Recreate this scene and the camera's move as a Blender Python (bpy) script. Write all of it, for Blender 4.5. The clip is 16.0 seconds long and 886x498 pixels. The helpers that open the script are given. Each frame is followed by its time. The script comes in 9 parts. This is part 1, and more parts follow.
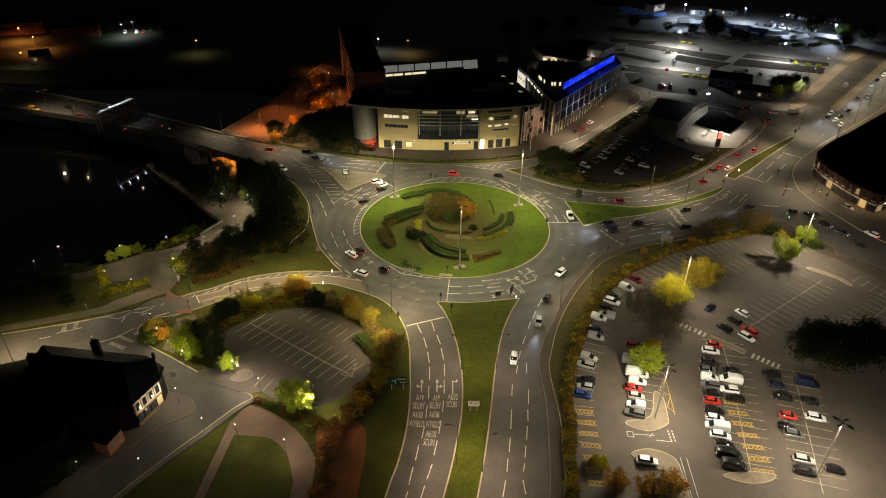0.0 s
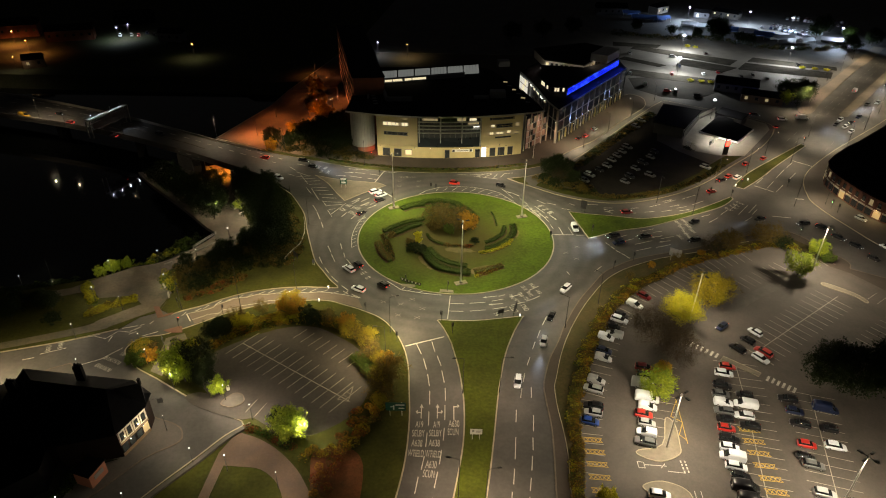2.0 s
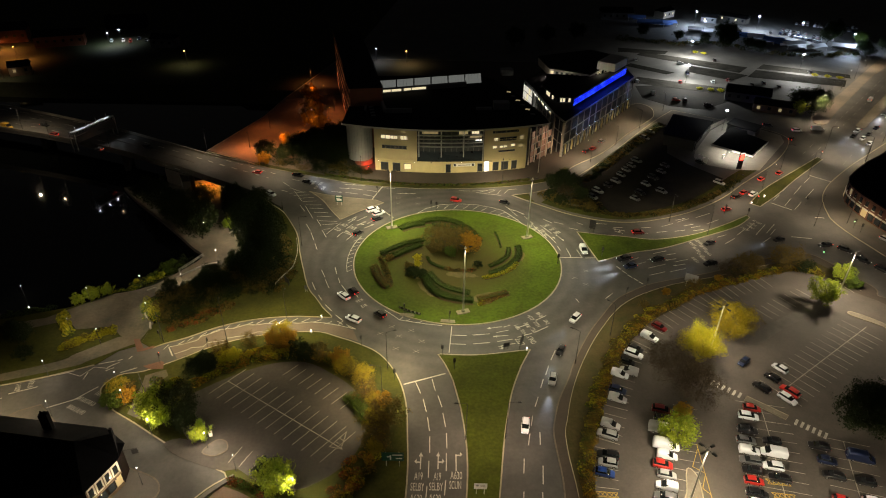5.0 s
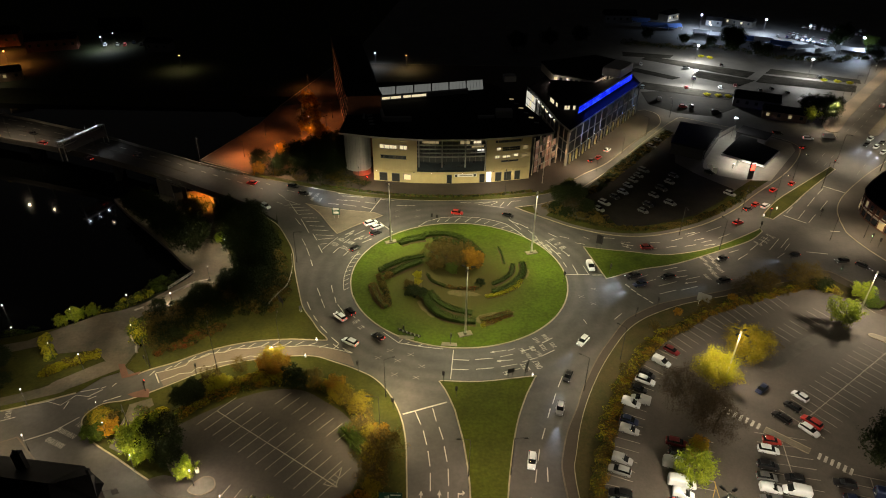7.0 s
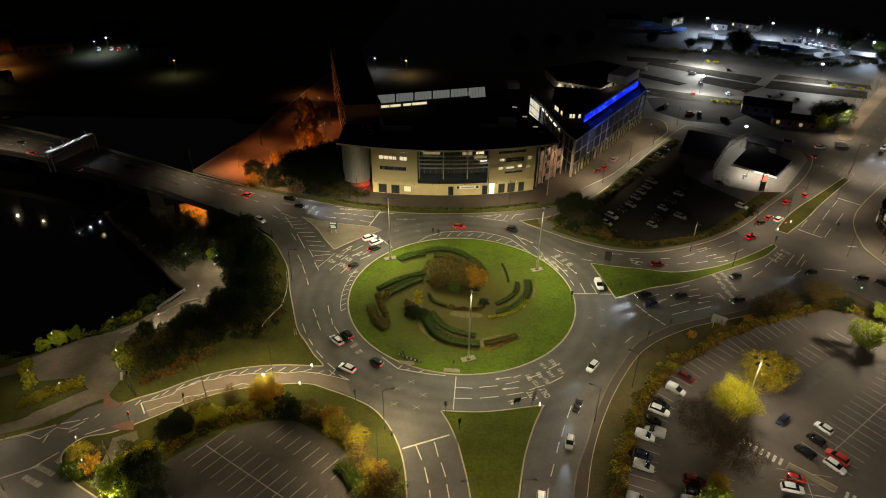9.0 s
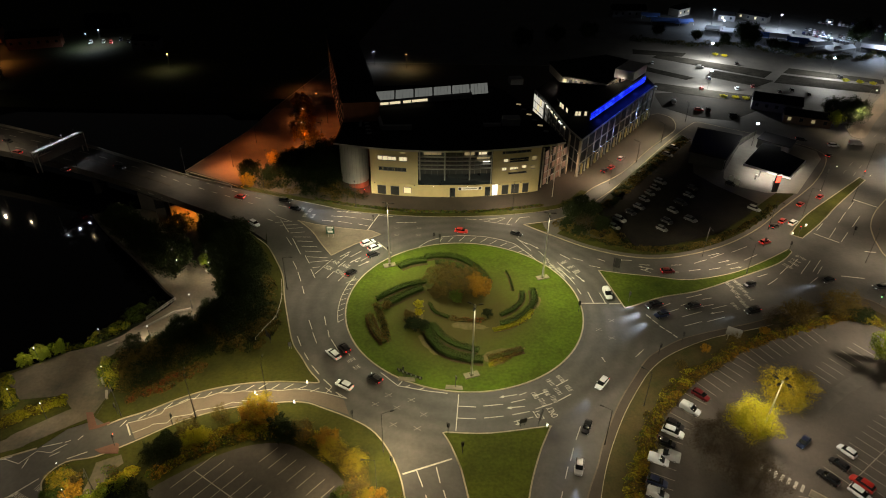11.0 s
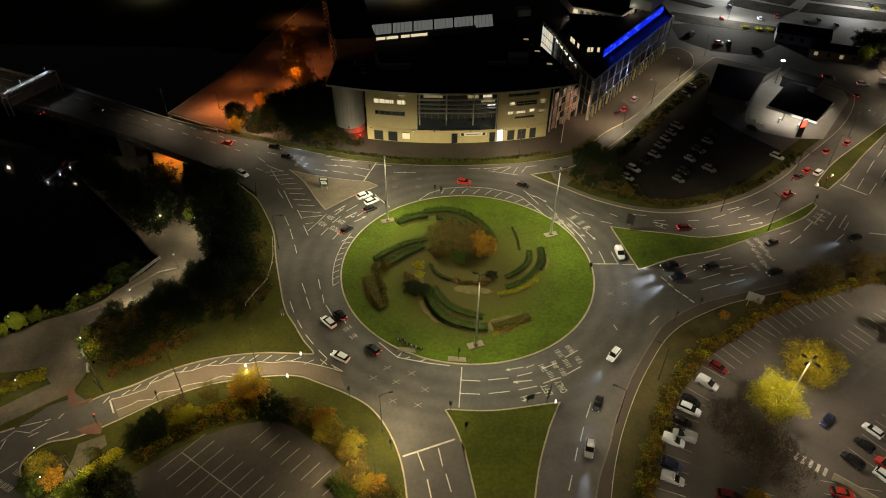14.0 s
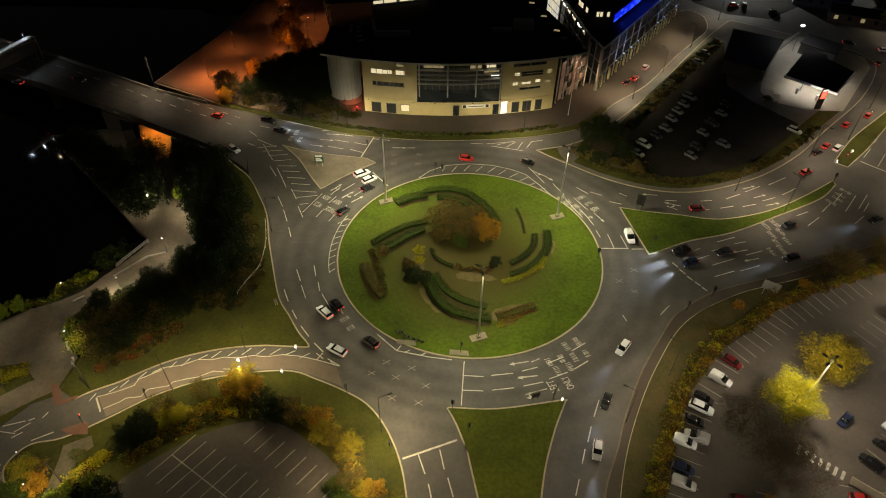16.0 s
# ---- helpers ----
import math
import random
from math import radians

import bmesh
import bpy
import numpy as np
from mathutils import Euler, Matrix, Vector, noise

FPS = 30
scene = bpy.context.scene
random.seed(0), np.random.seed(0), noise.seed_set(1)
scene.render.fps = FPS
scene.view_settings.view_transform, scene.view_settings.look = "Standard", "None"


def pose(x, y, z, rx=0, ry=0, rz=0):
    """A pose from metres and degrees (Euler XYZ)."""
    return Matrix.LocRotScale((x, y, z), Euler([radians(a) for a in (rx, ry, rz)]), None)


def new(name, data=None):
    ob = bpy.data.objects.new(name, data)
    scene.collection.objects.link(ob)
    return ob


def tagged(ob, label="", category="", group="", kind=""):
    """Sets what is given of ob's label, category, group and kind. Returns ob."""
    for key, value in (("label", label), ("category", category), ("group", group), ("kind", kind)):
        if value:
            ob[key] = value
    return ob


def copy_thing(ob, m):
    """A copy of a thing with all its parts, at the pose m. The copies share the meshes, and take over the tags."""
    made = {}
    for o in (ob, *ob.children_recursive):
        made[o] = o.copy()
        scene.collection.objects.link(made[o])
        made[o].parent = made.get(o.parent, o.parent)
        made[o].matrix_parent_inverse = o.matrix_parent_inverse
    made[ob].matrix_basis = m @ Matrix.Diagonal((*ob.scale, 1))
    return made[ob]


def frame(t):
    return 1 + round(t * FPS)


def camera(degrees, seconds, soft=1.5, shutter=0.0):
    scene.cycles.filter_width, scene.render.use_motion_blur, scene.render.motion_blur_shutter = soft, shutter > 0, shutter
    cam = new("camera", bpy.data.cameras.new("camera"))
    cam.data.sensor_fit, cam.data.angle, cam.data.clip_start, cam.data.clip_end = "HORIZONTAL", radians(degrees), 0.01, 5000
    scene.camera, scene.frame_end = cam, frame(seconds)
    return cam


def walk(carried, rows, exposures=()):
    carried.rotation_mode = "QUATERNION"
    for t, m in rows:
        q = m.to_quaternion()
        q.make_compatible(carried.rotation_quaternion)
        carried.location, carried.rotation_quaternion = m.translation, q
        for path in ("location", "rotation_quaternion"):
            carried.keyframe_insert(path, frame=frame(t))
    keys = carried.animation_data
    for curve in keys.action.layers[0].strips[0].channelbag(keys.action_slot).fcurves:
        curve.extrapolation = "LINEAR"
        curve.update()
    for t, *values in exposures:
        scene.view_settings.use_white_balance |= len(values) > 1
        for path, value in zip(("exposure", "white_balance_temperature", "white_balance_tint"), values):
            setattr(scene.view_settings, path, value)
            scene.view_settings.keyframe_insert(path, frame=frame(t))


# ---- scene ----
cam = camera(69.1, 16.0, 1.0)
METRES, EYE, TILT, LEAN, TURN = 71.0, 102.6, 0.0, 0.0, 0.0
ROWS = [
    (0.0, 0.0, 0.0, 0.0, 0.45, -32.29, -0.71),
    (0.5, 0.0002, 0.0245, -0.0011, 0.47, -32.27, -0.7),
    (1.0, -0.0011, 0.0514, -0.0022, 0.47, -32.26, -0.7),
    (1.5, -0.0019, 0.0797, -0.0031, 0.47, -32.24, -0.71),
    (2.0, -0.003, 0.109, -0.0038, 0.47, -32.24, -0.73),
    (2.5, -0.0034, 0.1362, -0.0041, 0.48, -32.24, -0.74),
    (3.0, -0.0043, 0.1669, -0.0051, 0.48, -32.23, -0.75),
    (3.5, -0.0052, 0.1982, -0.0059, 0.48, -32.23, -0.76),
    (4.0, -0.0062, 0.2301, -0.0065, 0.49, -32.22, -0.76),
    (6.5, -0.0109, 0.3881, -0.0127, 0.5, -32.14, -0.75),
    (7.0, -0.0124, 0.4207, -0.0134, 0.51, -32.14, -0.75),
    (7.5, -0.0138, 0.4531, -0.0146, 0.52, -32.12, -0.73),
    (8.0, -0.0157, 0.4826, -0.0154, 0.52, -32.11, -0.74),
    (8.5, -0.0177, 0.5159, -0.016, 0.51, -32.1, -0.74),
    (9.0, -0.0201, 0.5487, -0.0171, 0.5, -32.07, -0.74),
    (9.6, -0.0221, 0.5862, -0.0178, 0.5, -32.06, -0.74),
    (10.2, -0.0242, 0.6237, -0.0186, 0.5, -32.08, -0.74),
    (10.6, -0.0255, 0.6487, -0.0191, 0.5, -32.3, -0.74),
    (11.0, -0.0269, 0.6737, -0.0196, 0.51, -32.98, -0.74),
    (11.5, -0.0285, 0.7049, -0.0202, 0.51, -34.05, -0.74),
    (12.0, -0.0304, 0.7372, -0.0205, 0.51, -35.18, -0.75),
    (12.5, -0.0317, 0.77, -0.0214, 0.5, -36.29, -0.75),
    (13.0, -0.033, 0.8029, -0.0212, 0.5, -37.41, -0.78),
    (13.5, -0.0341, 0.8359, -0.0215, 0.51, -38.51, -0.78),
    (14.0, -0.036, 0.8654, -0.0219, 0.5, -39.51, -0.78),
    (14.5, -0.0374, 0.8981, -0.0226, 0.51, -40.61, -0.78),
    (15.0, -0.0387, 0.9319, -0.022, 0.51, -41.7, -0.79),
    (15.5, -0.0402, 0.9652, -0.0224, 0.51, -42.52, -0.81),
    (16.0, -0.0422, 0.9984, -0.0224, 0.51, -43.28, -0.83),
]
walk(cam, [(t, pose(0, 0, EYE, TILT, LEAN, TURN) @ pose(METRES * x, METRES * y, METRES * z, 90 + pitch, roll, yaw)) for t, x, y, z, yaw, pitch, roll in ROWS], exposures=((0.0, 0.14), (4.0, 0.06), (9.0, 0.0), (12.0, -0.08), (14.0, -0.14), (16.0, -0.18)))

# ---- night sky, lamps ----
world = bpy.data.worlds.new("night")
scene.world = world
world.use_nodes = True
world.node_tree.nodes["Background"].inputs[0].default_value = (0.78, 0.74, 0.7, 1)
world.node_tree.nodes["Background"].inputs[1].default_value = 0.011

NEUTRAL, WARM, SODIUM, COOL = (1.0, 0.8, 0.51), (1.0, 0.78, 0.5), (1.0, 0.32, 0.075), (0.82, 0.92, 1.0)


def lamp_light(x, y, z, watts, colour=NEUTRAL, spread=150, aim=(0, 0, -1), radius=0.25, blend=0.6):
    data = bpy.data.lights.new("lamp_light", "SPOT")
    data.energy, data.color, data.spot_size, data.spot_blend, data.shadow_soft_size = watts, colour, radians(spread), blend, radius
    ob = new("lamp_light", data)
    ob.matrix_world = Matrix.Translation((x, y, z)) @ Vector(aim).to_track_quat("-Z", "Y").to_matrix().to_4x4()
    return ob


def globe_light(x, y, z, watts, colour):
    data = bpy.data.lights.new("globe_light", "POINT")
    data.energy, data.color, data.shadow_soft_size = watts, colour, 0.15
    new("globe_light", data).location = (x, y, z)


# ---- materials ----
def material(name, base, rough=0.85, metal=0.0, vary=0.25, scale=0.5, fine=6.0, bump=0.0, tint=None, island=0.0, objrand=0.0, spec=0.5):
    """Base colour broken by a coarse and a fine noise, with optional bump; island / objrand vary single pieces."""
    m = bpy.data.materials.new(name)
    m.use_nodes = True
    nt = m.node_tree
    b = nt.nodes["Principled BSDF"]
    b.inputs["Roughness"].default_value, b.inputs["Metallic"].default_value = rough, metal
    b.inputs["Specular IOR Level"].default_value = spec
    geo = nt.nodes.new("ShaderNodeNewGeometry")
    n1, n2 = nt.nodes.new("ShaderNodeTexNoise"), nt.nodes.new("ShaderNodeTexNoise")
    n1.inputs["Scale"].default_value, n2.inputs["Scale"].default_value = scale, fine
    n1.inputs["Detail"].default_value, n2.inputs["Detail"].default_value = 6, 4
    n1.inputs["Roughness"].default_value = 0.65
    for n in (n1, n2):
        nt.links.new(geo.outputs["Position"], n.inputs["Vector"])
    ramp = nt.nodes.new("ShaderNodeMapRange")
    ramp.inputs["From Min"].default_value, ramp.inputs["From Max"].default_value = 0.3, 0.7
    nt.links.new(n1.outputs["Fac"], ramp.inputs["Value"])
    mix = nt.nodes.new("ShaderNodeMix")
    mix.data_type = "RGBA"
    tint = tint or tuple(c * (1 - vary) for c in base)
    mix.inputs["A"].default_value, mix.inputs["B"].default_value = (*base, 1), (*tint, 1)
    nt.links.new(ramp.outputs["Result"], mix.inputs["Factor"])
    hsv = nt.nodes.new("ShaderNodeHueSaturation")
    nt.links.new(mix.outputs["Result"], hsv.inputs["Color"])
    val = nt.nodes.new("ShaderNodeMath")
    val.operation = "MULTIPLY_ADD"
    nt.links.new(n2.outputs["Fac"], val.inputs[0])
    val.inputs[1].default_value, val.inputs[2].default_value = 2 * vary, 1 - vary
    last = val.outputs[0]
    for amount, node, socket in ((island, geo, "Random Per Island"), (objrand, None, "Random")):
        if amount:
            src = node or nt.nodes.new("ShaderNodeObjectInfo")
            r = nt.nodes.new("ShaderNodeMath")
            r.operation = "MULTIPLY_ADD"
            nt.links.new(src.outputs[socket], r.inputs[0])
            r.inputs[1].default_value, r.inputs[2].default_value = 2 * amount, 1 - amount
            p = nt.nodes.new("ShaderNodeMath")
            p.operation = "MULTIPLY"
            nt.links.new(last, p.inputs[0]), nt.links.new(r.outputs[0], p.inputs[1])
            last = p.outputs[0]
    nt.links.new(last, hsv.inputs["Value"])
    nt.links.new(hsv.outputs["Color"], b.inputs["Base Color"])
    if bump:
        bp = nt.nodes.new("ShaderNodeBump")
        bp.inputs["Strength"].default_value, bp.inputs["Distance"].default_value = bump, 0.05
        nt.links.new(n2.outputs["Fac"], bp.inputs["Height"])
        nt.links.new(bp.outputs["Normal"], b.inputs["Normal"])
    return m


def glow(name, colour, strength):
    m = bpy.data.materials.new(name)
    m.use_nodes = True
    b = m.node_tree.nodes["Principled BSDF"]
    b.inputs["Base Color"].default_value = (*[c * 0.25 for c in colour], 1)
    b.inputs["Emission Color"].default_value = (*colour, 1)
    b.inputs["Emission Strength"].default_value = strength
    return m


def foliage(name, base, tint):
    m = material(name, base, rough=0.75, vary=0.35, scale=0.35, fine=3.0, tint=tint, island=0.32, spec=0.15)
    b = m.node_tree.nodes["Principled BSDF"]
    out = m.node_tree.nodes["Material Output"]
    tr = m.node_tree.nodes.new("ShaderNodeBsdfTranslucent")
    mixer = m.node_tree.nodes.new("ShaderNodeMixShader")
    mixer.inputs[0].default_value = 0.3
    col = b.inputs["Base Color"].links[0].from_socket
    m.node_tree.links.new(col, tr.inputs["Color"])
    m.node_tree.links.new(b.outputs[0], mixer.inputs[1])
    m.node_tree.links.new(tr.outputs[0], mixer.inputs[2])
    m.node_tree.links.new(mixer.outputs[0], out.inputs["Surface"])
    return m


ASPHALT = material("asphalt", (0.07, 0.066, 0.061), 0.75, vary=0.26, scale=0.11, fine=1.3, bump=0.15, tint=(0.036, 0.035, 0.034))


def tyre_tracks(m, x, y, reach, pitch, depth):
    """Round a junction's middle the surface is polished darker and lighter along the lanes, broken up by patches."""
    nt = m.node_tree
    b = nt.nodes["Principled BSDF"]
    src = b.inputs["Base Color"].links[0].from_socket
    geo, dist, rough = nt.nodes.new("ShaderNodeNewGeometry"), nt.nodes.new("ShaderNodeVectorMath"), nt.nodes.new("ShaderNodeTexNoise")
    dist.operation = "DISTANCE"
    dist.inputs[1].default_value = (x, y, 0)
    rough.inputs["Scale"].default_value, rough.inputs["Detail"].default_value = 0.07, 4

    def sums(op, a, k, c=None):
        n = nt.nodes.new("ShaderNodeMath")
        n.operation = op
        nt.links.new(a, n.inputs[0])
        for i, v in ((1, k), (2, c)):
            if isinstance(v, (int, float)):
                n.inputs[i].default_value = v
            elif v is not None:
                nt.links.new(v, n.inputs[i])
        return n.outputs[0]

    nt.links.new(geo.outputs["Position"], dist.inputs[0]), nt.links.new(geo.outputs["Position"], rough.inputs["Vector"])
    wave = sums("SINE", sums("MULTIPLY_ADD", dist.outputs["Value"], 6.283 / pitch, sums("MULTIPLY", rough.outputs["Fac"], 5.0)), 0.0)
    fade = nt.nodes.new("ShaderNodeMapRange")
    fade.inputs["From Min"].default_value, fade.inputs["From Max"].default_value = reach, reach + 8
    fade.inputs["To Min"].default_value, fade.inputs["To Max"].default_value = depth, 0.0
    nt.links.new(dist.outputs["Value"], fade.inputs["Value"])
    patch = sums("MULTIPLY_ADD", rough.outputs["Fac"], 0.9, 0.55)
    gain = sums("MULTIPLY", sums("MULTIPLY_ADD", wave, fade.outputs["Result"], 1.0), patch)
    hsv = nt.nodes.new("ShaderNodeHueSaturation")
    nt.links.new(src, hsv.inputs["Color"]), nt.links.new(gain, hsv.inputs["Value"])
    nt.links.new(hsv.outputs["Color"], b.inputs["Base Color"])


tyre_tracks(ASPHALT, 3.6, 177.1, 44.0, 3.7, 0.13)
# near-black base puts the lack of light into the asphalt colour
UNLIT_TAR = material("unlit_asphalt", (0.014, 0.0135, 0.013), 0.95, vary=0.35, scale=0.2, fine=2, tint=(0.024, 0.021, 0.017), spec=0.1)
ASPHALT_PALE = material("worn_asphalt", (0.085, 0.076, 0.066), 0.85, vary=0.2, scale=0.2, fine=3, bump=0.15, tint=(0.06, 0.055, 0.05))
LOT_TAR = material("brown_worn_asphalt", (0.062, 0.053, 0.045), 0.85, vary=0.3, scale=0.12, fine=1.6, bump=0.15, tint=(0.036, 0.032, 0.029))
PARK_TAR = material("brown_car_park_asphalt", (0.078, 0.067, 0.057), 0.85, vary=0.25, scale=0.15, fine=2.2, bump=0.15, tint=(0.05, 0.044, 0.038))
PINK_TARMAC = material("pink_tarmac", (0.13, 0.084, 0.056), 0.9, vary=0.2, scale=0.2, fine=3, tint=(0.085, 0.06, 0.05))
FOOTWAY = material("brown_footway_tarmac", (0.05, 0.037, 0.028), 0.9, vary=0.26, scale=0.2, fine=3, tint=(0.034, 0.028, 0.021))
RED_PATCH = material("red_surfacing", (0.13, 0.06, 0.042), 0.9, vary=0.25, scale=0.4, fine=4)
GRASS = material("mown_grass", (0.066, 0.092, 0.01), 0.95, vary=0.5, scale=0.1, fine=1.4, bump=0.5, tint=(0.026, 0.042, 0.006), spec=0.1)
GRASS_MID = material("worn_mown_grass", (0.064, 0.078, 0.009), 0.95, vary=0.45, scale=0.1, fine=1.5, bump=0.5, tint=(0.036, 0.042, 0.008), spec=0.1)
GRASS_DULL = material("rough_grass", (0.056, 0.058, 0.01), 0.95, vary=0.5, scale=0.1, fine=1.6, bump=0.5, tint=(0.026, 0.028, 0.008), spec=0.1)
GRASS_ISLAND = material("roundabout_grass", (0.06, 0.096, 0.006), 0.95, vary=0.5, scale=0.06, fine=1.3, bump=0.5, tint=(0.03, 0.04, 0.006), spec=0.1)


def wear_centre(m, x, y, r0, r1, worn):
    """Grass that thins to dull olive moss and soil towards the middle of a round bed."""
    nt = m.node_tree
    b = nt.nodes["Principled BSDF"]
    src = b.inputs["Base Color"].links[0].from_socket
    geo, dist, rough = nt.nodes.new("ShaderNodeNewGeometry"), nt.nodes.new("ShaderNodeVectorMath"), nt.nodes.new("ShaderNodeTexNoise")
    dist.operation = "DISTANCE"
    dist.inputs[1].default_value = (x, y, 0.14)
    rough.inputs["Scale"].default_value, rough.inputs["Detail"].default_value = 0.12, 5
    add, edge, mix = nt.nodes.new("ShaderNodeMath"), nt.nodes.new("ShaderNodeMapRange"), nt.nodes.new("ShaderNodeMix")
    add.operation = "MULTIPLY_ADD"
    add.inputs[1].default_value = 16.0
    nt.links.new(geo.outputs["Position"], dist.inputs[0]), nt.links.new(geo.outputs["Position"], rough.inputs["Vector"])
    nt.links.new(rough.outputs["Fac"], add.inputs[0]), nt.links.new(dist.outputs["Value"], add.inputs[2])
    edge.inputs["From Min"].default_value, edge.inputs["From Max"].default_value = r0 + 8, r1 + 8
    nt.links.new(add.outputs[0], edge.inputs["Value"])
    mix.data_type = "RGBA"
    mix.inputs["A"].default_value = (*worn, 1)
    nt.links.new(edge.outputs["Result"], mix.inputs["Factor"]), nt.links.new(src, mix.inputs["B"])
    nt.links.new(mix.outputs["Result"], b.inputs["Base Color"])


wear_centre(GRASS_ISLAND, 1.6, 175.0, 10.0, 25.0, (0.044, 0.04, 0.01))
BUFF = material("buff_gravel_path", (0.118, 0.098, 0.066), 0.9, vary=0.36, scale=0.12, fine=1.6, tint=(0.045, 0.042, 0.03))
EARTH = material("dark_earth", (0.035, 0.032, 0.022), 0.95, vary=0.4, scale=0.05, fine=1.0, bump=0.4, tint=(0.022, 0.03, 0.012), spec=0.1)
BANK_SOIL = material("leaf_strewn_bank", (0.066, 0.05, 0.022), 0.95, vary=0.4, scale=0.25, fine=2.5, bump=0.5, tint=(0.036, 0.038, 0.014), spec=0.1)
BARK_MULCH = material("planting_soil", (0.056, 0.038, 0.021), 0.95, vary=0.35, scale=0.4, fine=4, bump=0.5, spec=0.1)
KERB = material("kerb_concrete", (0.33, 0.29, 0.2), 0.85, vary=0.35, scale=0.22, fine=2.5, tint=(0.2, 0.175, 0.125))
KERB_DARK = material("dark_kerb_concrete", (0.14, 0.115, 0.085), 0.9, vary=0.35, scale=0.22, fine=2.5, tint=(0.07, 0.06, 0.048))
SOIL = material("thin_worn_soil", (0.11, 0.085, 0.044), 0.95, vary=0.35, scale=0.35, fine=3, bump=0.3, tint=(0.06, 0.056, 0.018), spec=0.1)
LITTER = material("red_leaf_litter", (0.17, 0.06, 0.026), 0.95, vary=0.4, scale=0.16, fine=3, bump=0.4, tint=(0.05, 0.034, 0.014), spec=0.1)
BUFF_TAR = material("buff_road_surfacing", (0.13, 0.103, 0.078), 0.85, vary=0.2, scale=0.2, fine=2, bump=0.1, tint=(0.095, 0.078, 0.062))
PAVING = material("pale_paving", (0.18, 0.155, 0.115), 0.85, vary=0.28, scale=0.18, fine=1.8, tint=(0.11, 0.095, 0.07))
CONCRETE = material("concrete", (0.24, 0.22, 0.19), 0.85, vary=0.22, scale=0.3, fine=3)
WORN_PAINT = material("nearly_worn_off_paint", (0.27, 0.255, 0.22), 0.8, vary=0.4, scale=1.3, fine=5, tint=(0.08, 0.075, 0.068))
PAINT = material("worn_road_paint", (0.5, 0.48, 0.42), 0.7, vary=0.3, scale=0.9, fine=5, tint=(0.24, 0.23, 0.2))
FAINT = material("faded_bay_paint", (0.4, 0.375, 0.31), 0.8, vary=0.35, scale=0.7, fine=4, tint=(0.15, 0.135, 0.11))
YELLOW = material("yellow_road_paint", (0.5, 0.33, 0.04), 0.75, vary=0.3, scale=0.8, fine=5, tint=(0.3, 0.2, 0.04))
STEEL = material("galvanised_steel", (0.6, 0.58, 0.54), 0.45, 0.6, vary=0.15, scale=1.0, fine=8)
DARK_STEEL = material("dark_painted_steel", (0.03, 0.03, 0.03), 0.5, 0.3, vary=0.2, scale=2, fine=8)
BLACK = material("black_plastic", (0.015, 0.015, 0.016), 0.5, vary=0.2, scale=2, fine=9)
CREAM = material("cream_cladding", (0.48, 0.4, 0.22), 0.7, vary=0.1, scale=0.25, fine=2)
CREAM_LOW = material("buff_block", (0.5, 0.42, 0.21), 0.8, vary=0.15, scale=0.4, fine=4)
ROOF = material("dark_roof_membrane", (0.012, 0.012, 0.013), 0.9, vary=0.3, scale=0.1, fine=1.5, spec=0.1)
ROOF_PLANT = material("roof_plant_metal", (0.28, 0.28, 0.28), 0.7, 0.2, vary=0.2, scale=0.4, fine=3)
SILVER = material("silver_panel", (0.42, 0.42, 0.41), 0.5, 0.5, vary=0.12, scale=0.4, fine=3)
GREY_PANEL = material("grey_panel", (0.13, 0.13, 0.135), 0.6, 0.2, vary=0.15, scale=0.5, fine=3)
GLASS = material("dark_window_glass", (0.02, 0.025, 0.03), 0.08, vary=0.1, scale=0.5, fine=2, spec=0.8)
FACADE_GLASS = material("tinted_facade_glass", (0.045, 0.05, 0.052), 0.12, 0.2, vary=0.2, scale=0.3, fine=1.5, spec=0.8)
BRICK = material("red_brick", (0.26, 0.1, 0.055), 0.9, vary=0.25, scale=0.5, fine=8, tint=(0.19, 0.075, 0.045))
# brick set near black because no lamp reaches the pub's sides
UNLIT_BRICK = material("unlit_brick", (0.013, 0.008, 0.007), 0.95, vary=0.3, scale=0.5, fine=8, tint=(0.008, 0.006, 0.005), spec=0.1)
STAINED = material("stained_concrete", (0.1, 0.092, 0.08), 0.9, vary=0.35, scale=0.25, fine=2, tint=(0.05, 0.046, 0.04))
# concrete darkened to hold the shade under the bridge deck
SHADED_CONCRETE = material("shaded_concrete", (0.035, 0.032, 0.028), 0.95, vary=0.35, scale=0.25, fine=2, tint=(0.018, 0.017, 0.015))
TERRACE_BRICK = material("dark_red_brick", (0.13, 0.055, 0.034), 0.9, vary=0.3, scale=0.5, fine=8, tint=(0.085, 0.038, 0.025))
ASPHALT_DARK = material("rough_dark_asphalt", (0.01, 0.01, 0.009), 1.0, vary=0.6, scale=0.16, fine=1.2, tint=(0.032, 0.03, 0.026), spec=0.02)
# slate nearly black: missing lamp light is put into this base colour
UNLIT_SLATE = material("unlit_slate", (0.008, 0.008, 0.009), 0.9, vary=0.3, scale=0.4, fine=5, spec=0.05)
TIMBER = material("weathered_timber", (0.14, 0.09, 0.05), 0.8, vary=0.3, scale=0.8, fine=7)
RENDER_WHITE = material("off_white_render", (0.5, 0.46, 0.38), 0.85, vary=0.15, scale=0.5, fine=4)
SIGN_GREEN = material("green_sign_face", (0.005, 0.06, 0.035), 0.5, vary=0.1, scale=1, fine=5)
SIGN_WHITE = material("white_sign_face", (0.7, 0.7, 0.68), 0.5, vary=0.08, scale=1, fine=5)
WHITE_SHEET = material("white_tarpaulin", (0.6, 0.62, 0.65), 0.6, vary=0.15, scale=0.5, fine=3)
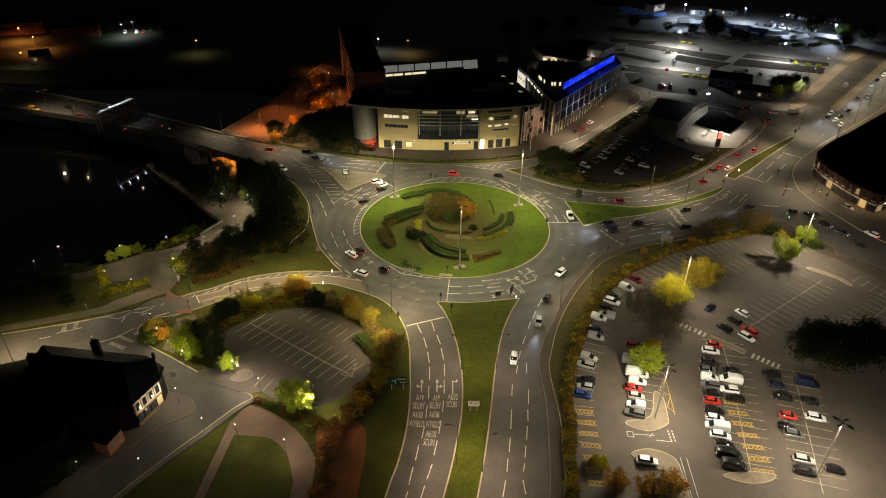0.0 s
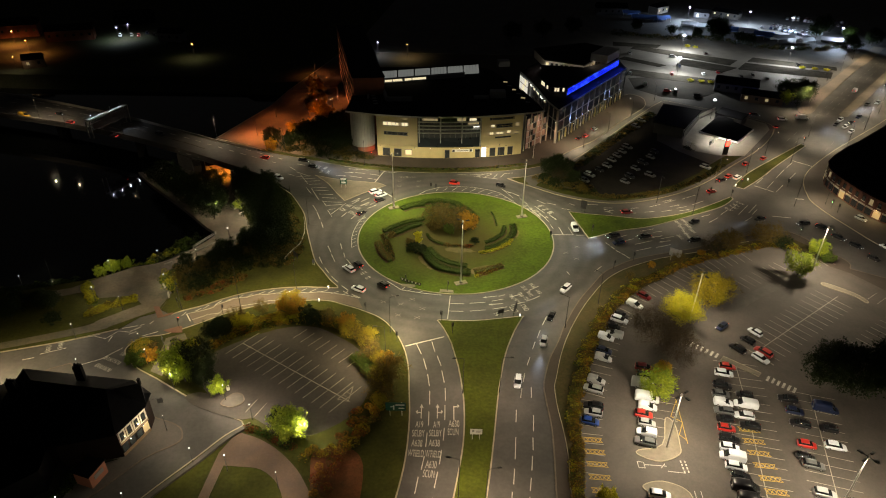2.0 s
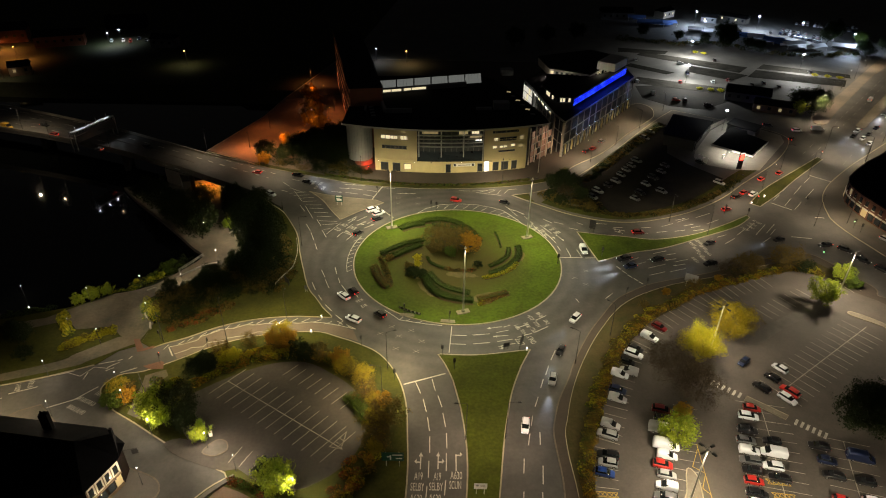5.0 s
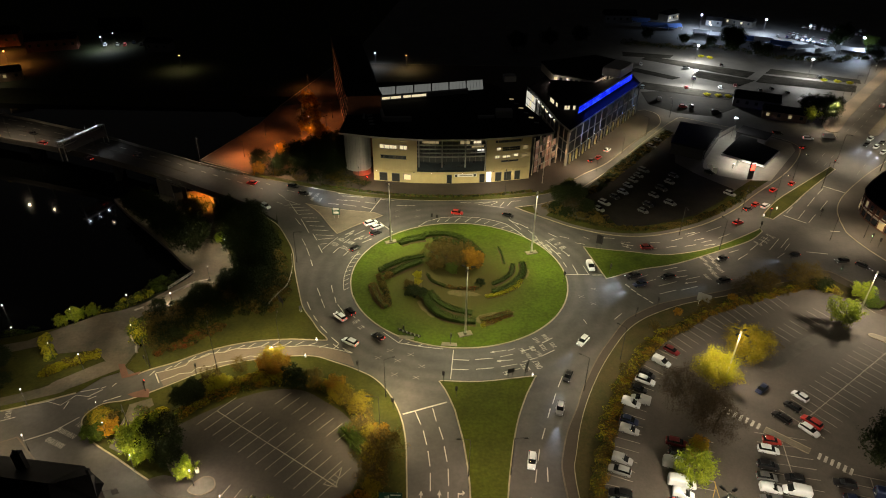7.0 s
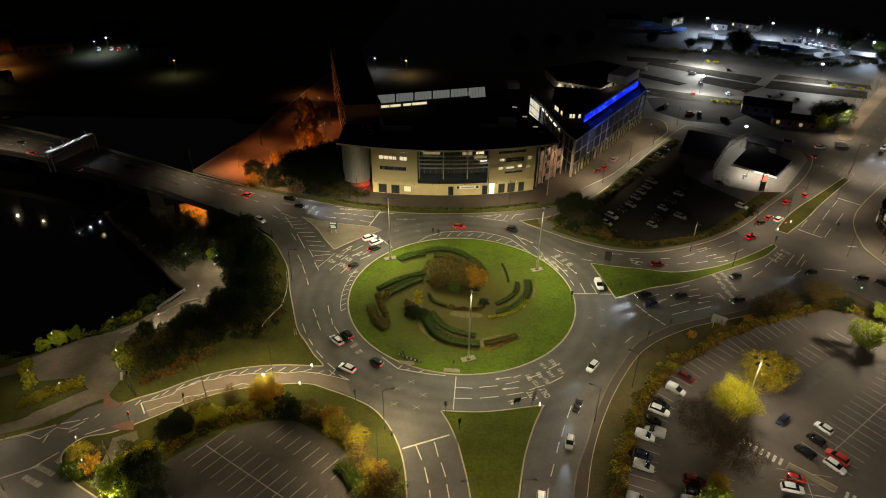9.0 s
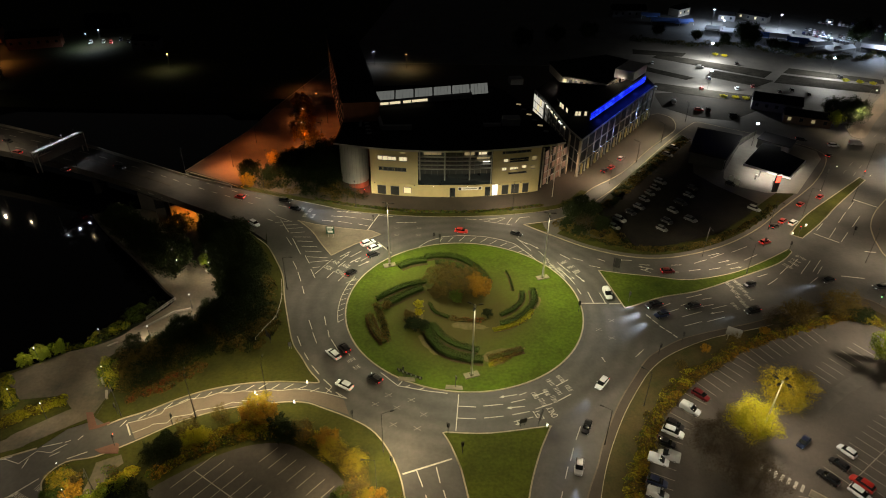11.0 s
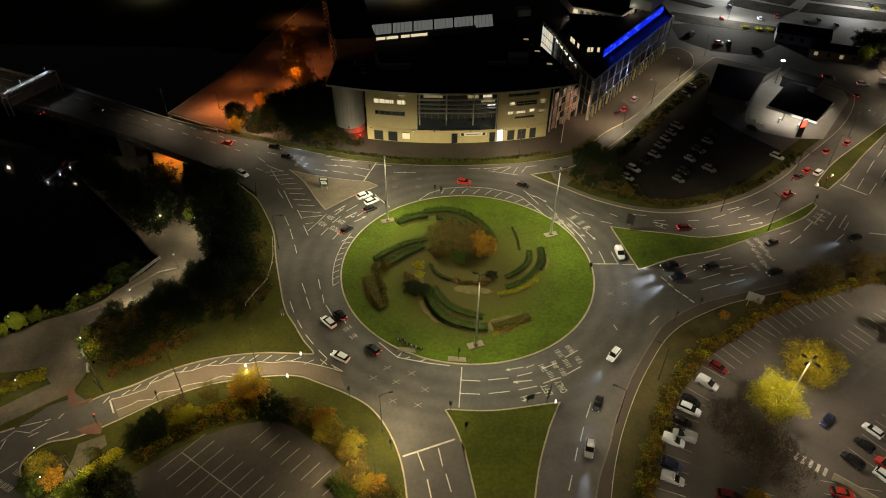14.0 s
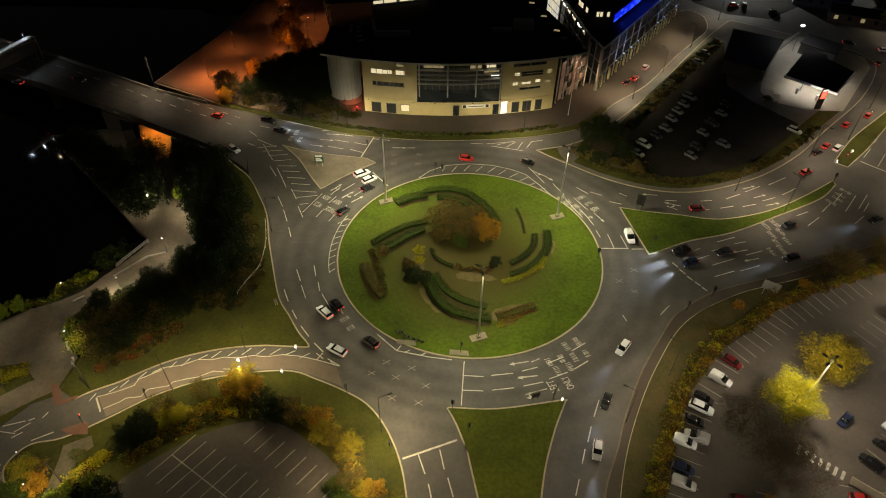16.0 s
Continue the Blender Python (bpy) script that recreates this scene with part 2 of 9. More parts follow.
BLUE_SHEET = material("blue_tarpaulin", (0.06, 0.14, 0.42), 0.6, vary=0.25, scale=0.5, fine=3)
WATER = material("canal_water", (0.002, 0.0025, 0.0025), 0.06, vary=0.2, scale=0.3, fine=0.9, bump=0.1, spec=0.3)
LIT_WINDOW = glow("lit_window", (1.0, 0.84, 0.52), 0.85)
LIT_WHITE = glow("lit_white_window", (1.0, 0.95, 0.82), 1.4)
LIT_DIM = glow("dim_lit_window", (0.9, 0.7, 0.35), 0.3)
SKYLIGHT = glow("glowing_skylight", (0.62, 0.64, 0.58), 0.2)
LENS = glow("lamp_lens", (1.0, 0.93, 0.8), 12)
LENS_COOL = glow("cool_lamp_lens", (0.82, 0.9, 1.0), 9)
LENS_WARM = glow("sodium_lens", (1.0, 0.5, 0.12), 14)
STREAK = glow("blue_white_lens", (0.3, 0.45, 1.0), 8)
WING_WALL = material("blue_grey_glazing", (0.13, 0.14, 0.16), 0.25, 0.1, vary=0.3, scale=0.25, fine=1.2, spec=0.7)
WARM_GLASS = glow("warm_lit_glazing", (0.8, 0.48, 0.33), 0.1)
WARM_GLASS_LOW = glow("dim_warm_lit_glazing", (0.8, 0.48, 0.34), 0.05)
LED_DEEP = glow("deep_blue_led", (0.01, 0.025, 1.0), 1.1)
LED_BLUE = glow("blue_led", (0.02, 0.06, 1.0), 3.0)
HEAD = glow("headlight", (0.8, 0.9, 1.0), 8)
TAIL = glow("tail_light", (1.0, 0.03, 0.02), 5)
HEAD_OFF = material("headlight_off", (0.6, 0.6, 0.6), 0.15, vary=0.05, scale=1, fine=5)
TAIL_OFF = material("tail_light_off", (0.25, 0.01, 0.01), 0.25, vary=0.05, scale=1, fine=5)
SIGNAL_RED = glow("red_signal", (1.0, 0.04, 0.02), 8)
SIGNAL_GREEN = glow("green_signal", (0.3, 1.0, 0.4), 10)
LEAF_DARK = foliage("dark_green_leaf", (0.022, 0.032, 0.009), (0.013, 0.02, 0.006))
LEAF_GREEN = foliage("green_leaf", (0.075, 0.11, 0.018), (0.05, 0.08, 0.012))
LEAF_LIME = foliage("yellow_green_leaf", (0.22, 0.26, 0.02), (0.14, 0.19, 0.02))
LEAF_YELLOW = foliage("autumn_yellow_leaf", (0.4, 0.38, 0.02), (0.28, 0.25, 0.016))
LEAF_GOLD = foliage("autumn_gold_leaf", (0.29, 0.235, 0.018), (0.18, 0.14, 0.013))
LEAF_ORANGE = foliage("autumn_orange_leaf", (0.36, 0.2, 0.016), (0.2, 0.105, 0.012))
LEAF_BROWN = foliage("autumn_brown_leaf", (0.125, 0.088, 0.022), (0.075, 0.058, 0.015))
HEDGE_LEAF = foliage("clipped_hedge_leaf", (0.042, 0.066, 0.011), (0.026, 0.044, 0.008))
LEAF_RED = foliage("red_shrub_leaf", (0.2, 0.045, 0.014), (0.1, 0.03, 0.01))
TWIG = foliage("bare_twig", (0.034, 0.024, 0.014), (0.055, 0.04, 0.02))
BARK = material("bark", (0.06, 0.045, 0.03), 0.9, vary=0.3, scale=1, fine=8, bump=0.5)


# ---- building blocks ----
class Shape:
    """Vertices and faces gathered into one mesh."""

    def __init__(self):
        self.v, self.f = [], []

    def add(self, verts, faces):
        n = len(self.v)
        self.v += [tuple(p) for p in verts]
        self.f += [tuple(n + i for i in q) for q in faces]
        return self

    def prism(self, outline, z0, z1, top=True, bottom=False):
        n = len(outline)
        zs0 = z0 if isinstance(z0, (list, tuple)) else [z0] * n
        zs1 = z1 if isinstance(z1, (list, tuple)) else [z1] * n
        area = sum(outline[i - 1][0] * outline[i][1] - outline[i][0] * outline[i - 1][1] for i in range(n))
        order = list(range(n)) if area > 0 else list(range(n))[::-1]
        lo = [(outline[i][0], outline[i][1], zs0[i]) for i in order]
        hi = [(outline[i][0], outline[i][1], zs1[i]) for i in order]
        faces = [(i, (i + 1) % n, n + (i + 1) % n, n + i) for i in range(n)]
        if top:
            faces.append(tuple(range(n, 2 * n)))
        if bottom:
            faces.append(tuple(range(n))[::-1])
        return self.add(lo + hi, faces)

    def box(self, c, size, turn=0.0, taper=1.0):
        (x, y, z), (a, b, h) = c, (size[0] / 2, size[1] / 2, size[2])
        ca, sa = math.cos(radians(turn)), math.sin(radians(turn))
        pts = []
        for k, s in ((0, 1), (h, taper)):
            for u, w in ((-a, -b), (a, -b), (a, b), (-a, b)):
                u, w = u * s, w * s
                pts.append((x + u * ca - w * sa, y + u * sa + w * ca, z + k))
        return self.add(pts, [(3, 2, 1, 0), (4, 5, 6, 7), (0, 1, 5, 4), (1, 2, 6, 5), (2, 3, 7, 6), (3, 0, 4, 7)])

    def tube(self, a, b, r0, r1=None, sides=8, caps=True):
        r1 = r0 if r1 is None else r1
        a, b = Vector(a), Vector(b)
        q = (b - a).to_track_quat("Z", "Y")
        pts = []
        for p, r in ((a, r0), (b, r1)):
            pts += [p + q @ Vector((r * math.cos(2 * math.pi * i / sides), r * math.sin(2 * math.pi * i / sides), 0)) for i in range(sides)]
        faces = [(i, (i + 1) % sides, sides + (i + 1) % sides, sides + i) for i in range(sides)]
        if caps:
            faces += [tuple(range(sides))[::-1], tuple(range(sides, 2 * sides))]
        return self.add(pts, faces)

    def ribbon(self, line, left, right, z, drop=0.0):
        """A band along a line of (x, y) or (x, y, z), from left to right of it (metres to the left), with optional skirt."""
        l, r = offset(line, left), offset(line, right)
        zz = [(p[2] if len(p) > 2 else 0) + z for p in line]
        n = len(line)
        pts = [(p[0], p[1], h) for p, h in zip(l, zz)] + [(p[0], p[1], h) for p, h in zip(r, zz)]
        faces = [(n + i, n + i + 1, i + 1, i) for i in range(n - 1)]
        if drop:
            pts += [(x, y, h - drop) for x, y, h in pts]
            m = 2 * n
            faces += [(i, i + 1, m + i + 1, m + i) for i in range(n - 1)]
            faces += [(n + i + 1, n + i, m + n + i, m + n + i + 1) for i in range(n - 1)]
            faces += [(0, m, m + n, n), (n - 1, 2 * n - 1, m + 2 * n - 1, m + n - 1)]
            faces += [(m + i, m + i + 1, m + n + i + 1, m + n + i) for i in range(n - 1)]
        return self.add(pts, faces)

    def mesh(self, name, *mats, smooth=False):
        me = bpy.data.meshes.new(name)
        me.from_pydata(self.v, [], self.f)
        for m in mats:
            me.materials.append(m)
        if smooth:
            me.shade_smooth()
        me.update()
        return me


def offset(line, d):
    """The line moved d metres to its left."""
    out = []
    for i in range(len(line)):
        a, b = Vector(line[max(i - 1, 0)][:2]), Vector(line[min(i + 1, len(line) - 1)][:2])
        t = (b - a).normalized()
        out.append((line[i][0] - t.y * d, line[i][1] + t.x * d))
    return out


def curve(pts, n=6, closed=False):
    """Catmull-Rom through the points."""
    out, k = [], len(pts)
    dims = len(pts[0])
    for i in range(k if closed else k - 1):
        p = [pts[(i + j - 1) % k] if closed else pts[min(max(i + j - 1, 0), k - 1)] for j in range(4)]
        for s in range(n):
            t = s / n
            out.append(tuple(0.5 * (2 * p[1][c] + (p[2][c] - p[0][c]) * t + (2 * p[0][c] - 5 * p[1][c] + 4 * p[2][c] - p[3][c]) * t * t
                             + (3 * p[1][c] - p[0][c] - 3 * p[2][c] + p[3][c]) * t ** 3) for c in range(dims)))
    return out if closed else out + [tuple(pts[-1])]


def along(line, step, start=0.0):
    """Points and headings every step metres along a line."""
    out, left = [], start
    for a, b in zip(line, line[1:]):
        a, b = Vector(a[:2]), Vector(b[:2])
        d = (b - a).length
        while left <= d:
            p = a + (b - a) * (left / d)
            out.append((p.x, p.y, math.degrees(math.atan2(b.y - a.y, b.x - a.x))))
            left += step
        left -= d
    return out


def circle(cx, cy, r, a0=0, a1=360, n=72):
    return [(cx + r * math.cos(radians(a0 + (a1 - a0) * i / n)), cy + r * math.sin(radians(a0 + (a1 - a0) * i / n))) for i in range(n + (a1 - a0 < 360))]


def part(name, shape, mat, parent, label="", smooth=False):
    ob = new(name, shape.mesh(name, mat, smooth=smooth) if isinstance(shape, Shape) else shape)
    ob.parent = parent
    if label:
        tagged(ob, label)
    return ob


def thing(name, label, category, x=0.0, y=0.0, z=0.0, turn=0.0, group="", kind=""):
    ob = new(name)
    ob.empty_display_size = 0.3
    ob.matrix_world = pose(x, y, z, 0, 0, turn)
    return tagged(ob, label, category, group, kind)


def solid(name, shape, mat, label, category, kind="", group="", smooth=False):
    return tagged(new(name, shape.mesh(name, mat, smooth=smooth)), label, category, group, kind)

# ---- ground, water, roads ----
CX, CY, R = 3.6, 177.1, 30.0


def inside(x, y, poly):
    hit = np.zeros_like(x, dtype=bool)
    for (x0, y0), (x1, y1) in zip(poly, poly[1:] + poly[:1]):
        cross = ((y0 > y) != (y1 > y)) & (x < (x1 - x0) * (y - y0) / ((y1 - y0) or 1e-9) + x0)
        hit ^= cross
    return hit


BASIN = [(-58, 212), (-57, 165), (-66, 152), (-80, 147), (-97, 150), (-120, 142), (-700, -60), (-700, 345), (-70, 325), (-70, 314), (-93, 252), (-68, 228)]


def make_ground():
    xs = np.unique(np.concatenate([np.arange(-1600, 1601, 200), np.arange(-320, 330, 6)])).astype(float)
    ys = np.unique(np.concatenate([np.arange(-800, 2401, 200), np.arange(20, 560, 6)])).astype(float)
    gx, gy = np.meshgrid(xs, ys)
    gz = np.where(inside(gx, gy, BASIN), -8.0, -0.45)
    n, m = len(ys), len(xs)
    s = Shape()
    s.v = [tuple(p) for p in np.stack([gx, gy, gz], -1).reshape(-1, 3).tolist()]
    s.f = [(j * m + i, j * m + i + 1, (j + 1) * m + i + 1, (j + 1) * m + i) for j in range(n - 1) for i in range(m - 1)]
    solid("ground", s, EARTH, "dark rough earth and scrub reaching into the night", "ground", "structure")


make_ground()
solid("water", Shape().prism([(-52, 235), (-58, 145), (-130, 128), (-700, -40), (-700, 342), (-60, 320)], -6.2, -5.6), WATER,
      "black still canal water with faint ripples", "water", "structure")

road = solid("road", Shape().prism([(-330, 20), (330, 20), (420, 620), (-30, 620), (-62, 320), (-60, 232), (-58, 222), (-53, 205), (-49, 185), (-49, 165), (-58, 151), (-76, 140), (-107, 126), (-330, 60)], -0.5, 0.0),
             ASPHALT, "worn grey asphalt carriageway of a signalled roundabout junction", "road", "structure")


def kerbed(name, outline, surface, label, category="verge", z=0.12, kerb=0.27, kerb_on=None, edge_mat=None):
    """A raised piece of ground with a pale kerb round its edge (kerb_on: the open line that has one)."""
    ob = solid(name, Shape().prism(outline, -0.3, z), surface, label, category, "structure")
    area = sum(outline[i - 1][0] * outline[i][1] - outline[i][0] * outline[i - 1][1] for i in range(len(outline)))
    edge = kerb_on or outline + outline[:2]
    side = kerb if area > 0 else -kerb
    lo, hi = (0.03, side) if side > 0 else (side, -0.03)
    a, b = max(lo, hi), min(lo, hi)
    if side > 0:
        a, b = side, -0.03
    else:
        a, b = 0.03, side
    part("kerb", Shape().ribbon(edge, a, b, z + 0.015, drop=0.3), edge_mat or KERB, ob, "dark concrete kerb" if edge_mat else "pale weathered concrete kerb")
    return ob


def overlay(name, outline, surface, label, category, z=0.16, kind="structure"):
    return solid(name, Shape().prism(outline, z - 0.05, z), surface, label, category, kind)


# central island
kerbed("central_island", circle(CX, CY, R, n=96)[:96], GRASS_ISLAND, "round grassed centre of the roundabout with pale kerb", "traffic island", 0.14, 0.32)

# splitter islands
splitter = curve([(2.0, 127.4), (0.2, 132.6), (-1.5, 136.0)], 3) + curve([(-0.8, 136.3), (8.0, 136.2), (19.6, 138.2), (20.5, 137.9)], 4) + \
    curve([(18.0, 132.4), (15.1, 123.7), (12.7, 111.5), (11.0, 99.1), (9.4, 88.3), (7.2, 76.2), (2.0, 50)], 4) + \
    curve([(-6.0, 50), (0.6, 76.0), (3.3, 89.7), (4.5, 99.0), (4.6, 109.4), (3.6, 119.2)], 4)
kerbed("splitter_south", splitter, GRASS_MID, "tapering grass island between two carriageways", "traffic island")
tri = curve([(44.5, 177.3), (47.6, 178.6), (55.3, 182.2), (66.0, 185.3), (79.8, 192.0), (92.9, 198.9), (99.4, 204.9)], 5) + \
    curve([(99.3, 206.8), (88.7, 199.8), (77.6, 193.8), (64.8, 190.4), (55.1, 191.8), (48.0, 192.8), (43.2, 193.8), (41.0, 194.2)], 5)
kerbed("splitter_east", tri, GRASS, "long triangular grass island with pale kerb", "traffic island")
kerbed("splitter_northwest", curve([(-46.9, 218.7), (-41.5, 212.4), (-37.3, 205.1), (-33.7, 199.5)], 4) + curve([(-33.0, 200.0), (-27.7, 205.4), (-20.6, 211.2)], 3) + [(-23.4, 213.2), (-32.8, 214.6), (-40.6, 216.4)],
       PAVING, "pale paved triangular traffic island", "traffic island")
kerbed("median_northeast", curve([(103.1, 215.0), (113.3, 226.7), (127.1, 238.9), (145.5, 254.8)], 4) + curve([(146.5, 252.5), (127.0, 233.5), (115.7, 221.7), (106.0, 212.7)], 4),
       GRASS_DULL, "narrow grass central reservation", "traffic island")

# south-west block: verge, closed car park, park
sw = curve([(-14, 50), (-9.9, 75.9), (-8.1, 83.8), (-6.9, 92.4), (-6.6, 102.1), (-7.1, 111.1), (-7.8, 119.4), (-9.4, 126.1), (-12.2, 132.1), (-15.9, 136.7), (-20.8, 139.7), (-26.0, 142.0),
            (-30.7, 143.7), (-37.6, 143.4), (-46.4, 141.6), (-54.6, 138.0), (-62.0, 132.7), (-67.8, 129.0), (-72.8, 127.6), (-75.0, 124.3), (-74.3, 121.3), (-70.2, 117.2), (-63.6, 113.3), (-54.6, 107.8),
            (-47.8, 104.4), (-41.6, 101.4)], 4) + curve([(-41.0, 100.4), (-44.0, 97.7), (-48.3, 91.7), (-53.3, 85.1), (-58.1, 78.0), (-62, 72), (-78, 50)], 3)
kerbed("verge_southwest", sw, GRASS_DULL, "rough autumn grass verge round a car park", "verge")
lot_sw = curve([(-56.5, 117.5), (-55.5, 121.0), (-47.6, 127.6), (-39.5, 131.9), (-31.7, 132.5), (-25.5, 129.0), (-20.1, 124.6), (-16.6, 118.2), (-16.2, 110.0), (-19.5, 103.0), (-27.5, 97.6), (-34.5, 99.5), (-39.6, 102.6), (-47.8, 107.0), (-52.5, 110.8)], 4, True)
overlay("car_park_southwest", lot_sw, LOT_TAR, "empty worn asphalt car park", "car park")
overlay("car_park_entrance", curve([(-55.6, 107.9), (-50.8, 104.7), (-41.6, 101.9), (-37.1, 104.4), (-35.8, 106.9), (-40.5, 111.7), (-45.3, 110.1), (-48.6, 108.6), (-53.0, 109.6)], 3, True), LOT_TAR, "worn asphalt mouth of a car park", "car park", 0.166)
kerbed("entrance_island", curve([(-47.4, 106.2), (-44.7, 105.2), (-42.6, 106.8), (-43.4, 109.0), (-45.6, 109.2)], 4, True), STAINED, "low grey kerbed mound in a car park mouth", "traffic island", 0.3, 0.2, edge_mat=KERB_DARK)
overlay("park_path", curve([(-41.5, 98.6), (-36.2, 96.6), (-30.5, 92.5), (-25.6, 86.5), (-24.0, 80), (-23.5, 50)], 4) + curve([(-28.6, 50), (-27.6, 75.6), (-28.3, 80.8), (-30.6, 86.0), (-34.6, 89.4), (-39.1, 90.0), (-42.0, 90.2)], 4)
        + [(-45.3, 50), (-46.8, 50), (-43.8, 93.3)], PINK_TARMAC, "pinkish tarmac park paths", "path")
solid("low_wall", Shape().ribbon(curve([(-40.4, 101.6), (-44.4, 97.4), (-48.6, 91.4), (-53.7, 84.8), (-58.5, 77.7), (-62.4, 71.7), (-78, 50)], 4), 1.9, 1.0, 0.62, drop=0.6), STAINED,
      "low broad weathered stone wall along the street", "wall", "structure")

# pub block
pub_block = curve([(-85.5, 118.3), (-78, 112), (-68, 105.5), (-61, 102.7), (-54.6, 100.3), (-52.5, 97.8), (-52.9, 95.4), (-57.9, 91.5), (-63.7, 83.5), (-71.4, 75.1), (-92, 50)], 4) + [(-330, 50), (-330, 60)] + \
    curve([(-140, 90), (-99.8, 107.2), (-94.2, 111.4), (-89.2, 116.4)], 3)
kerbed("footway_west", pub_block, ASPHALT_PALE, "grey tarmac footway round a corner building", "pavement", edge_mat=KERB_DARK)

# north-west verge, embankment, canal side
nwv = curve([(-31.0, 149.3), (-28.7, 149.3), (-28.8, 150.3), (-31.1, 153.1), (-33.7, 157.3), (-36.8, 162.3), (-39.8, 171.1), (-42.6, 180.2), (-45.0, 189.2), (-48.3, 196.3), (-52.6, 203.9), (-57.1, 208.6), (-64, 216.0)], 4) + \
    [(-66, 217), (-59, 206), (-54, 185), (-55, 163), (-62, 152.5), (-72, 146.5), (-72.4, 138.6)] + curve([(-69.0, 136.6), (-66.6, 138.3), (-62.3, 140.5), (-58.1, 143.4), (-53.3, 146.0), (-47.8, 147.9), (-42.4, 149.0), (-37.0, 149.5)], 4)
kerbed("verge_northwest", nwv, GRASS_DULL, "grass verge with shrubs beside the roundabout", "verge", kerb_on=nwv[-29:] + nwv[:49])
west_bank = [(-76.5, 135.5), (-72.6, 137.6), (-72.2, 146), (-76.8, 149.6), (-86.6, 157.2), (-97, 151.5), (-120, 143), (-330, 75), (-330, 60)] + curve([(-107.2, 120.4), (-100.2, 122.6), (-89.4, 126.2), (-79.9, 130.5)], 4)
kerbed("verge_west", west_bank, GRASS_DULL, "dark grass bank beside the canal", "verge", kerb_on=west_bank[9:])


def loft(name, left, right, mat, label, category, n=5):
    """A surface between two lines of (x, y, z)."""
    a, b = curve(left, n), curve(right, n)
    k = len(a)
    s = Shape()
    s.v = a + b
    s.f = [(k + i, k + i + 1, i + 1, i) for i in range(k - 1)]
    return solid(name, s, mat, label, category, "structure")


overlay("canal_apron", [(-78.3, 140.8), (-73.2, 138.0), (-72.3, 146), (-77.3, 150.4), (-87.2, 158), (-96.3, 150.6), (-99.7, 147.4), (-140, 134), (-140, 131), (-100, 143.8), (-93.8, 146.6), (-90.2, 143.0), (-82, 144.4)], BUFF, "wide worn tarmac apron beside a canal", "path", 0.15)
plaza_w = [(-87.2, 158, 0.147), (-83.5, 161, -0.9), (-80, 166, -2.3), (-78.6, 171, -3.4), (-77.4, 174, -4.0), (-73.2, 183.2, -4.3), (-78.4, 189.1, -4.3), (-91.4, 202.7, -4.3), (-107.4, 218.3, -4.3), (-116, 228, -4.3)]
plaza_e = [(-77.3, 150.4, 0.147), (-78.6, 156.5, -0.8), (-75.3, 162.5, -1.9), (-70, 167.5, -3.0), (-65, 171.5, -3.8), (-58.6, 178.5, -4.2), (-61.5, 187, -4.3), (-68, 198, -4.3), (-75, 214, -4.3), (-86, 236, -4.3)]
bank_top = [(-72, 146.5, 0.1), (-66, 150, 0.1), (-61, 153, 0.1), (-57, 157, 0.1), (-54.5, 162, 0.1), (-53, 172, 0.1), (-53, 185, 0.1), (-57, 203, 0.1), (-63, 216, -0.3), (-72, 232, -1.2)]
loft("canal_path", plaza_w, plaza_e, BUFF, "buff paved canalside ramp and square", "path")
loft("quay_wall", [(x, y, -7.5) for x, y, z in plaza_w[4:]], [(x, y, z) for x, y, z in plaza_w[4:]], STAINED, "stained concrete quay wall", "wall")
loft("embankment", [(x, y, z - 0.02) for x, y, z in plaza_e], bank_top, GRASS_DULL, "steep planted embankment", "embankment")
loft("west_slope", [(-330, 75, 0.1), (-120, 143, 0.1), (-97, 151.5, 0.1), (-87.3, 158.3, 0.1), (-83.5, 161, -0.92), (-80, 166, -2.32), (-78.6, 171, -3.42), (-77.4, 174, -4.02)],
     [(-330, 85, -7), (-122, 150, -7), (-100, 160, -7), (-91, 166, -7), (-88, 169, -7), (-85, 173, -7), (-84, 176, -7), (-80, 178, -7)], EARTH, "dark overgrown canal bank", "embankment")
solid("low_wall", Shape().ribbon([(-76.4, 171.2, -4.0), (-71.3, 178.0, -4.25), (-67.4, 179.6, -4.3)], 0.2, -0.2, 0.55, drop=0.8), CONCRETE, "low stone retaining wall on a canal path", "wall", "structure")
quay_rail = thing("quay_railing", "pale steel railing at the corner of a quay", "railing")
for up in (0.5, 1.0):
    part("rail", Shape().ribbon([(-77.0, 174.6, -4.1), (-72.9, 183.4, -4.3)], 0.06, -0.06, up, drop=0.1), STEEL, quay_rail)
for k in range(8):
    part("post", Shape().box((-77.0 + 4.1 * k / 7, 174.6 + 8.8 * k / 7, -4.4), (0.1, 0.1, 1.15), 65), STEEL, quay_rail)

# bridge
deck_s = [(-54, 207.0, 0.02), (-64, 215.0, 0.4), (-83, 223.6, 2.0), (-101.5, 233.0, 2.7), (-136.6, 249.0, 3.0), (-193, 267.0, 3.2), (-330, 300, 3.2)]
deck_n = [(-60, 235.2, 0.02), (-73, 239.0, 0.4), (-91, 244.2, 2.0), (-116, 256.4, 2.7), (-145, 270.0, 3.0), (-207, 293.0, 3.2), (-340, 328, 3.2)]


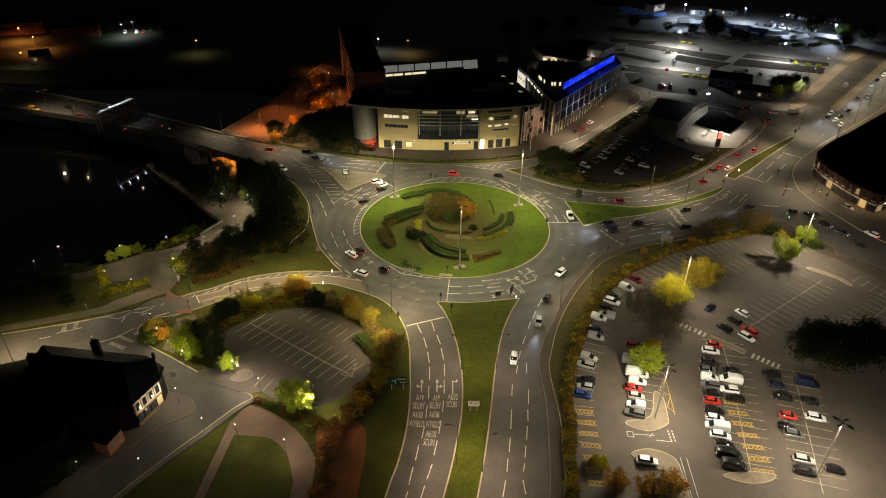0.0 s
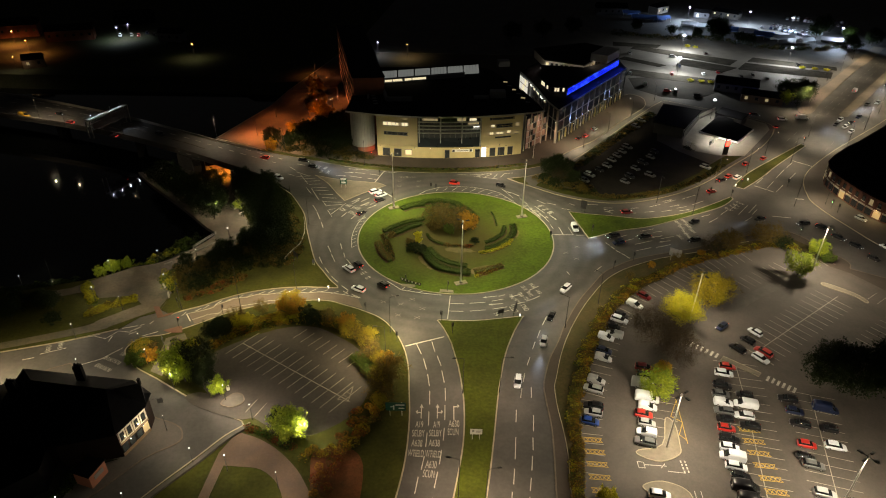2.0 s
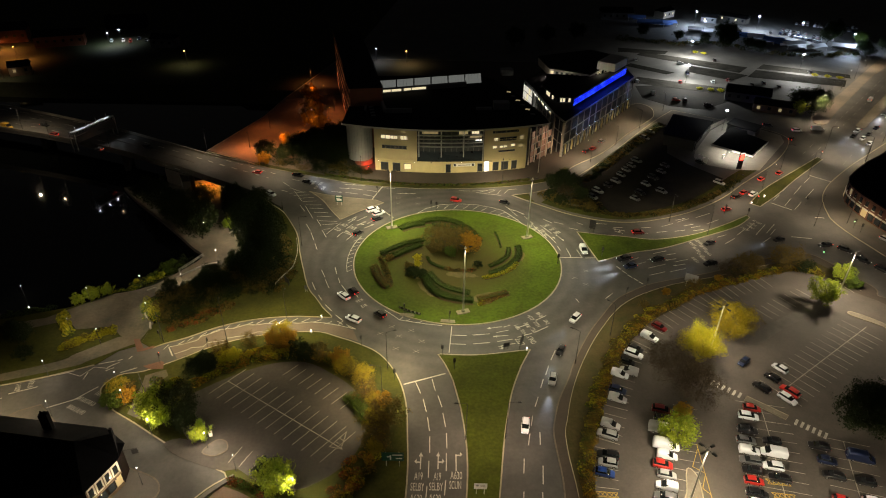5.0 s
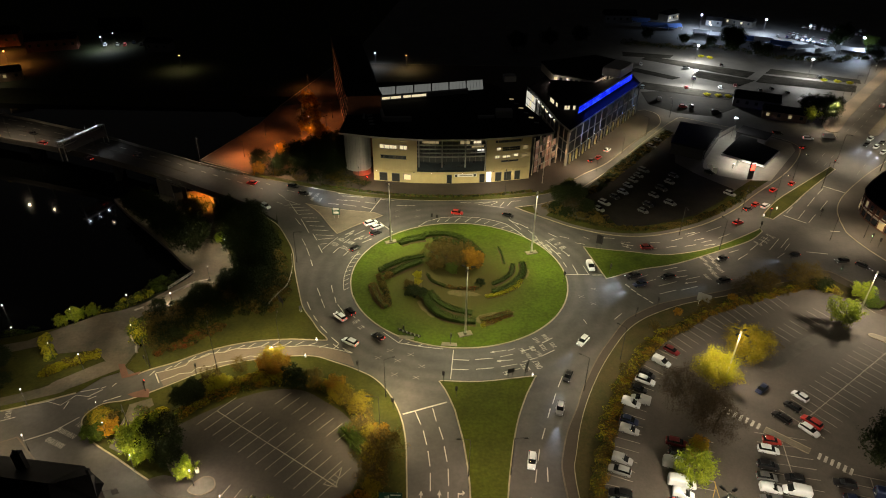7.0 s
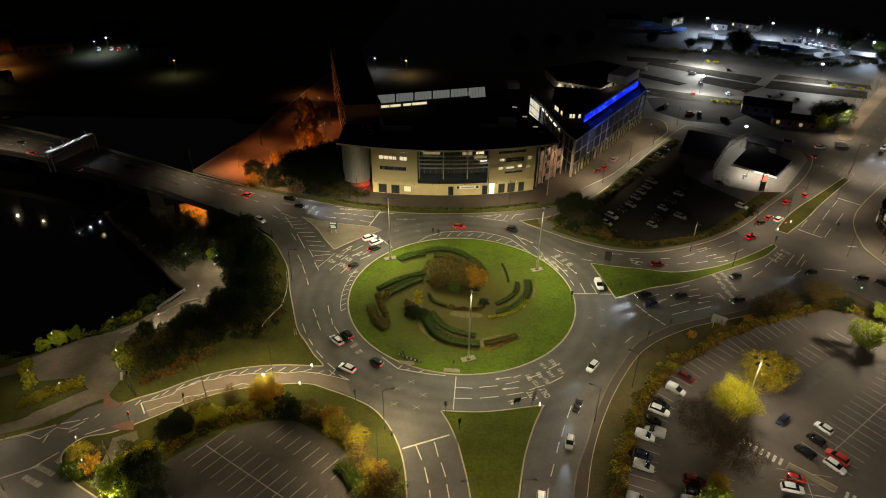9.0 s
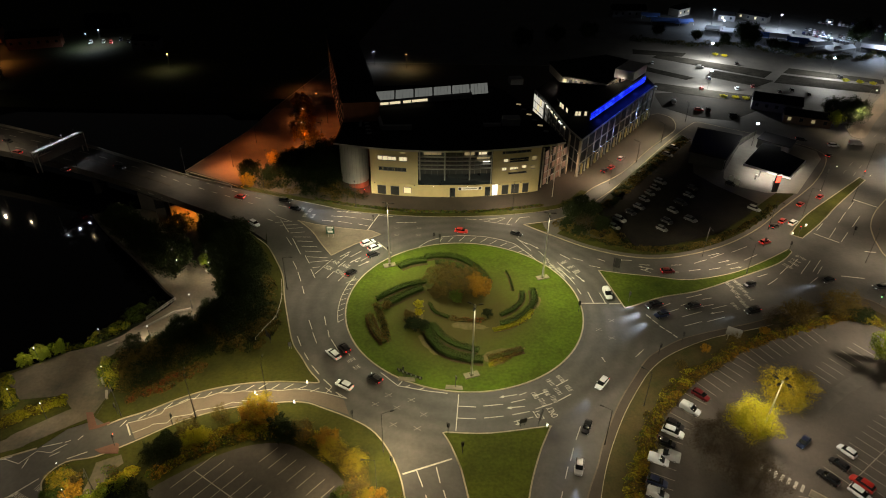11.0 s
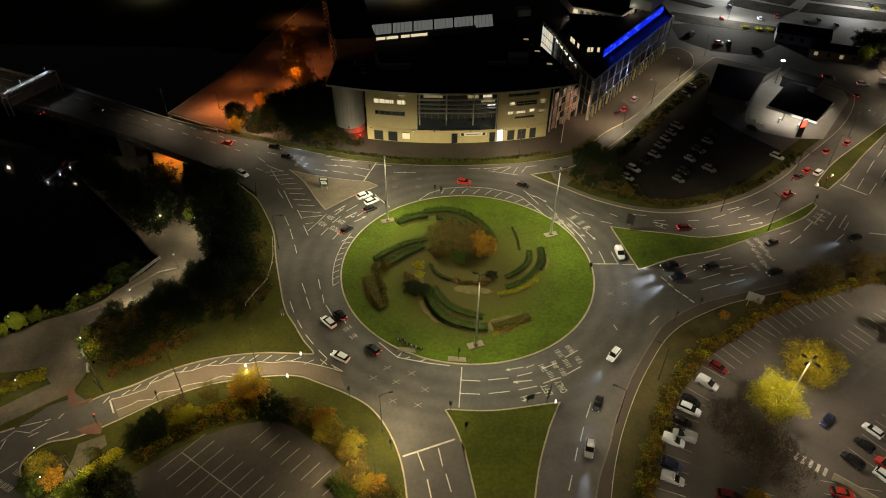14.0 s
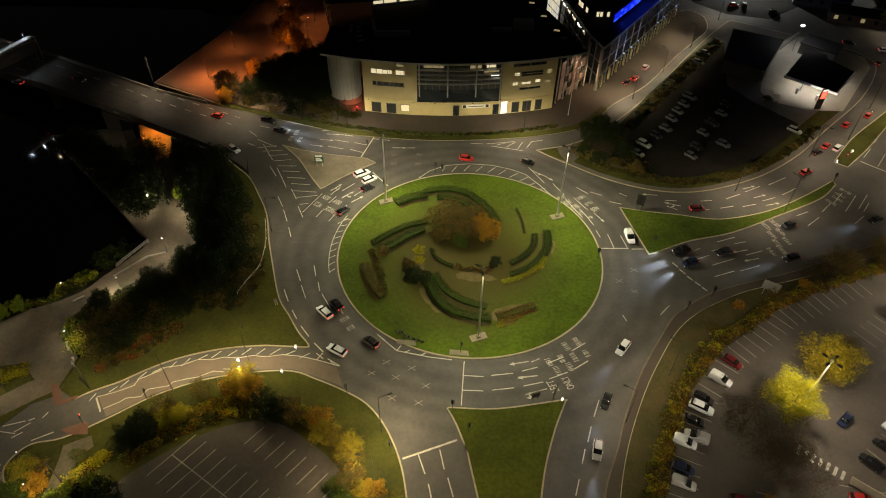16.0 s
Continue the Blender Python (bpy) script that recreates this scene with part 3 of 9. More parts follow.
def make_bridge():
    deck = thing("road_bridge", "wide concrete road bridge over a canal with low parapets", "bridge", kind="structure")
    a, b = curve(deck_s, 4), curve(deck_n, 4)
    k = len(a)
    s = Shape()
    s.v = a + b + [(x, y, z - 1.3) for x, y, z in a + b]
    s.f = [(i, i + 1, k + i + 1, k + i) for i in range(k - 1)]
    s.f += [(2 * k + i + 1, 2 * k + i, 3 * k + i, 3 * k + i + 1) for i in range(k - 1)]
    s.f += [(i + 1, i, 2 * k + i, 2 * k + i + 1) for i in range(k - 1)]
    s.f += [(k + i, k + i + 1, 3 * k + i + 1, 3 * k + i) for i in range(k - 1)]
    part("deck", s, ASPHALT, deck, "worn asphalt carriageway on a concrete deck")
    part("parapet", Shape().ribbon(a[4:], 0.0, -0.35, 0.95, drop=1.6), STAINED, deck, "stained concrete parapet")
    part("parapet", Shape().ribbon(b[4:], 0.35, 0.0, 0.95, drop=1.6), CONCRETE, deck, "pale concrete parapet")
    part("abutment", Shape().prism([(-64, 217), (-74.5, 216.5), (-90, 240.5), (-84, 245)], -7.5, 0.3), CONCRETE, deck, "concrete abutment wall under the deck")
    # walls and piers below the deck have its shade in their colour
    part("pier_wall", Shape().prism([(-90.0, 224.5), (-92.4, 223.4), (-101, 240), (-98.6, 241.2)], -7.5, 0.6), SHADED_CONCRETE, deck, "concrete underpass wall with the deck's shade in its colour")
    part("wing_wall", Shape().prism([(-89.6, 226.6), (-89.6, 227.4), (-102, 233.6), (-102, 232.8)], -7.5, 1.2), SHADED_CONCRETE, deck, "grey concrete side wall under the deck")
    part("wing_wall", Shape().prism([(-64.5, 215.4), (-64.5, 216.2), (-78.4, 222.0), (-78.4, 221.2)], -7.5, -0.1), SHADED_CONCRETE, deck, "grey concrete side wall under the deck")
    for x, y in ((-124, 251), (-165, 269)):
        part("pier", Shape().box((x, y, -8), (2, 14, 9.6), 20), SHADED_CONCRETE, deck, "concrete bridge pier")
    return deck


make_bridge()

deck_mid = [((a[0] + b[0]) / 2, (a[1] + b[1]) / 2, (a[2] + b[2]) / 2) for a, b in zip(curve(deck_s, 4), curve(deck_n, 4))]
for shift, every in ((7.2, 9.0), (3.4, 9.0), (-3.4, 9.0), (-7.2, 9.0)):
    side = offset(deck_mid, shift)
    d = 0.0
    for i in range(3, len(side) - 1):
        (x0, y0), (x1, y1) = side[i], side[i + 1]
        z0, z1 = deck_mid[i][2], deck_mid[i + 1][2]
        n = max(1, round(math.hypot(x1 - x0, y1 - y0) / every))
        for k in range(n):
            u, v = k / n, k / n + 0.42 / n
            seg = [(x0 + (x1 - x0) * w, y0 + (y1 - y0) * w, z0 + (z1 - z0) * w) for w in (u, v)]
            part("lane_marking", Shape().ribbon(seg, 0.1, -0.1, 0.02, drop=0.03), PAINT, bpy.data.objects["road_bridge"])
median_bridge = [(x, y, z) for (x, y), z in zip(offset(deck_mid, 0.0), [p[2] for p in deck_mid]) if x < -91]
part("central_reservation", Shape().ribbon(median_bridge, 0.45, -0.45, 0.12, drop=0.2), STAINED, bpy.data.objects["road_bridge"], "dark kerbed central strip")
# north side
north = curve([(-76, 243.0), (-69.1, 238.9), (-54.5, 233.2), (-40.5, 228.2), (-27.1, 224.2), (-5.6, 222.2), (15.8, 223.9), (31.2, 227.4), (39.3, 231.9), (48.8, 243.4), (61.3, 255.3), (76.6, 276.4),
               (87.0, 289.0), (92.8, 297.3), (94.6, 308.0), (90.5, 313.8), (85.8, 311.9)], 4)
kerbed("forecourt_north", north + [(86, 345), (60, 380), (-60, 380), (-76.3, 312), (-79.9, 289.6), (-93, 251.5)], FOOTWAY, "brown paved ground round a large college building", "pavement")
overlay("grass_strip", north[3:36] + offset(north, 2.2)[3:36][::-1], GRASS_DULL, "strip of mown grass along the kerb", "verge")
overlay("quay_square", [(-92.5, 252.2), (-76, 243.6), (-56, 235), (-46, 236.5), (-42, 262), (-40, 285), (-48, 320), (-75.8, 311.6), (-79.2, 289.6)], PINK_TARMAC, "open paved quay square under sodium light", "square")

loft("quay_wall", [(-93, 251.5, -7.5), (-79.9, 289.6, -7.5), (-76.3, 312, -7.5)], [(-93, 251.5, 0.1), (-79.9, 289.6, 0.1), (-76.3, 312, 0.1)], STAINED, "stained concrete quay wall", "wall")
# north-east lot, fuel station ground
ne = curve([(22.6, 218.3), (26.2, 215.3), (31.2, 211.6), (39.1, 206.0), (48.4, 201.9), (58.0, 200.5), (68.4, 202.5), (82.1, 208.7), (95.5, 218.6), (107.0, 230.1), (126.7, 249.2), (140.0, 267.4), (141.8, 277.0), (133.4, 286.7), (124.0, 292.6), (104.5, 305.0)], 4) + \
    curve([(102.5, 304.5), (94.3, 295.0), (78.9, 274.8), (61.7, 250.8), (47.3, 233.6), (37.9, 224.8), (31.0, 220.8), (25.6, 219.2)], 4)
kerbed("block_northeast", ne, ASPHALT_PALE, "grey tarmac footway and verge round a car park", "pavement")
overlay("grass_strip", offset(ne, 1.8)[8:40] + offset(ne, 6.2)[8:40][::-1], GRASS_DULL, "strip of rough grass and soil", "verge")
overlay("scrub_bed", [(46.4, 229.4), (52.0, 229.6), (65.6, 247.6), (82.6, 269.6), (95.0, 286.0), (93.0, 290.4), (78.0, 272.6), (60.6, 249.6)], EARTH, "dark soil strip under scrub beside a car park", "planting bed")
overlay("grass_patch", [(23.8, 218.0), (28.6, 219.6), (29.0, 216.4), (29.9, 213.6), (26.6, 215.6)], GRASS_DULL, "small triangle of grass at a kerb corner", "verge")
# lot coloured near black where little lamp light should reach
overlay("car_park_northeast", [(42, 213.5), (50, 207.5), (60, 206.5), (70, 209), (82, 215), (95, 226), (101, 234), (92, 246), (87, 256), (95, 285), (80, 271), (62, 246), (48, 229)], UNLIT_TAR, "asphalt car park coloured near black as unlit", "car park")
overlay("fuel_forecourt", [(98.6, 258.0), (96.4, 252.6), (97.0, 246.8), (107.0, 241.6), (117.4, 241.4), (139.0, 269.4), (140.6, 276.6), (132.6, 285.5), (124.0, 292.4), (112, 280)], CONCRETE, "pale concrete filling station forecourt", "forecourt", 0.185)

# east block: footway, car park
east_kerb = [(14, 50), (20.3, 76.4), (21.8, 88.4), (22.5, 96.1), (22.8, 101.8), (22.6, 107.9), (22.6, 112.7), (23.3, 116.2), (25.2, 122.3), (28.2, 128.8), (29.9, 133.2), (33.0, 139.7), (36.4, 145.9), (40.9, 152.6), (44.7, 158.0), (47.8, 160.9), (54.6, 165.4), (60.4, 167.8), (66.2, 169.7), (76.2, 172.9), (88.6, 178.2), (100.0, 182.4), (106.0, 183.6), (110.5, 181.6), (115.5, 172.5), (118.6, 166.0), (117.3, 162.6)]
east = curve(east_kerb, 4) + [(125, 158), (136, 140), (330, 90), (330, 50)]
kerbed("block_east", east, FOOTWAY, "reddish tarmac footway round a car park", "pavement", edge_mat=KERB_DARK)
hedge_line = [(15.5, 50), (23.2, 76.4), (24.6, 88.4), (25.2, 93.5), (25.2, 100.3), (24.9, 107.0), (25.1, 112.7), (26.0, 116.1), (28.1, 123.5), (31.1, 131.3), (35.5, 140.2), (39.8, 147.3), (45.0, 154.6), (50.3, 159.5), (56.5, 163.2), (62.4, 166.0), (68.1, 167.9), (78.0, 171.0), (90.0, 175.6), (104.5, 179.6), (109.5, 176.5), (113.6, 169.5)]
hedge_in = [(22.0, 50), (25.0, 76), (26.6, 90), (27.6, 95), (28.5, 101.8), (30.4, 109.5), (32.0, 113.6), (33.6, 117.5), (35.8, 123.6), (38.0, 128.6), (41.2, 135.2), (44.4, 140.6), (48.6, 145.4), (52.6, 149.8), (58.2, 153.9), (63.5, 157.8), (67.5, 160.8), (76.0, 165.1), (86.0, 169.4), (97.5, 173.4), (104.0, 172.5), (109.5, 165.5)]
overlay("hedge_bed", curve(hedge_line, 4) + curve(hedge_in, 4)[::-1], BANK_SOIL, "planting bed of soil and leaf litter", "planting bed")
overlay("car_park_east", curve(hedge_in, 4) + [(116, 160), (130, 138), (330, 88), (330, 50)], PARK_TAR, "large worn asphalt car park with painted bays", "car park", 0.17)

overlay("footpath", curve([(73.6, 142.4), (87.4, 152.6), (100.5, 158.4), (101.4, 156.4), (87.6, 149.2), (76.0, 141.0)], 3, True), STAINED, "worn paved footpath across a car park", "path", 0.178)
part("edging", Shape().ribbon(curve(hedge_line, 4)[2:74], 0.07, -0.07, 0.22, drop=0.2), KERB, bpy.data.objects["block_east"], "pale edging at the back of a footway")
overlay("bank_path", curve([(-140, 112), (-93.0, 129.6), (-86.0, 134.2), (-80.4, 139.0), (-77.6, 140.6), (-73.6, 138.2)], 4) + curve([(-76.4, 136.2), (-82.1, 131.8), (-89.0, 128.2), (-140, 109.5)], 4), BUFF, "dull path beside the canal bank", "path")
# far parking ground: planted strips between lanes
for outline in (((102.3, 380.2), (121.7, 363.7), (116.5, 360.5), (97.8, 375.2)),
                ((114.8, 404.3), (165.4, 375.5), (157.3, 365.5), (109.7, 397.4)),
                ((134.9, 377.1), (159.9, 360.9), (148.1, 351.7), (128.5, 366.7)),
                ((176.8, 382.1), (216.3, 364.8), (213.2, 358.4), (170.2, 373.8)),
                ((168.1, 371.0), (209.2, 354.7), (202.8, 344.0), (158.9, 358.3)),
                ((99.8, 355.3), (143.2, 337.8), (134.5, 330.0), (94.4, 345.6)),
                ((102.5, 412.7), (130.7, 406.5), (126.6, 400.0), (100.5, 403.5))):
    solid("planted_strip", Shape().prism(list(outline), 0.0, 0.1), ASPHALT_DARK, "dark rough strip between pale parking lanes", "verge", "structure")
# dark sheet laid where the floodlight pool should already have ended
overlay("service_road", [(94.0, 322.0), (94.9, 340.0), (114.0, 343.0), (137.0, 337.6), (146.0, 334.0), (134.5, 319.0), (119.0, 307.0), (104.0, 311.0)], UNLIT_TAR, "service road beside a parking ground, coloured dark beyond the lamps", "road", 0.03)
# right-hand brick block
kerbed("block_right", curve([(126.4, 208.2), (125.7, 204.1), (126.8, 196.1), (129.2, 187.9), (132.6, 177.0), (137.5, 167.5), (150, 148)], 4) + [(330, 100), (330, 470)] + curve([(262, 361), (209.2, 296.5), (169.7, 260.4), (157.1, 249.5), (145.2, 238.2), (136.3, 228.8), (130.6, 220.5), (127.6, 213.0)], 4),
       ASPHALT_PALE, "tarmac footway and yard round a brick building", "pavement")

# far open parking ground
kerbed("far_footway", curve([(162.0, 292.0), (166.6, 290.4), (180.3, 307.6), (199.0, 329.6), (223.6, 358.6), (243.6, 379.8), (268, 408)], 4) + curve([(263, 411), (238.5, 383.6), (214.9, 356.5), (193.6, 332.0), (178.5, 315.6), (164.0, 299.0)], 4), BUFF_TAR, "buff footway beside a main road", "pavement", edge_mat=KERB_DARK)

run_ne = Vector((math.cos(radians(48.4)), math.sin(radians(48.4))))


def main_road(along_, left_):
    """A place on the main road to the north-east, by the way along it and to its left."""
    return (146.2 + run_ne.x * along_ - run_ne.y * left_, 253.4 + run_ne.y * along_ + run_ne.x * left_)


kerbed("median_far", [main_road(u, v) for u, v in ((46, -2.4), (49, -4.6), (90, -4.8), (165, -4.4), (165, -0.2), (90, -0.2), (49, -0.4))], PAVING, "paved central reservation of a main road", "traffic island", edge_mat=KERB_DARK)
# ---- road markings: ends of each painted stroke, by stretch of road ----


def stroke(x0, y0, x1, y1, w=0.2, z=0.0, mat=None, name="lane_marking", parent=None):
    d = Vector((x1 - x0, y1 - y0))
    turn = math.degrees(math.atan2(d.y, d.x))
    s = Shape().box(((x0 + x1) / 2, (y0 + y1) / 2, z - 0.02), (d.length, w, 0.035), turn)
    return part(name, s, mat or PAINT, parent or road)


def strokes(rows, w, name="lane_marking", mat=None, z=0.0, parent=None):
    for row in rows:
        stroke(*row, w, z, mat, name, parent)


def zigzag(points, w=0.16):
    for (x0, y0), (x1, y1) in zip(points, points[1:]):
        stroke(x0, y0, x1, y1, w)


def arrow(x, y, heading, length=4.0, bend=0, z=0.0):
    """A lane arrow that points along heading (degrees); bend adds a side arrow to the left (1) or right (-1), or turns it (2, -2)."""
    s = Shape()
    turned = abs(bend) == 2
    s.box((-length * 0.1, 0, -0.02), (length * (0.95 if turned else 0.75), 0.22, 0.035))
    if not turned:
        s.add([(length * 0.25, -0.42, 0.015), (length * 0.5, 0, 0.015), (length * 0.25, 0.42, 0.015)], [(0, 1, 2)])
    if bend:
        side = 1 if bend > 0 else -1
        y1 = 0.75 * side
        base = length * (0.33 if turned else -0.08)
        s.box((base, y1 / 2, -0.02), (0.3, abs(y1), 0.035))
        s.add([(base - 0.45, y1, 0.015), (base + 0.75, y1 + 0.05 * side, 0.015), (base + 0.2, y1 + 0.5 * side, 0.015)], [(0, 1, 2)])
    ob = part("lane_arrow", s, PAINT, road)
    ob.matrix_basis = pose(x, y, z, 0, 0, heading)


def road_text(body, x, y, width, height, heading=90.0, z=0.0):
    """Painted letters that a driver on the given heading reads."""
    data = bpy.data.curves.new("words", "FONT")
    data.body, data.align_x, data.align_y, data.extrude = body, "CENTER", "CENTER", 0.006
    ob = bpy.data.objects.new("words", data)
    me = bpy.data.meshes.new_from_object(ob)
    xs, ys = [v.co.x for v in me.vertices], [v.co.y for v in me.vertices]
    sx, sy = width / (max(xs) - min(xs)), height / (max(ys) - min(ys))
    for v in me.vertices:
        v.co.x, v.co.y = (v.co.x - (max(xs) + min(xs)) / 2) * sx, (v.co.y - (max(ys) + min(ys)) / 2) * sy
    me.materials.clear()
    me.materials.append(PAINT)
    p = part("road_lettering", me, PAINT, road)
    p.matrix_basis = pose(x, y, z + 0.012, 0, 0, heading - 90)


def worn_words(x, y, heading, lines=3, width=2.2, z=0.0):
    """Worn lettering past reading: rows of short bars."""
    rnd = random.Random(int(x * 10 + y))
    for k in range(lines):
        s = Shape()
        u = -width / 2
        while u < width / 2 - 0.2:
            w = rnd.choice((0.08, 0.1, 0.12))
            s.box((u + w / 2, -k * 2.7, -0.02), (w, 1.25 * rnd.uniform(0.75, 1), 0.032))
            u += w + rnd.choice((0.15, 0.22, 0.34))
        ob = part("worn_lettering", s, PAINT, road)
        ob.matrix_basis = pose(x, y, z, 0, 0, heading - 90)


strokes([(1.9, 146.6, 1.2, 136.7), (1.5, 143.3, 5.5, 143.1), (7, 143.4, 11.2, 144), (1.4, 140, 5.3, 139.9), (7, 140.1, 11.1, 140.7), (12.9, 144.5, 16, 145.5), (12.9, 141.1, 16.7, 142.1), (14.9, 146.7, 16.5, 147.5), (18.1, 146.5, 21.3, 148), (17.9, 142.8, 21.6, 144.4), (23.2, 149.6, 26.1, 151.6), (23, 145.2, 26, 147.2)], 0.2)  # ring_south
strokes([(11, 146.1, 14.2, 146.8), (12.1, 143.1, 15.6, 143.5), (13.1, 139.2, 16.8, 140.5)], 0.18)  # ring_south_arrows
strokes([(26.6, 138.3, 25.1, 134.8), (24.3, 132.8, 23.2, 129.7), (35, 159.1, 35.5, 157.5)], 0.2)  # exit_south
strokes([(22.5, 128.3, 21.6, 125.6), (20.7, 122.8, 19.7, 119.9), (18.9, 117.3, 18.3, 114.5), (17.8, 112.4, 17.2, 109.4), (16, 106, 15.6, 102.5), (15.2, 98.4, 14.6, 92.9), (14.3, 90.6, 13.8, 87), (13.4, 85.3, 13, 82.2), (12.6, 80.2, 11.8, 76.5)], 0.2)  # exit_south0
strokes([(19.9, 112.9, 19.6, 109.6), (19.5, 104.4, 19, 100.1), (18.7, 98.4, 18.4, 95.2), (18.1, 93.7, 17.6, 90.2), (17.3, 88.5, 16.8, 85.6), (16.6, 84.3, 16.2, 82.3), (15.9, 80.3, 16.1, 77.2)], 0.2)  # exit_lane2
strokes([(-6.4, 127.2, -5, 123.3), (-4.4, 121.6, -3.6, 118), (-3.3, 116.4, -2.8, 112.7), (-2.7, 111.2, -2.6, 107.1), (-2.7, 105.1, -2.7, 101.2), (-2.9, 99.3, -3.1, 95.6), (-3.3, 93.3, -3.8, 90), (-4.3, 88.4, -4.8, 84.6), (-5.2, 82.9, -5.8, 78.9), (-5.9, 77.4, -6.4, 75)], 0.2)  # entry_a
strokes([(-2.6, 127.8, -1.8, 124.2), (-1.2, 122.7, -0.3, 119.4), (-0.1, 117.7, 0.5, 113.9), (0.7, 112.2, 0.8, 108.3), (0.7, 107, 0.7, 102.8), (0.6, 100.6, 0.4, 97.3), (0.1, 94.9, -0.3, 91.4), (-0.6, 89.6, -1.2, 85.9), (-1.5, 83.7, -2.4, 80.2), (-2.8, 78.7, -3.5, 75.6)], 0.2)  # entry_b
strokes([(-8.9, 126, 0.4, 129.7)], 0.35)  # stop_s
strokes([(-41.1, 133.3, -38.1, 129.9)], 0.2)  # exitloop_left
strokes([(-39, 184.7, -37.9, 181.5), (-34.7, 170.8, -33.3, 167.4), (-32.9, 166.1, -31.3, 162.3), (-31.1, 172.2, -30.2, 169), (-29.4, 167, -28.7, 164.5), (-28.1, 163.7, -25.7, 159.6)], 0.2)  # left_ring
strokes([(-36.3, 164.7, -34.8, 161.3), (-33.6, 159, -32.2, 156.6), (-31.1, 154.8, -29, 152.1), (-27.7, 150.5, -25.6, 148.3)], 0.22)  # left_edge
strokes([(-57.5, 225.5, -54.8, 222.7), (-52.3, 219.1, -48.3, 211.8), (-46.4, 208.3, -42.4, 200), (-48.3, 208.8, -45.9, 204.6), (-43.8, 196.3, -41.9, 192.4), (-41.4, 191.1, -39.8, 186.9), (-41, 199.3, -39.1, 195.5), (-38.2, 192.7, -36.3, 188.5)], 0.2)  # left_ring2
strokes([(-61, 212.2, -58.7, 208.6), (-61, 221.7, -54.4, 218.2), (-67.4, 224, -62.5, 221), (-54.3, 221.3, -48.6, 217.8), (-74.5, 228.2, -69.5, 225.5)], 0.2)  # bridge_lanes
strokes([(-50, 226.6, -46.6, 225.2), (-65.8, 232, -62.3, 230.9), (-55.2, 228.2, -52.1, 227.1), (-37.2, 226.4, -33.6, 226.2), (-32.2, 224.5, -28.1, 223.8), (-32.9, 221.7, -29, 220.7), (-27.4, 220.5, -23.7, 219.5), (-34.5, 218.6, -30, 217.4), (-28.1, 217.2, -24.1, 215.7), (-22.4, 222.6, -17.7, 221.9), (-15.9, 218.3, -10.5, 218.5)], 0.2)  # bridge_near
strokes([(-53.6, 217.2, -48.4, 218.4), (-51.7, 215.6, -46.5, 216.3), (-49.8, 213.6, -44.6, 214.5), (-47.8, 211.3, -43.4, 212), (-46.3, 209.1, -41.4, 209.2), (-44.7, 206.9, -40.2, 206.7), (-43, 204.2, -38.3, 203.9), (-41.5, 201.6, -36.7, 201.3), (-40.3, 198.7, -34.5, 198.3), (-38.9, 196, -34, 197), (-37.9, 193.3, -35.9, 193.8), (-36.7, 190.3, -33, 197.7)], 0.18)  # nw_hatch
strokes([(-21.6, 225.7, -25.1, 212.8), (-21.1, 207, -16.7, 201.2)], 0.3)  # nw_stop
strokes([(-28.1, 199, -25.3, 202.1), (-30.8, 197.3, -28.8, 200.4), (-27.9, 196.3, -25.3, 198.6), (-24.9, 197, -23.2, 199.1), (-33.1, 188.7, -31.7, 191.8), (-29.9, 187.2, -28.5, 190.3), (-30.9, 194, -29.3, 196.7), (-27.6, 186.4, -25.3, 188.5)], 0.2)  # nw_lanes
edge_line = circle(CX, CY, R + 1.8, 157, 193, 18)
zigzag(edge_line, 0.16)
for k in range(9):
    a = radians(159 + 4.0 * k)
    stroke(CX + (R + 0.4) * math.cos(a), CY + (R + 0.4) * math.sin(a), CX + (R + 1.8) * math.cos(a + 0.03), CY + (R + 1.8) * math.sin(a + 0.03), 0.15)
strokes([(-8.9, 204.9, -6.3, 208), (-6.3, 208, -1.9, 210.6), (-1.9, 210.6, 4.2, 211.5), (4.2, 211.5, 10.2, 211), (10.2, 211, 15.3, 209.3), (15.3, 209.3, 18.9, 207.2), (18.9, 207.2, 22.1, 202.7), (22.1, 202.7, 24.9, 198.1)], 0.2)  # top_arc
strokes([(-3, 207.8, -2.2, 209.8), (-0.4, 207.9, 1, 210.4), (2.7, 208.2, 4.4, 210.8), (5.9, 208.1, 7.7, 210.4), (9, 207.7, 11, 210), (11.7, 206.8, 13.8, 209), (14.5, 205.8, 16.8, 207.6), (17.2, 204.5, 19.4, 206), (19.4, 202.6, 21.5, 203.9), (21.9, 200.8, 23.5, 201.6)], 0.18)  # top_hatch
strokes([(4.7, 221.2, 8.3, 221), (11.9, 220.5, 14.6, 221.7), (14.8, 219.8, 17.3, 222.1), (17.7, 218.8, 19.3, 222.2), (20.2, 219.4, 21.7, 222.2), (9.1, 221, 17, 222.4), (21.7, 222.5, 25, 223.2), (10.6, 220, 19, 218)], 0.18)  # ghost_n
strokes([(19.9, 210.5, 23.4, 203.7), (25.6, 203.5, 27.9, 198.9), (28, 197.3, 31.2, 190.2), (30.2, 197.8, 33, 193), (31.5, 202, 34, 199.5), (34.8, 200.2, 37.5, 198.9), (32.5, 190.2, 33.5, 187.5), (33.8, 185.5, 34.4, 183.1), (36.3, 184.2, 37, 179.3), (39.3, 183.8, 40.1, 179.4)], 0.2)  # ne_ring
strokes([(31.2, 179.2, 40.3, 179.4), (41, 179.2, 43.9, 179.3)], 0.3)  # ne_stop
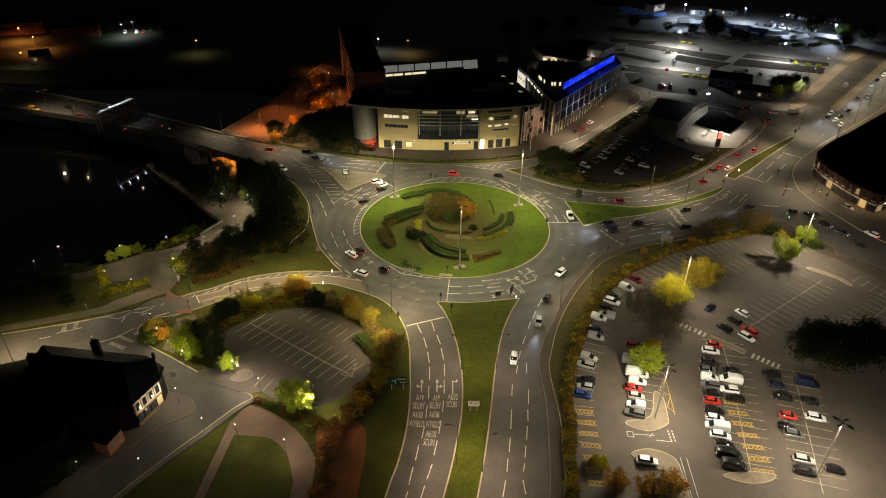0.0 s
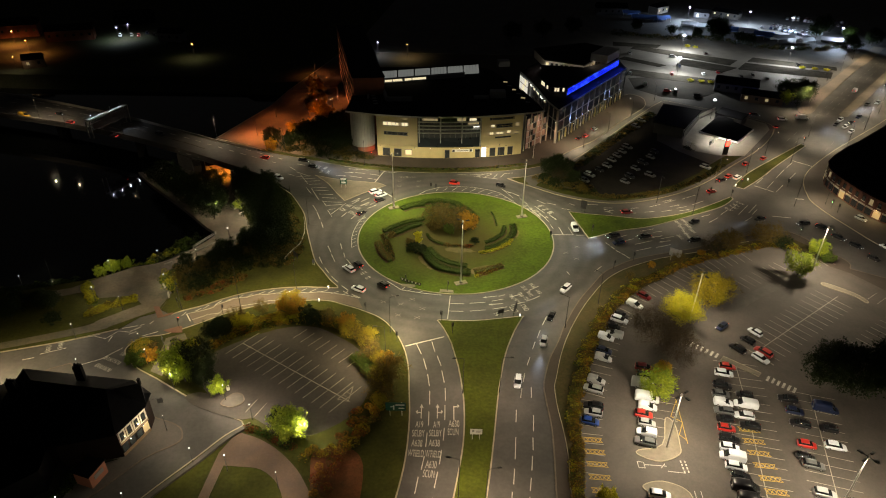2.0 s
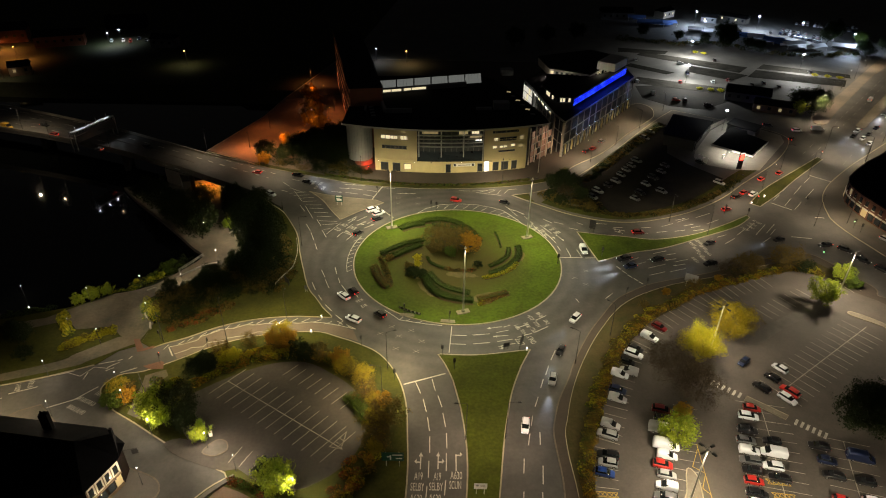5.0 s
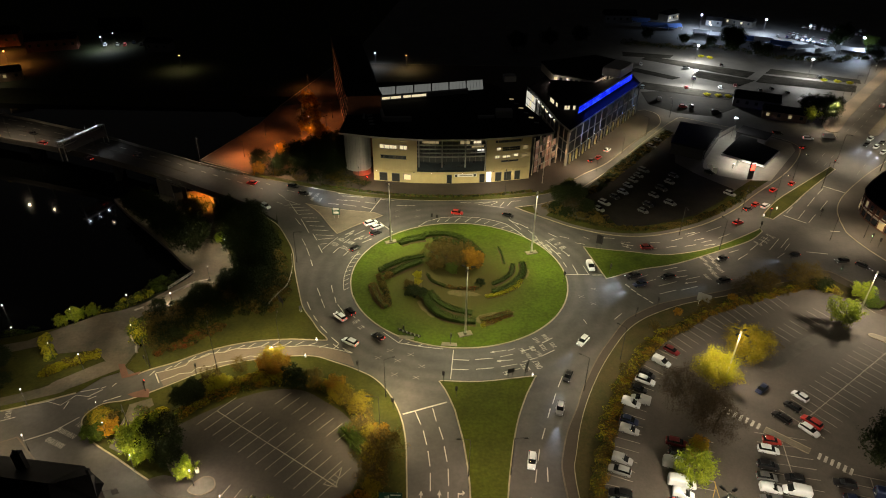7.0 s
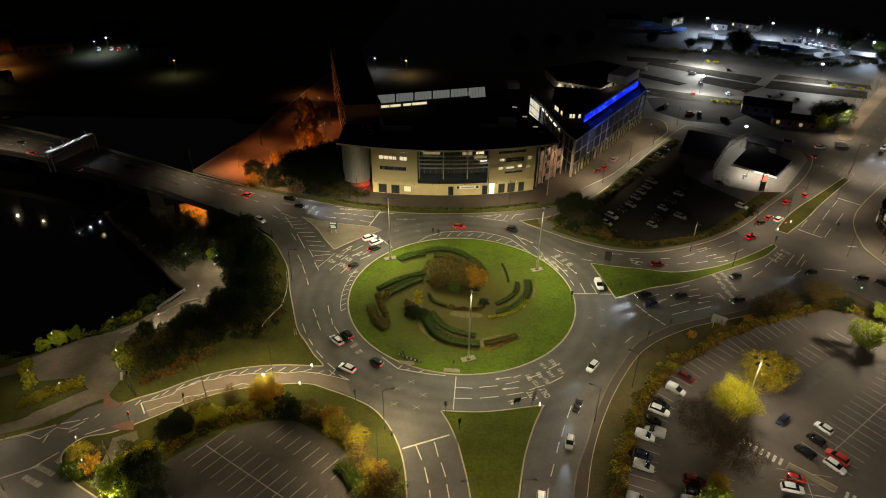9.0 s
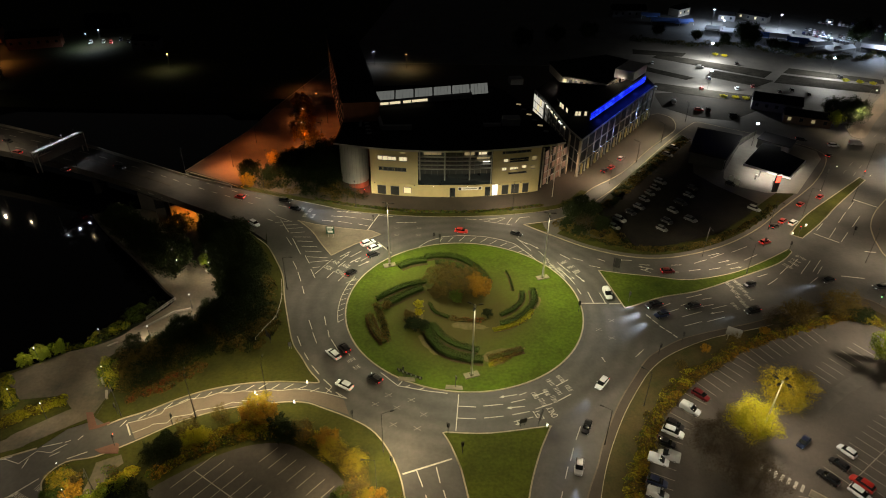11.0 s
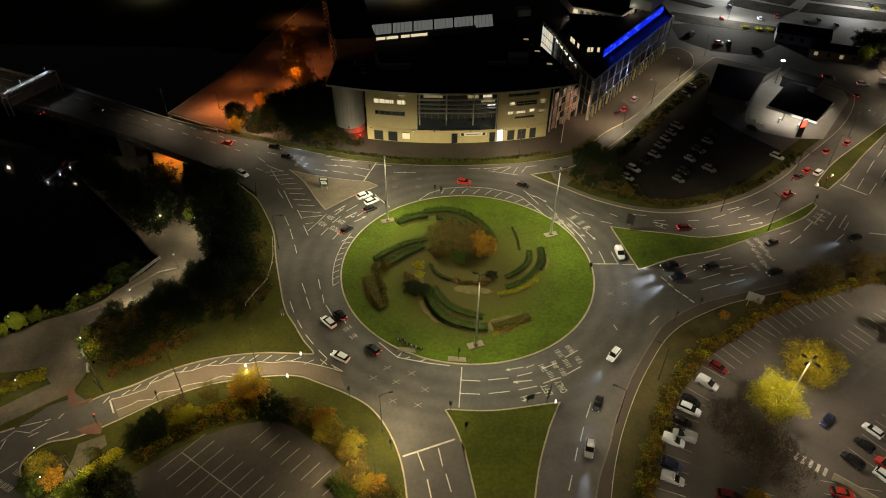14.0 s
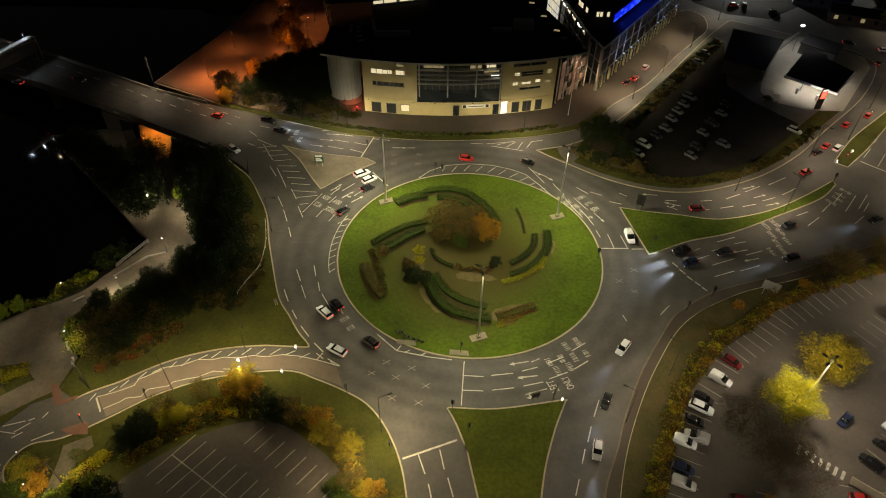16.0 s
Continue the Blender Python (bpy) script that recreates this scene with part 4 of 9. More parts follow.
strokes([(49.3, 175, 50.2, 173.5), (50.4, 172.8, 51.3, 171.4), (51.5, 170.7, 52.4, 169.5), (52.8, 169, 53.7, 167.9), (53.9, 167.4, 54.7, 166.4)], 0.3)  # east_give
strokes([(39, 196.5, 41.8, 195.5), (42, 200, 43.8, 198.7), (53.1, 197.3, 56, 197.2), (53, 195.1, 55.4, 193.6), (60.4, 194, 63.2, 194), (62, 197.3, 65, 197.6), (66.2, 194.6, 69.7, 195.5), (68.8, 198.4, 73, 200.4), (72, 195.4, 75.6, 196.4), (74.5, 201.3, 79.2, 203.8), (77.8, 197.8, 81.5, 199.2), (81.6, 204.4, 87.3, 207.7), (83.8, 200.4, 88.6, 203.4)], 0.2)  # east_north
strokes([(54, 175.6, 58.4, 177.6), (53.3, 177.8, 56.8, 179.8), (59.2, 178.9, 64, 180.9), (58.1, 174.3, 63.9, 176.6), (57.6, 170.7, 62.6, 172.6), (63.9, 172.6, 69, 174.5), (61.7, 182.2, 66.3, 183.9), (66.9, 177.8, 71.3, 179.4), (65.5, 181.6, 68.4, 182.4), (84.2, 192.2, 87.6, 193.8), (91.2, 193.9, 94.7, 197.3), (95.5, 197.3, 99.5, 201.5), (100.9, 195.3, 105.7, 201), (85.5, 188.5, 89.5, 191.7)], 0.2)  # east_south
strokes([(-66.3, 136.4, -65.7, 138), (-63.5, 138.3, -62.4, 139.6), (-61.8, 139.4, -60.8, 141), (-59.3, 141.2, -58.1, 143), (-57, 142.8, -55.3, 144.1), (-54.1, 143.9, -53.3, 145.5), (-52, 144.4, -50.9, 146.3), (-49.2, 146.1, -47.8, 147.2), (-46.9, 146.4, -45.4, 148.1), (-43.8, 147, -42.4, 148.4), (-41.2, 147.3, -39.7, 149), (-38.4, 147.4, -37, 148.9), (-35.8, 147.4, -34, 149), (-32.8, 147.5, -31, 148.5), (-30, 146.7, -28.2, 147.9)], 0.18)  # side_hatch
overlay("side_road_surface", [(-64.9, 137.2), (-59.3, 140.9), (-55.5, 143.5), (-49.4, 146.1), (-42.0, 146.9), (-33.4, 147.4), (-27.0, 146.4), (-22.5, 144.6), (-20.8, 140.4), (-26.0, 142.5), (-30.7, 144.2), (-37.6, 143.9), (-46.4, 142.1), (-54.6, 138.5), (-62.0, 133.2)],
        BUFF_TAR, "buff-coloured worn surfacing of a side road", "road surface", 0.006)
zigzag([(-65.2, 137.3), (-62.2, 138.4), (-59.4, 139.9), (-59.1, 141.2), (-55.7, 143.3), (-54.9, 144.1), (-52.0, 144.6), (-49.4, 146.0), (-46.7, 146.0), (-44.4, 146.7), (-41.9, 146.5), (-39.0, 147.2), (-36.5, 146.9), (-33.4, 147.5)])
zigzag([(-33.4, 147.5), (-30.0, 147.2), (-26.6, 146.4), (-22.1, 145.0)], 0.2)
zigzag([(-63.2, 134.8), (-60.6, 136.4), (-60.0, 137.1), (-57.3, 137.5), (-56.6, 139.1), (-53.1, 139.9), (-52.5, 140.8), (-50.2, 141.5), (-48.2, 142.0), (-45.6, 143.4), (-43.7, 143.2)])
zigzag([(-43.9, 143.9), (-42.2, 143.9), (-42.0, 143.1)], 0.14)
strokes([(-65.3, 137.1, -63.4, 134.2)], 0.3)  # stop line at the crossing
strokes([(-79.2, 131, -75.8, 132.1), (-76.7, 129.9, -74.7, 131.8), (-75.3, 132.2, -74.4, 132.7), (-73.1, 132.8, -72.6, 133.9), (-76.6, 128.8, -75.2, 129.9), (-73, 128.3, -69.9, 130)], 0.2)  # side_west
strokes([(-87.9, 126.9, -83.6, 128.6), (-80.3, 126, -80.3, 128.2), (-94.2, 121.2, -89.1, 123.5), (-97.2, 119.1, -94.9, 120), (-84, 117.3, -78, 120.5), (-79.6, 119.5, -75.9, 123.8)], 0.2)  # side_west0
strokes([(-15.4, 152.9, -11.3, 148.9), (-11.3, 148.9, -4.9, 147.5), (-4.9, 147.5, -0.5, 146.9), (-11.3, 148.9, -10.5, 150.2), (-9.8, 148.5, -8.7, 149.1), (-6.5, 147.9, -5.4, 148.6)], 0.2)  # apron_s
strokes([(-26.9, 148, -25.4, 146.7), (-25.6, 148.1, -26.6, 146.4), (-24.5, 146.7, -21.9, 145), (-23.9, 146.1, -23.2, 145.4)], 0.2)  # split_tip
strokes([(59.4, 166.7, 60.5, 164), (42.9, 159.3, 45.4, 161.9)], 0.2)  # right_edge
for x, y in [(-13.1, 146.1), (-8.2, 144.8), (-15.7, 143.5), (-11.1, 142.6), (-11.5, 138.0), (-6.6, 137.1), (-5.4, 140.8), (40.1, 172.4), (36.2, 168.9), (38.8, 165.8), (-16.1, 214.9), (-9.3, 215.3), (-15.9, 211.0), (-9.4, 211.2)]:
    for a in (35, 145):
        c, s = math.cos(radians(a)), math.sin(radians(a))
        stroke(x - c * 0.9, y - s * 0.9, x + c * 0.9, y + s * 0.9, 0.13, 0.0, WORN_PAINT)
road_text('A19', -4.6, 101.5, 1.62, 1.75, 90)
road_text('SELBY', -4.7, 99.1, 2.59, 1.75, 90)
road_text('A638', -4.9, 96.5, 2.19, 1.75, 88)
road_text("W'FIELD", -5.0, 94.0, 3.13, 1.75, 87)
road_text('A19', -1.0, 101.5, 1.37, 1.75, 90)
road_text('SELBY', -1.2, 99.2, 2.59, 1.75, 90)
road_text('A638', -1.4, 96.6, 2.19, 1.75, 88)
road_text("W'FIELD", -1.6, 93.9, 3.13, 1.75, 87)
road_text('A630', -1.9, 91.3, 2.14, 1.75, 85)
road_text('SCUN', -2.3, 89.1, 2.23, 1.75, 84)
road_text('A630', 2.6, 101.8, 2.25, 1.75, 90)
road_text('SCUN', 2.4, 99.6, 2.23, 1.75, 90)
arrow(-4.3, 105.1, 90, 4.2, 1)
arrow(-0.9, 105.2, 90, 4.2, -1)
arrow(2.6, 105.2, 90, 4.2, -2)
arrow(12.5, 146.4, 193, 4.0, 0)
arrow(13.9, 143.2, 190, 4.0, 0)
arrow(15.0, 139.9, 197, 4.0, 2)
arrow(-29.8, 200.3, 48, 4.0, -1)
arrow(-26.5, 197.4, 45, 4.0, -1)
arrow(-24.0, 195.7, 42, 4.0, 0)
arrow(-24.0, 159.8, 125, 4.0, 0)
arrow(21.6, 208.3, -42, 4.0, 0)
arrow(24.4, 206.1, -45, 4.0, 0)
arrow(32.0, 191.3, -65, 4.0, 2)
arrow(35.3, 190.3, -60, 4.0, 0)
arrow(49.7, 199.5, 175, 4.0, 0)
arrow(54.6, 195.8, 160, 4.0, 1)
arrow(76.1, 203.2, 20, 4.0, 0)
arrow(77.7, 199.6, 20, 4.0, 0)
arrow(79.9, 196.5, 15, 4.0, 0)
arrow(66.0, 179.1, 195, 4.0, 0)
arrow(67.7, 176.3, 195, 4.0, 0)
arrow(-33.7, 224.5, -3, 4.0, 0)
arrow(-35.2, 221.6, -6, 4.0, 0)
arrow(-37.6, 218.8, -10, 4.0, 0)
arrow(-14.8, 218.4, 0, 4.0, 0)
arrow(-9.9, 223.5, 0, 4.0, 0)
road_text('A630', -31.8, 196.2, 2.1, 1.6, 58)
road_text('SCUN', -33.4, 193.4, 2.1, 1.6, 58)
road_text('A630', -28.8, 194.5, 2.1, 1.6, 58)
road_text('SCUN', -30.3, 191.6, 2.1, 1.6, 58)
worn_words(-26.6, 191.5, 42, 2, 2.4)
road_text('A19', 31.1, 191.9, 1.6, 1.5, -55)
road_text('SELBY', 29.8, 194.0, 2.6, 1.5, -55)
road_text('A638', 28.3, 195.8, 2.2, 1.5, -55)
road_text('A630', 34.9, 193.5, 2.2, 1.5, -55)
worn_words(26.9, 197.7, -55, 1, 2.4)
worn_words(33.5, 195.6, -55, 2, 2.4)
worn_words(-22.4, 156.8, 128, 2, 2.0)
worn_words(18.2, 146.9, 200, 2, 2.2)
worn_words(19.6, 144.9, 200, 2, 2.2)
worn_words(22.0, 150.8, 208, 2, 2.2)
worn_words(23.3, 148.1, 205, 2, 2.2)
road_text('LEFT', 18.4, 141.2, 2.6, 1.5, 201)
road_text('ONLY', 21.3, 142.0, 2.9, 1.5, 203)
worn_words(75.1, 188.2, 203, 2, 3)
worn_words(75.4, 185.1, 203, 2, 3)
worn_words(75.6, 182.2, 200, 2, 3)
worn_words(73.2, 179.2, 197, 2, 3)
worn_words(98.4, 200.8, 215, 2, 3)
worn_words(94.9, 197.8, 212, 2, 3)
worn_words(-44.2, 225.0, -10, 2, 2.4)
worn_words(-42.7, 221.4, -12, 2, 2.4)
worn_words(-93.3, 123.3, 198, 1, 2.4)
worn_words(-91, 124.4, 198, 1, 2.4)
worn_words(-76.6, 116.6, 245, 3, 2.6)
worn_words(-78.8, 117.6, 245, 2, 2.0)
strokes([(-87.1, 127.2, -84.7, 128.0), (-84.7, 128.0, -81.5, 127.0), (-81.5, 127.0, -79.6, 130.0), (-79.6, 130.0, -76.4, 129.6)], 0.14)  # zigzag by the crossing
# main road to the north-east
axis, run = Vector((146.2, 253.4)), Vector((math.cos(radians(48.6)), math.sin(radians(48.6))))
for away, gap, dash in ((3.4, 9, 4), (6.6, 9, 4), (-8.0, 9, 4), (-11.4, 9, 4)):
    side_way = Vector((-run.y, run.x)) * away
    for i in range(int(165 / gap)):
        if 14 < i * gap < 40:
            continue
        p, q = axis + side_way + run * (i * gap), axis + side_way + run * (i * gap + dash)
        stroke(p.x, p.y, q.x, q.y, 0.16, 0.0, WORN_PAINT)

strokes([(110.8, 215.7, 115.9, 210.8), (107.7, 193.3, 113.6, 192.3), (121.1, 206.0, 124.0, 205.6), (134.6, 238.0, 141.4, 231.4)], 0.35)  # stop lines of the signalled crossing
strokes([(114.5, 213.5, 119.4, 219.4), (121.7, 222.4, 127.4, 229.2), (116.9, 211.2, 121.6, 216.6), (124.8, 220.0, 130.7, 226.8), (112.5, 217.5, 116.6, 222.0), (119.0, 225.0, 124.0, 230.6), (129.6, 231.6, 133.6, 236.0), (101.7, 194.3, 104.6, 197.7), (97.1, 194.2, 102.6, 200.6), (92.0, 200.6, 96.5, 204.6), (97.4, 189.6, 101.0, 192.6)], 0.2)  # lanes of the crossing
# red crossing patches
for outline in ([(-74.8, 139.8), (-73.4, 139.9), (-71.0, 136.4), (-68.9, 137.5), (-68.6, 136.9), (-70.6, 135.7), (-72.0, 135.2)], [(-68.7, 130.4), (-65.2, 132.2), (-64.5, 131.8), (-63.8, 129.6), (-67.0, 129.5)]):
    overlay("crossing_surface", outline, RED_PATCH, "worn red surfacing at a pedestrian crossing", "road surface", 0.165)


# ---- parking bays ----
def bays(line, depth, side, step=2.5, z=0.17, mat=None, parent=None, w=0.12, spine=True, skip=(), lean=0.0):
    """Bay lines square to a spine, to its left (side 1), right (-1) or both (0)."""
    host = parent
    for i, (x, y, a) in enumerate(along(line, step)):
        if i in skip:
            continue
        n = Vector((-math.sin(radians(a + lean)), math.cos(radians(a + lean))))
        lo = -depth if side <= 0 else 0
        hi = depth if side >= 0 else 0
        stroke(x + n.x * lo, y + n.y * lo, x + n.x * hi, y + n.y * hi, w, z, mat or FAINT, "bay_line", host)
    if spine:
        for a, b in zip(line, line[1:]):
            stroke(a[0], a[1], b[0], b[1], w + 0.05, z, mat or FAINT, "bay_line", host)


park_sw, park_e = bpy.data.objects["car_park_southwest"], bpy.data.objects["car_park_east"]
bays([(-48.0, 126.0), (-19.9, 107.5)], 4.9, 0, z=0.16, parent=park_sw, skip=(), lean=-4)
strokes([(-19.7, 112.0, -22.6, 108.1), (-22.6, 108.1, -20.2, 107.5), (-20.2, 107.5, -19.7, 112.0), (-20.9, 110.4, -20.0, 109.6), (-21.6, 109.4, -20.1, 108.4)], 0.12, "bay_line", FAINT, 0.16, park_sw)
bays([(-33.5, 131.6), (-19.0, 121.5)], 4.4, -1, z=0.16, parent=park_sw, spine=False, lean=-4)
bays([(-41.5, 103.8), (-34, 100.6), (-30.5, 98.6)], 4.2, 1, z=0.16, parent=park_sw, spine=False)
bays(curve(hedge_in, 4)[8:74], 4.9, -1, 2.45, parent=park_e, spine=False)
bays([(74.5, 125.1), (106.5, 148.7)], 5.0, 0, 2.5, parent=park_e)
bays([(84.0, 151.5), (99.0, 161.0)], 5.0, 1, 2.5, parent=park_e, spine=False)
bays([(102.5, 164.5), (112.5, 169.0)], 4.6, -1, 2.6, parent=park_e)
bays([(68.6, 121.5), (66.6, 111.0), (60.2, 82.0)], 5.0, 0, 2.5, parent=park_e)
bays([(49.6, 121.0), (46.2, 110.5), (43.2, 97.0)], 5.0, 1, 2.5, parent=park_e, spine=False)
bays([(97, 121.5), (124, 141.0)], 5.0, 0, 2.5, parent=park_e)
bays([(118, 150.5), (134, 128)], 4.8, -1, 2.5, parent=park_e, spine=False)
bays([(81.5, 111.5), (72.0, 78.0)], 4.9, 0, 2.5, parent=park_e)
for a, b, n in (((59.6, 128.7), (65.2, 124.1), 7), ((74.2, 116.5), (78.6, 112.9), 6)):
    d = (Vector(b) - Vector(a)).normalized()
    for i in range(n):
        p = Vector(a).lerp(Vector(b), i / (n - 1))
        stroke(p.x - d.x * 0.27, p.y - d.y * 0.27, p.x + d.x * 0.27, p.y + d.y * 0.27, 1.9, 0.17, PAINT, "crossing_stripe", park_e)
for k in range(7):
    for x0, y0, dx, dy in ((60.8 + k * 0.15, 82.6 + k * 3.05, 4.2, -0.5), (28.2 + k * 0.06, 79.2 + k * 3.05, 4.1, -0.3)):
        for j in range(5):
            u = j / 5
            stroke(x0 + dx * u, y0 + dy * u, x0 + dx * (u + 0.2), y0 + dy * (u + 0.2) + 1.1, 0.13, 0.175, YELLOW, "hatch_line", park_e)
            stroke(x0 + dx * u, y0 + dy * u + 1.1, x0 + dx * (u + 0.2), y0 + dy * (u + 0.2), 0.13, 0.175, YELLOW, "hatch_line", park_e)
        for v in (0, 1.1):
            stroke(x0, y0 + v, x0 + dx, y0 + dy + v, 0.13, 0.175, YELLOW, "hatch_line", park_e)
strokes([(39.8, 91.9, 44.0, 91.6), (43.9, 90.4, 47.2, 90.0), (38.5, 91.2, 39.7, 91.1), (38.5, 92.6, 39.7, 92.5), (38.5, 91.2, 38.5, 92.6), (39.7, 91.1, 39.7, 92.5), (42.8, 91.1, 43.8, 92.2)], 0.16, "bay_line", PAINT, 0.17, park_e)
for k in range(4):
    strokes([(47.1 + u, 93.0 - 0.8 * k, 47.1 + u, 92.5 - 0.8 * k) for u in (0, 0.8)], 0.3, "bay_line", PAINT, 0.17, park_e)
strokes([(51.2, 110.2, 49.9, 97.3), (51.0, 109.0, 48.6, 104.6), (48.6, 104.6, 50.6, 103.0), (50.6, 103.0, 48.9, 99.6), (48.9, 99.6, 50.0, 98.2)], 0.13, "hatch_line", YELLOW, 0.172, park_e)
strokes([(47.6, 86.0, 46.8, 74.0), (48.8, 86.0, 48.0, 74.0)], 0.14, "bay_line", PAINT, 0.17, park_e)
# kerbed ends in the car park
for outline, lab in ((curve([(39.2, 95.4), (39.6, 93.8), (43.3, 92.6), (47.4, 94.4), (48.3, 97.0), (48.8, 102.4), (47.2, 104.0), (44.6, 97.0)], 4, True), "pale paved island round a lighting mast"),
                     (curve([(38.4, 87.2), (42.1, 88.1), (46.2, 86.2), (46.9, 82.1), (46.0, 72.0), (44.2, 72.0), (43.8, 81.5), (38.8, 85.6)], 4, True), "pale paved island in a car park"),
                     (curve([(54.6, 82.0), (56.0, 80.8), (60.0, 80.0), (63.9, 81.0), (64.4, 82.4), (59.0, 83.0)], 4, True), "pale paved end of a parking row"),
                     ([(65.5, 122.5), (72.2, 117.0), (73.4, 118.3), (66.7, 123.9)], "pale paved strip across parking rows"),
                     (curve([(105.0, 153.5), (110.8, 149.0), (112.6, 146.0), (113.6, 146.8), (111.6, 150.6), (106.2, 155.0)], 4, True), "pale paved end of a parking row")):
    kerbed("parking_island", outline, PAVING, lab, "traffic island", 0.27, 0.2)

# ---- lighting masts, street lamps, signals, signs ----
def lighting_mast(x, y, h, heads, watts, label, plinth=True, z=0.14, colour=NEUTRAL, turn=20, spread=172):
    m = thing("lighting_mast", label, "lighting mast", x, y, z, turn, "lighting masts")
    if plinth:
        part("plinth", Shape().box((0, 0, -0.05), (3.4, 1.7, 0.25)).box((0, 0, 0.2), (0.8, 0.8, 0.35)), PAVING, m, "pale concrete plinth")
    s = Shape()
    for k in range(4):
        s.tube((0, 0, h * k / 4), (0, 0, h * (k + 1) / 4), 0.24 - 0.035 * k, 0.24 - 0.035 * (k + 1), 12, False)
    part("pole", s, STEEL, m, smooth=True)
    part("hub", Shape().tube((0, 0, h - 0.15), (0, 0, h + 0.25), 0.28, 0.2, 12), STEEL, m)
    for i in range(heads):
        a = 2 * math.pi * i / heads
        c, sn = math.cos(a), math.sin(a)
        arm = part("arm", Shape().tube((0, 0, h), (c * 0.9, sn * 0.9, h + 0.1), 0.05), DARK_STEEL, m)
        part("floodlight", Shape().box((c * 1.35, sn * 1.35, h - 0.02), (0.95, 0.5, 0.2), math.degrees(a), 0.8), DARK_STEEL, arm, "dark floodlight housing")
        part("lens", Shape().box((c * 1.35, sn * 1.35, h - 0.06), (0.7, 0.36, 0.03), math.degrees(a)), LENS, arm, "glowing lens")
    lamp_light(x, y, h - 0.4, watts, colour, spread, radius=0.6, blend=0.35)


for x, y, h, watts in ((4.8, 152.4, 19.5, 33000), (-16.7, 194.9, 19.3, 60000), (25.1, 190.2, 19.8, 55000)):
    lighting_mast(x, y, h, 3, watts, "tall tapered steel lighting mast on a grassed roundabout", colour=(0.98, 0.86, 0.53))
for x, y in ((45.4, 96.4), (62.8, 137.0), (105.4, 161.0), (73.0, 82.4)):
    lighting_mast(x, y, 14.4, 4, 19000 if y == 137.0 else 32000, "steel car park lighting mast with four floodlights", False, 0.17, (1.0, 0.83, 0.58), 35)


def street_lamp(x, y, h, heading, watts, z=0.12, reach=1.8, colour=NEUTRAL, label="dark steel street lamp with a short bracket arm", spread=150):
    m = thing("street_lamp", label, "street lamp", x, y, z, heading, "street lamps")
    part("post", Shape().tube((0, 0, 0), (0, 0, 1.3), 0.13, 0.12).tube((0, 0, 1.3), (0, 0, h), 0.085, 0.05), DARK_STEEL, m)
    part("bracket", Shape().tube((0, 0, h), (reach, 0, h + 0.25), 0.045, 0.035), DARK_STEEL, m)
    part("lantern", Shape().box((reach + 0.3, 0, h + 0.16), (0.85, 0.34, 0.16), 0, 0.75), DARK_STEEL, m)
    part("lens", Shape().box((reach + 0.3, 0, h + 0.13), (0.6, 0.24, 0.03)) if z < 2.6 else Shape().box((reach + 0.3, 0, h + 0.12), (0.3, 0.2, 0.03)), LENS if z < 2.6 else LENS_COOL, m, "glowing lens")
    c, s = math.cos(radians(heading)), math.sin(radians(heading))
    lamp_light(x + c * (reach + 0.3), y + s * (reach + 0.3), z + h + 0.05, watts, colour, spread, radius=0.3)


for row in ((-51.9, 138.9, 11.7, 110, 11500), (-37.9, 142.6, 11.8, 95, 15000), (-12.9, 131.0, 10.5, 20, 11000), (-13.2, 121.3, 9.5, 180, 14000), (3.3, 84.0, 10.2, 170, 9000), (4.6, 110.5, 10.0, 180, 4500),
            (8.2, 82.1, 10.0, 10, 6000), (12.7, 111.0, 10.0, 0, 4200), (30.6, 133.7, 9.5, 150, 4000), (40.9, 144.0, 9.5, 140, 4000), (81.7, 193.6, 10.0, 110, 8000), (-98.0, 110.0, 10.0, 80, 17000),
            (-67.2, 139.0, 9.0, -60, 5500), (-64.0, 120.5, 7.2, -60, 6500), (97.5, 217.4, 10, -60, 7500), (72, 201.4, 10, -90, 7000), (129.5, 202, 10, 180, 6500), (133, 236, 10, -20, 6000), (152, 262, 10, -40, 9000),
            (163.5, 298.5, 10, -45, 10500), (166, 301, 10, -45, 10500), (182, 320, 10, -45, 10500), (198, 339, 10, -45, 10500), (215, 358, 10, -45, 10500), (233, 380, 10, -45, 10500), (162.4, 251.2, 10, 138, 10500), (180.4, 271.0, 10, 138, 10500), (198.4, 292.0, 10, 138, 10500), (216.4, 313.0, 10, 138, 10500), (235.4, 335.0, 10, 138, 10500), (254.4, 357.0, 10, 138, 10500), (118, 200, 10, 60, 5500), (112, 226, 10, -40, 7500), (126, 243, 10, -40, 7500), (-42.6, 183, 10, 0, 3500), (-62, 238.5, 10, -70, 9000), (-30, 227.5, 10, -80, 12000), (20, 227, 10, -100, 11500)):
    street_lamp(*row, colour=(1.0, 0.74, 0.47) if row[1] < 115 and abs(row[0]) < 20 else (1.0, 0.79, 0.43) if row[0] < -10 and row[1] < 150 else NEUTRAL)
for row in ((-90.0, 244.9, 10, -60, 5500, 2.0), (-126.6, 245.0, 8.5, -112, 250, 2.9), (-154.4, 254.6, 8.5, -112, 1800, 3.0), (-168.3, 261.0, 10, -112, 8000, 3.0), (-230, 301.0, 10, -65, 13000, 3.2)):
    street_lamp(*row, colour=WARM, label="dark steel street lamp on a bridge parapet")
for row in ((55.0, 246.5, 8, 130, 12500), (68.5, 264.0, 8, 130, 11500), (82.5, 282.0, 8, 130, 11000), (99.0, 305.0, 8, 100, 2800)):
    street_lamp(*row, label="street lamp beside an access road", spread=142)


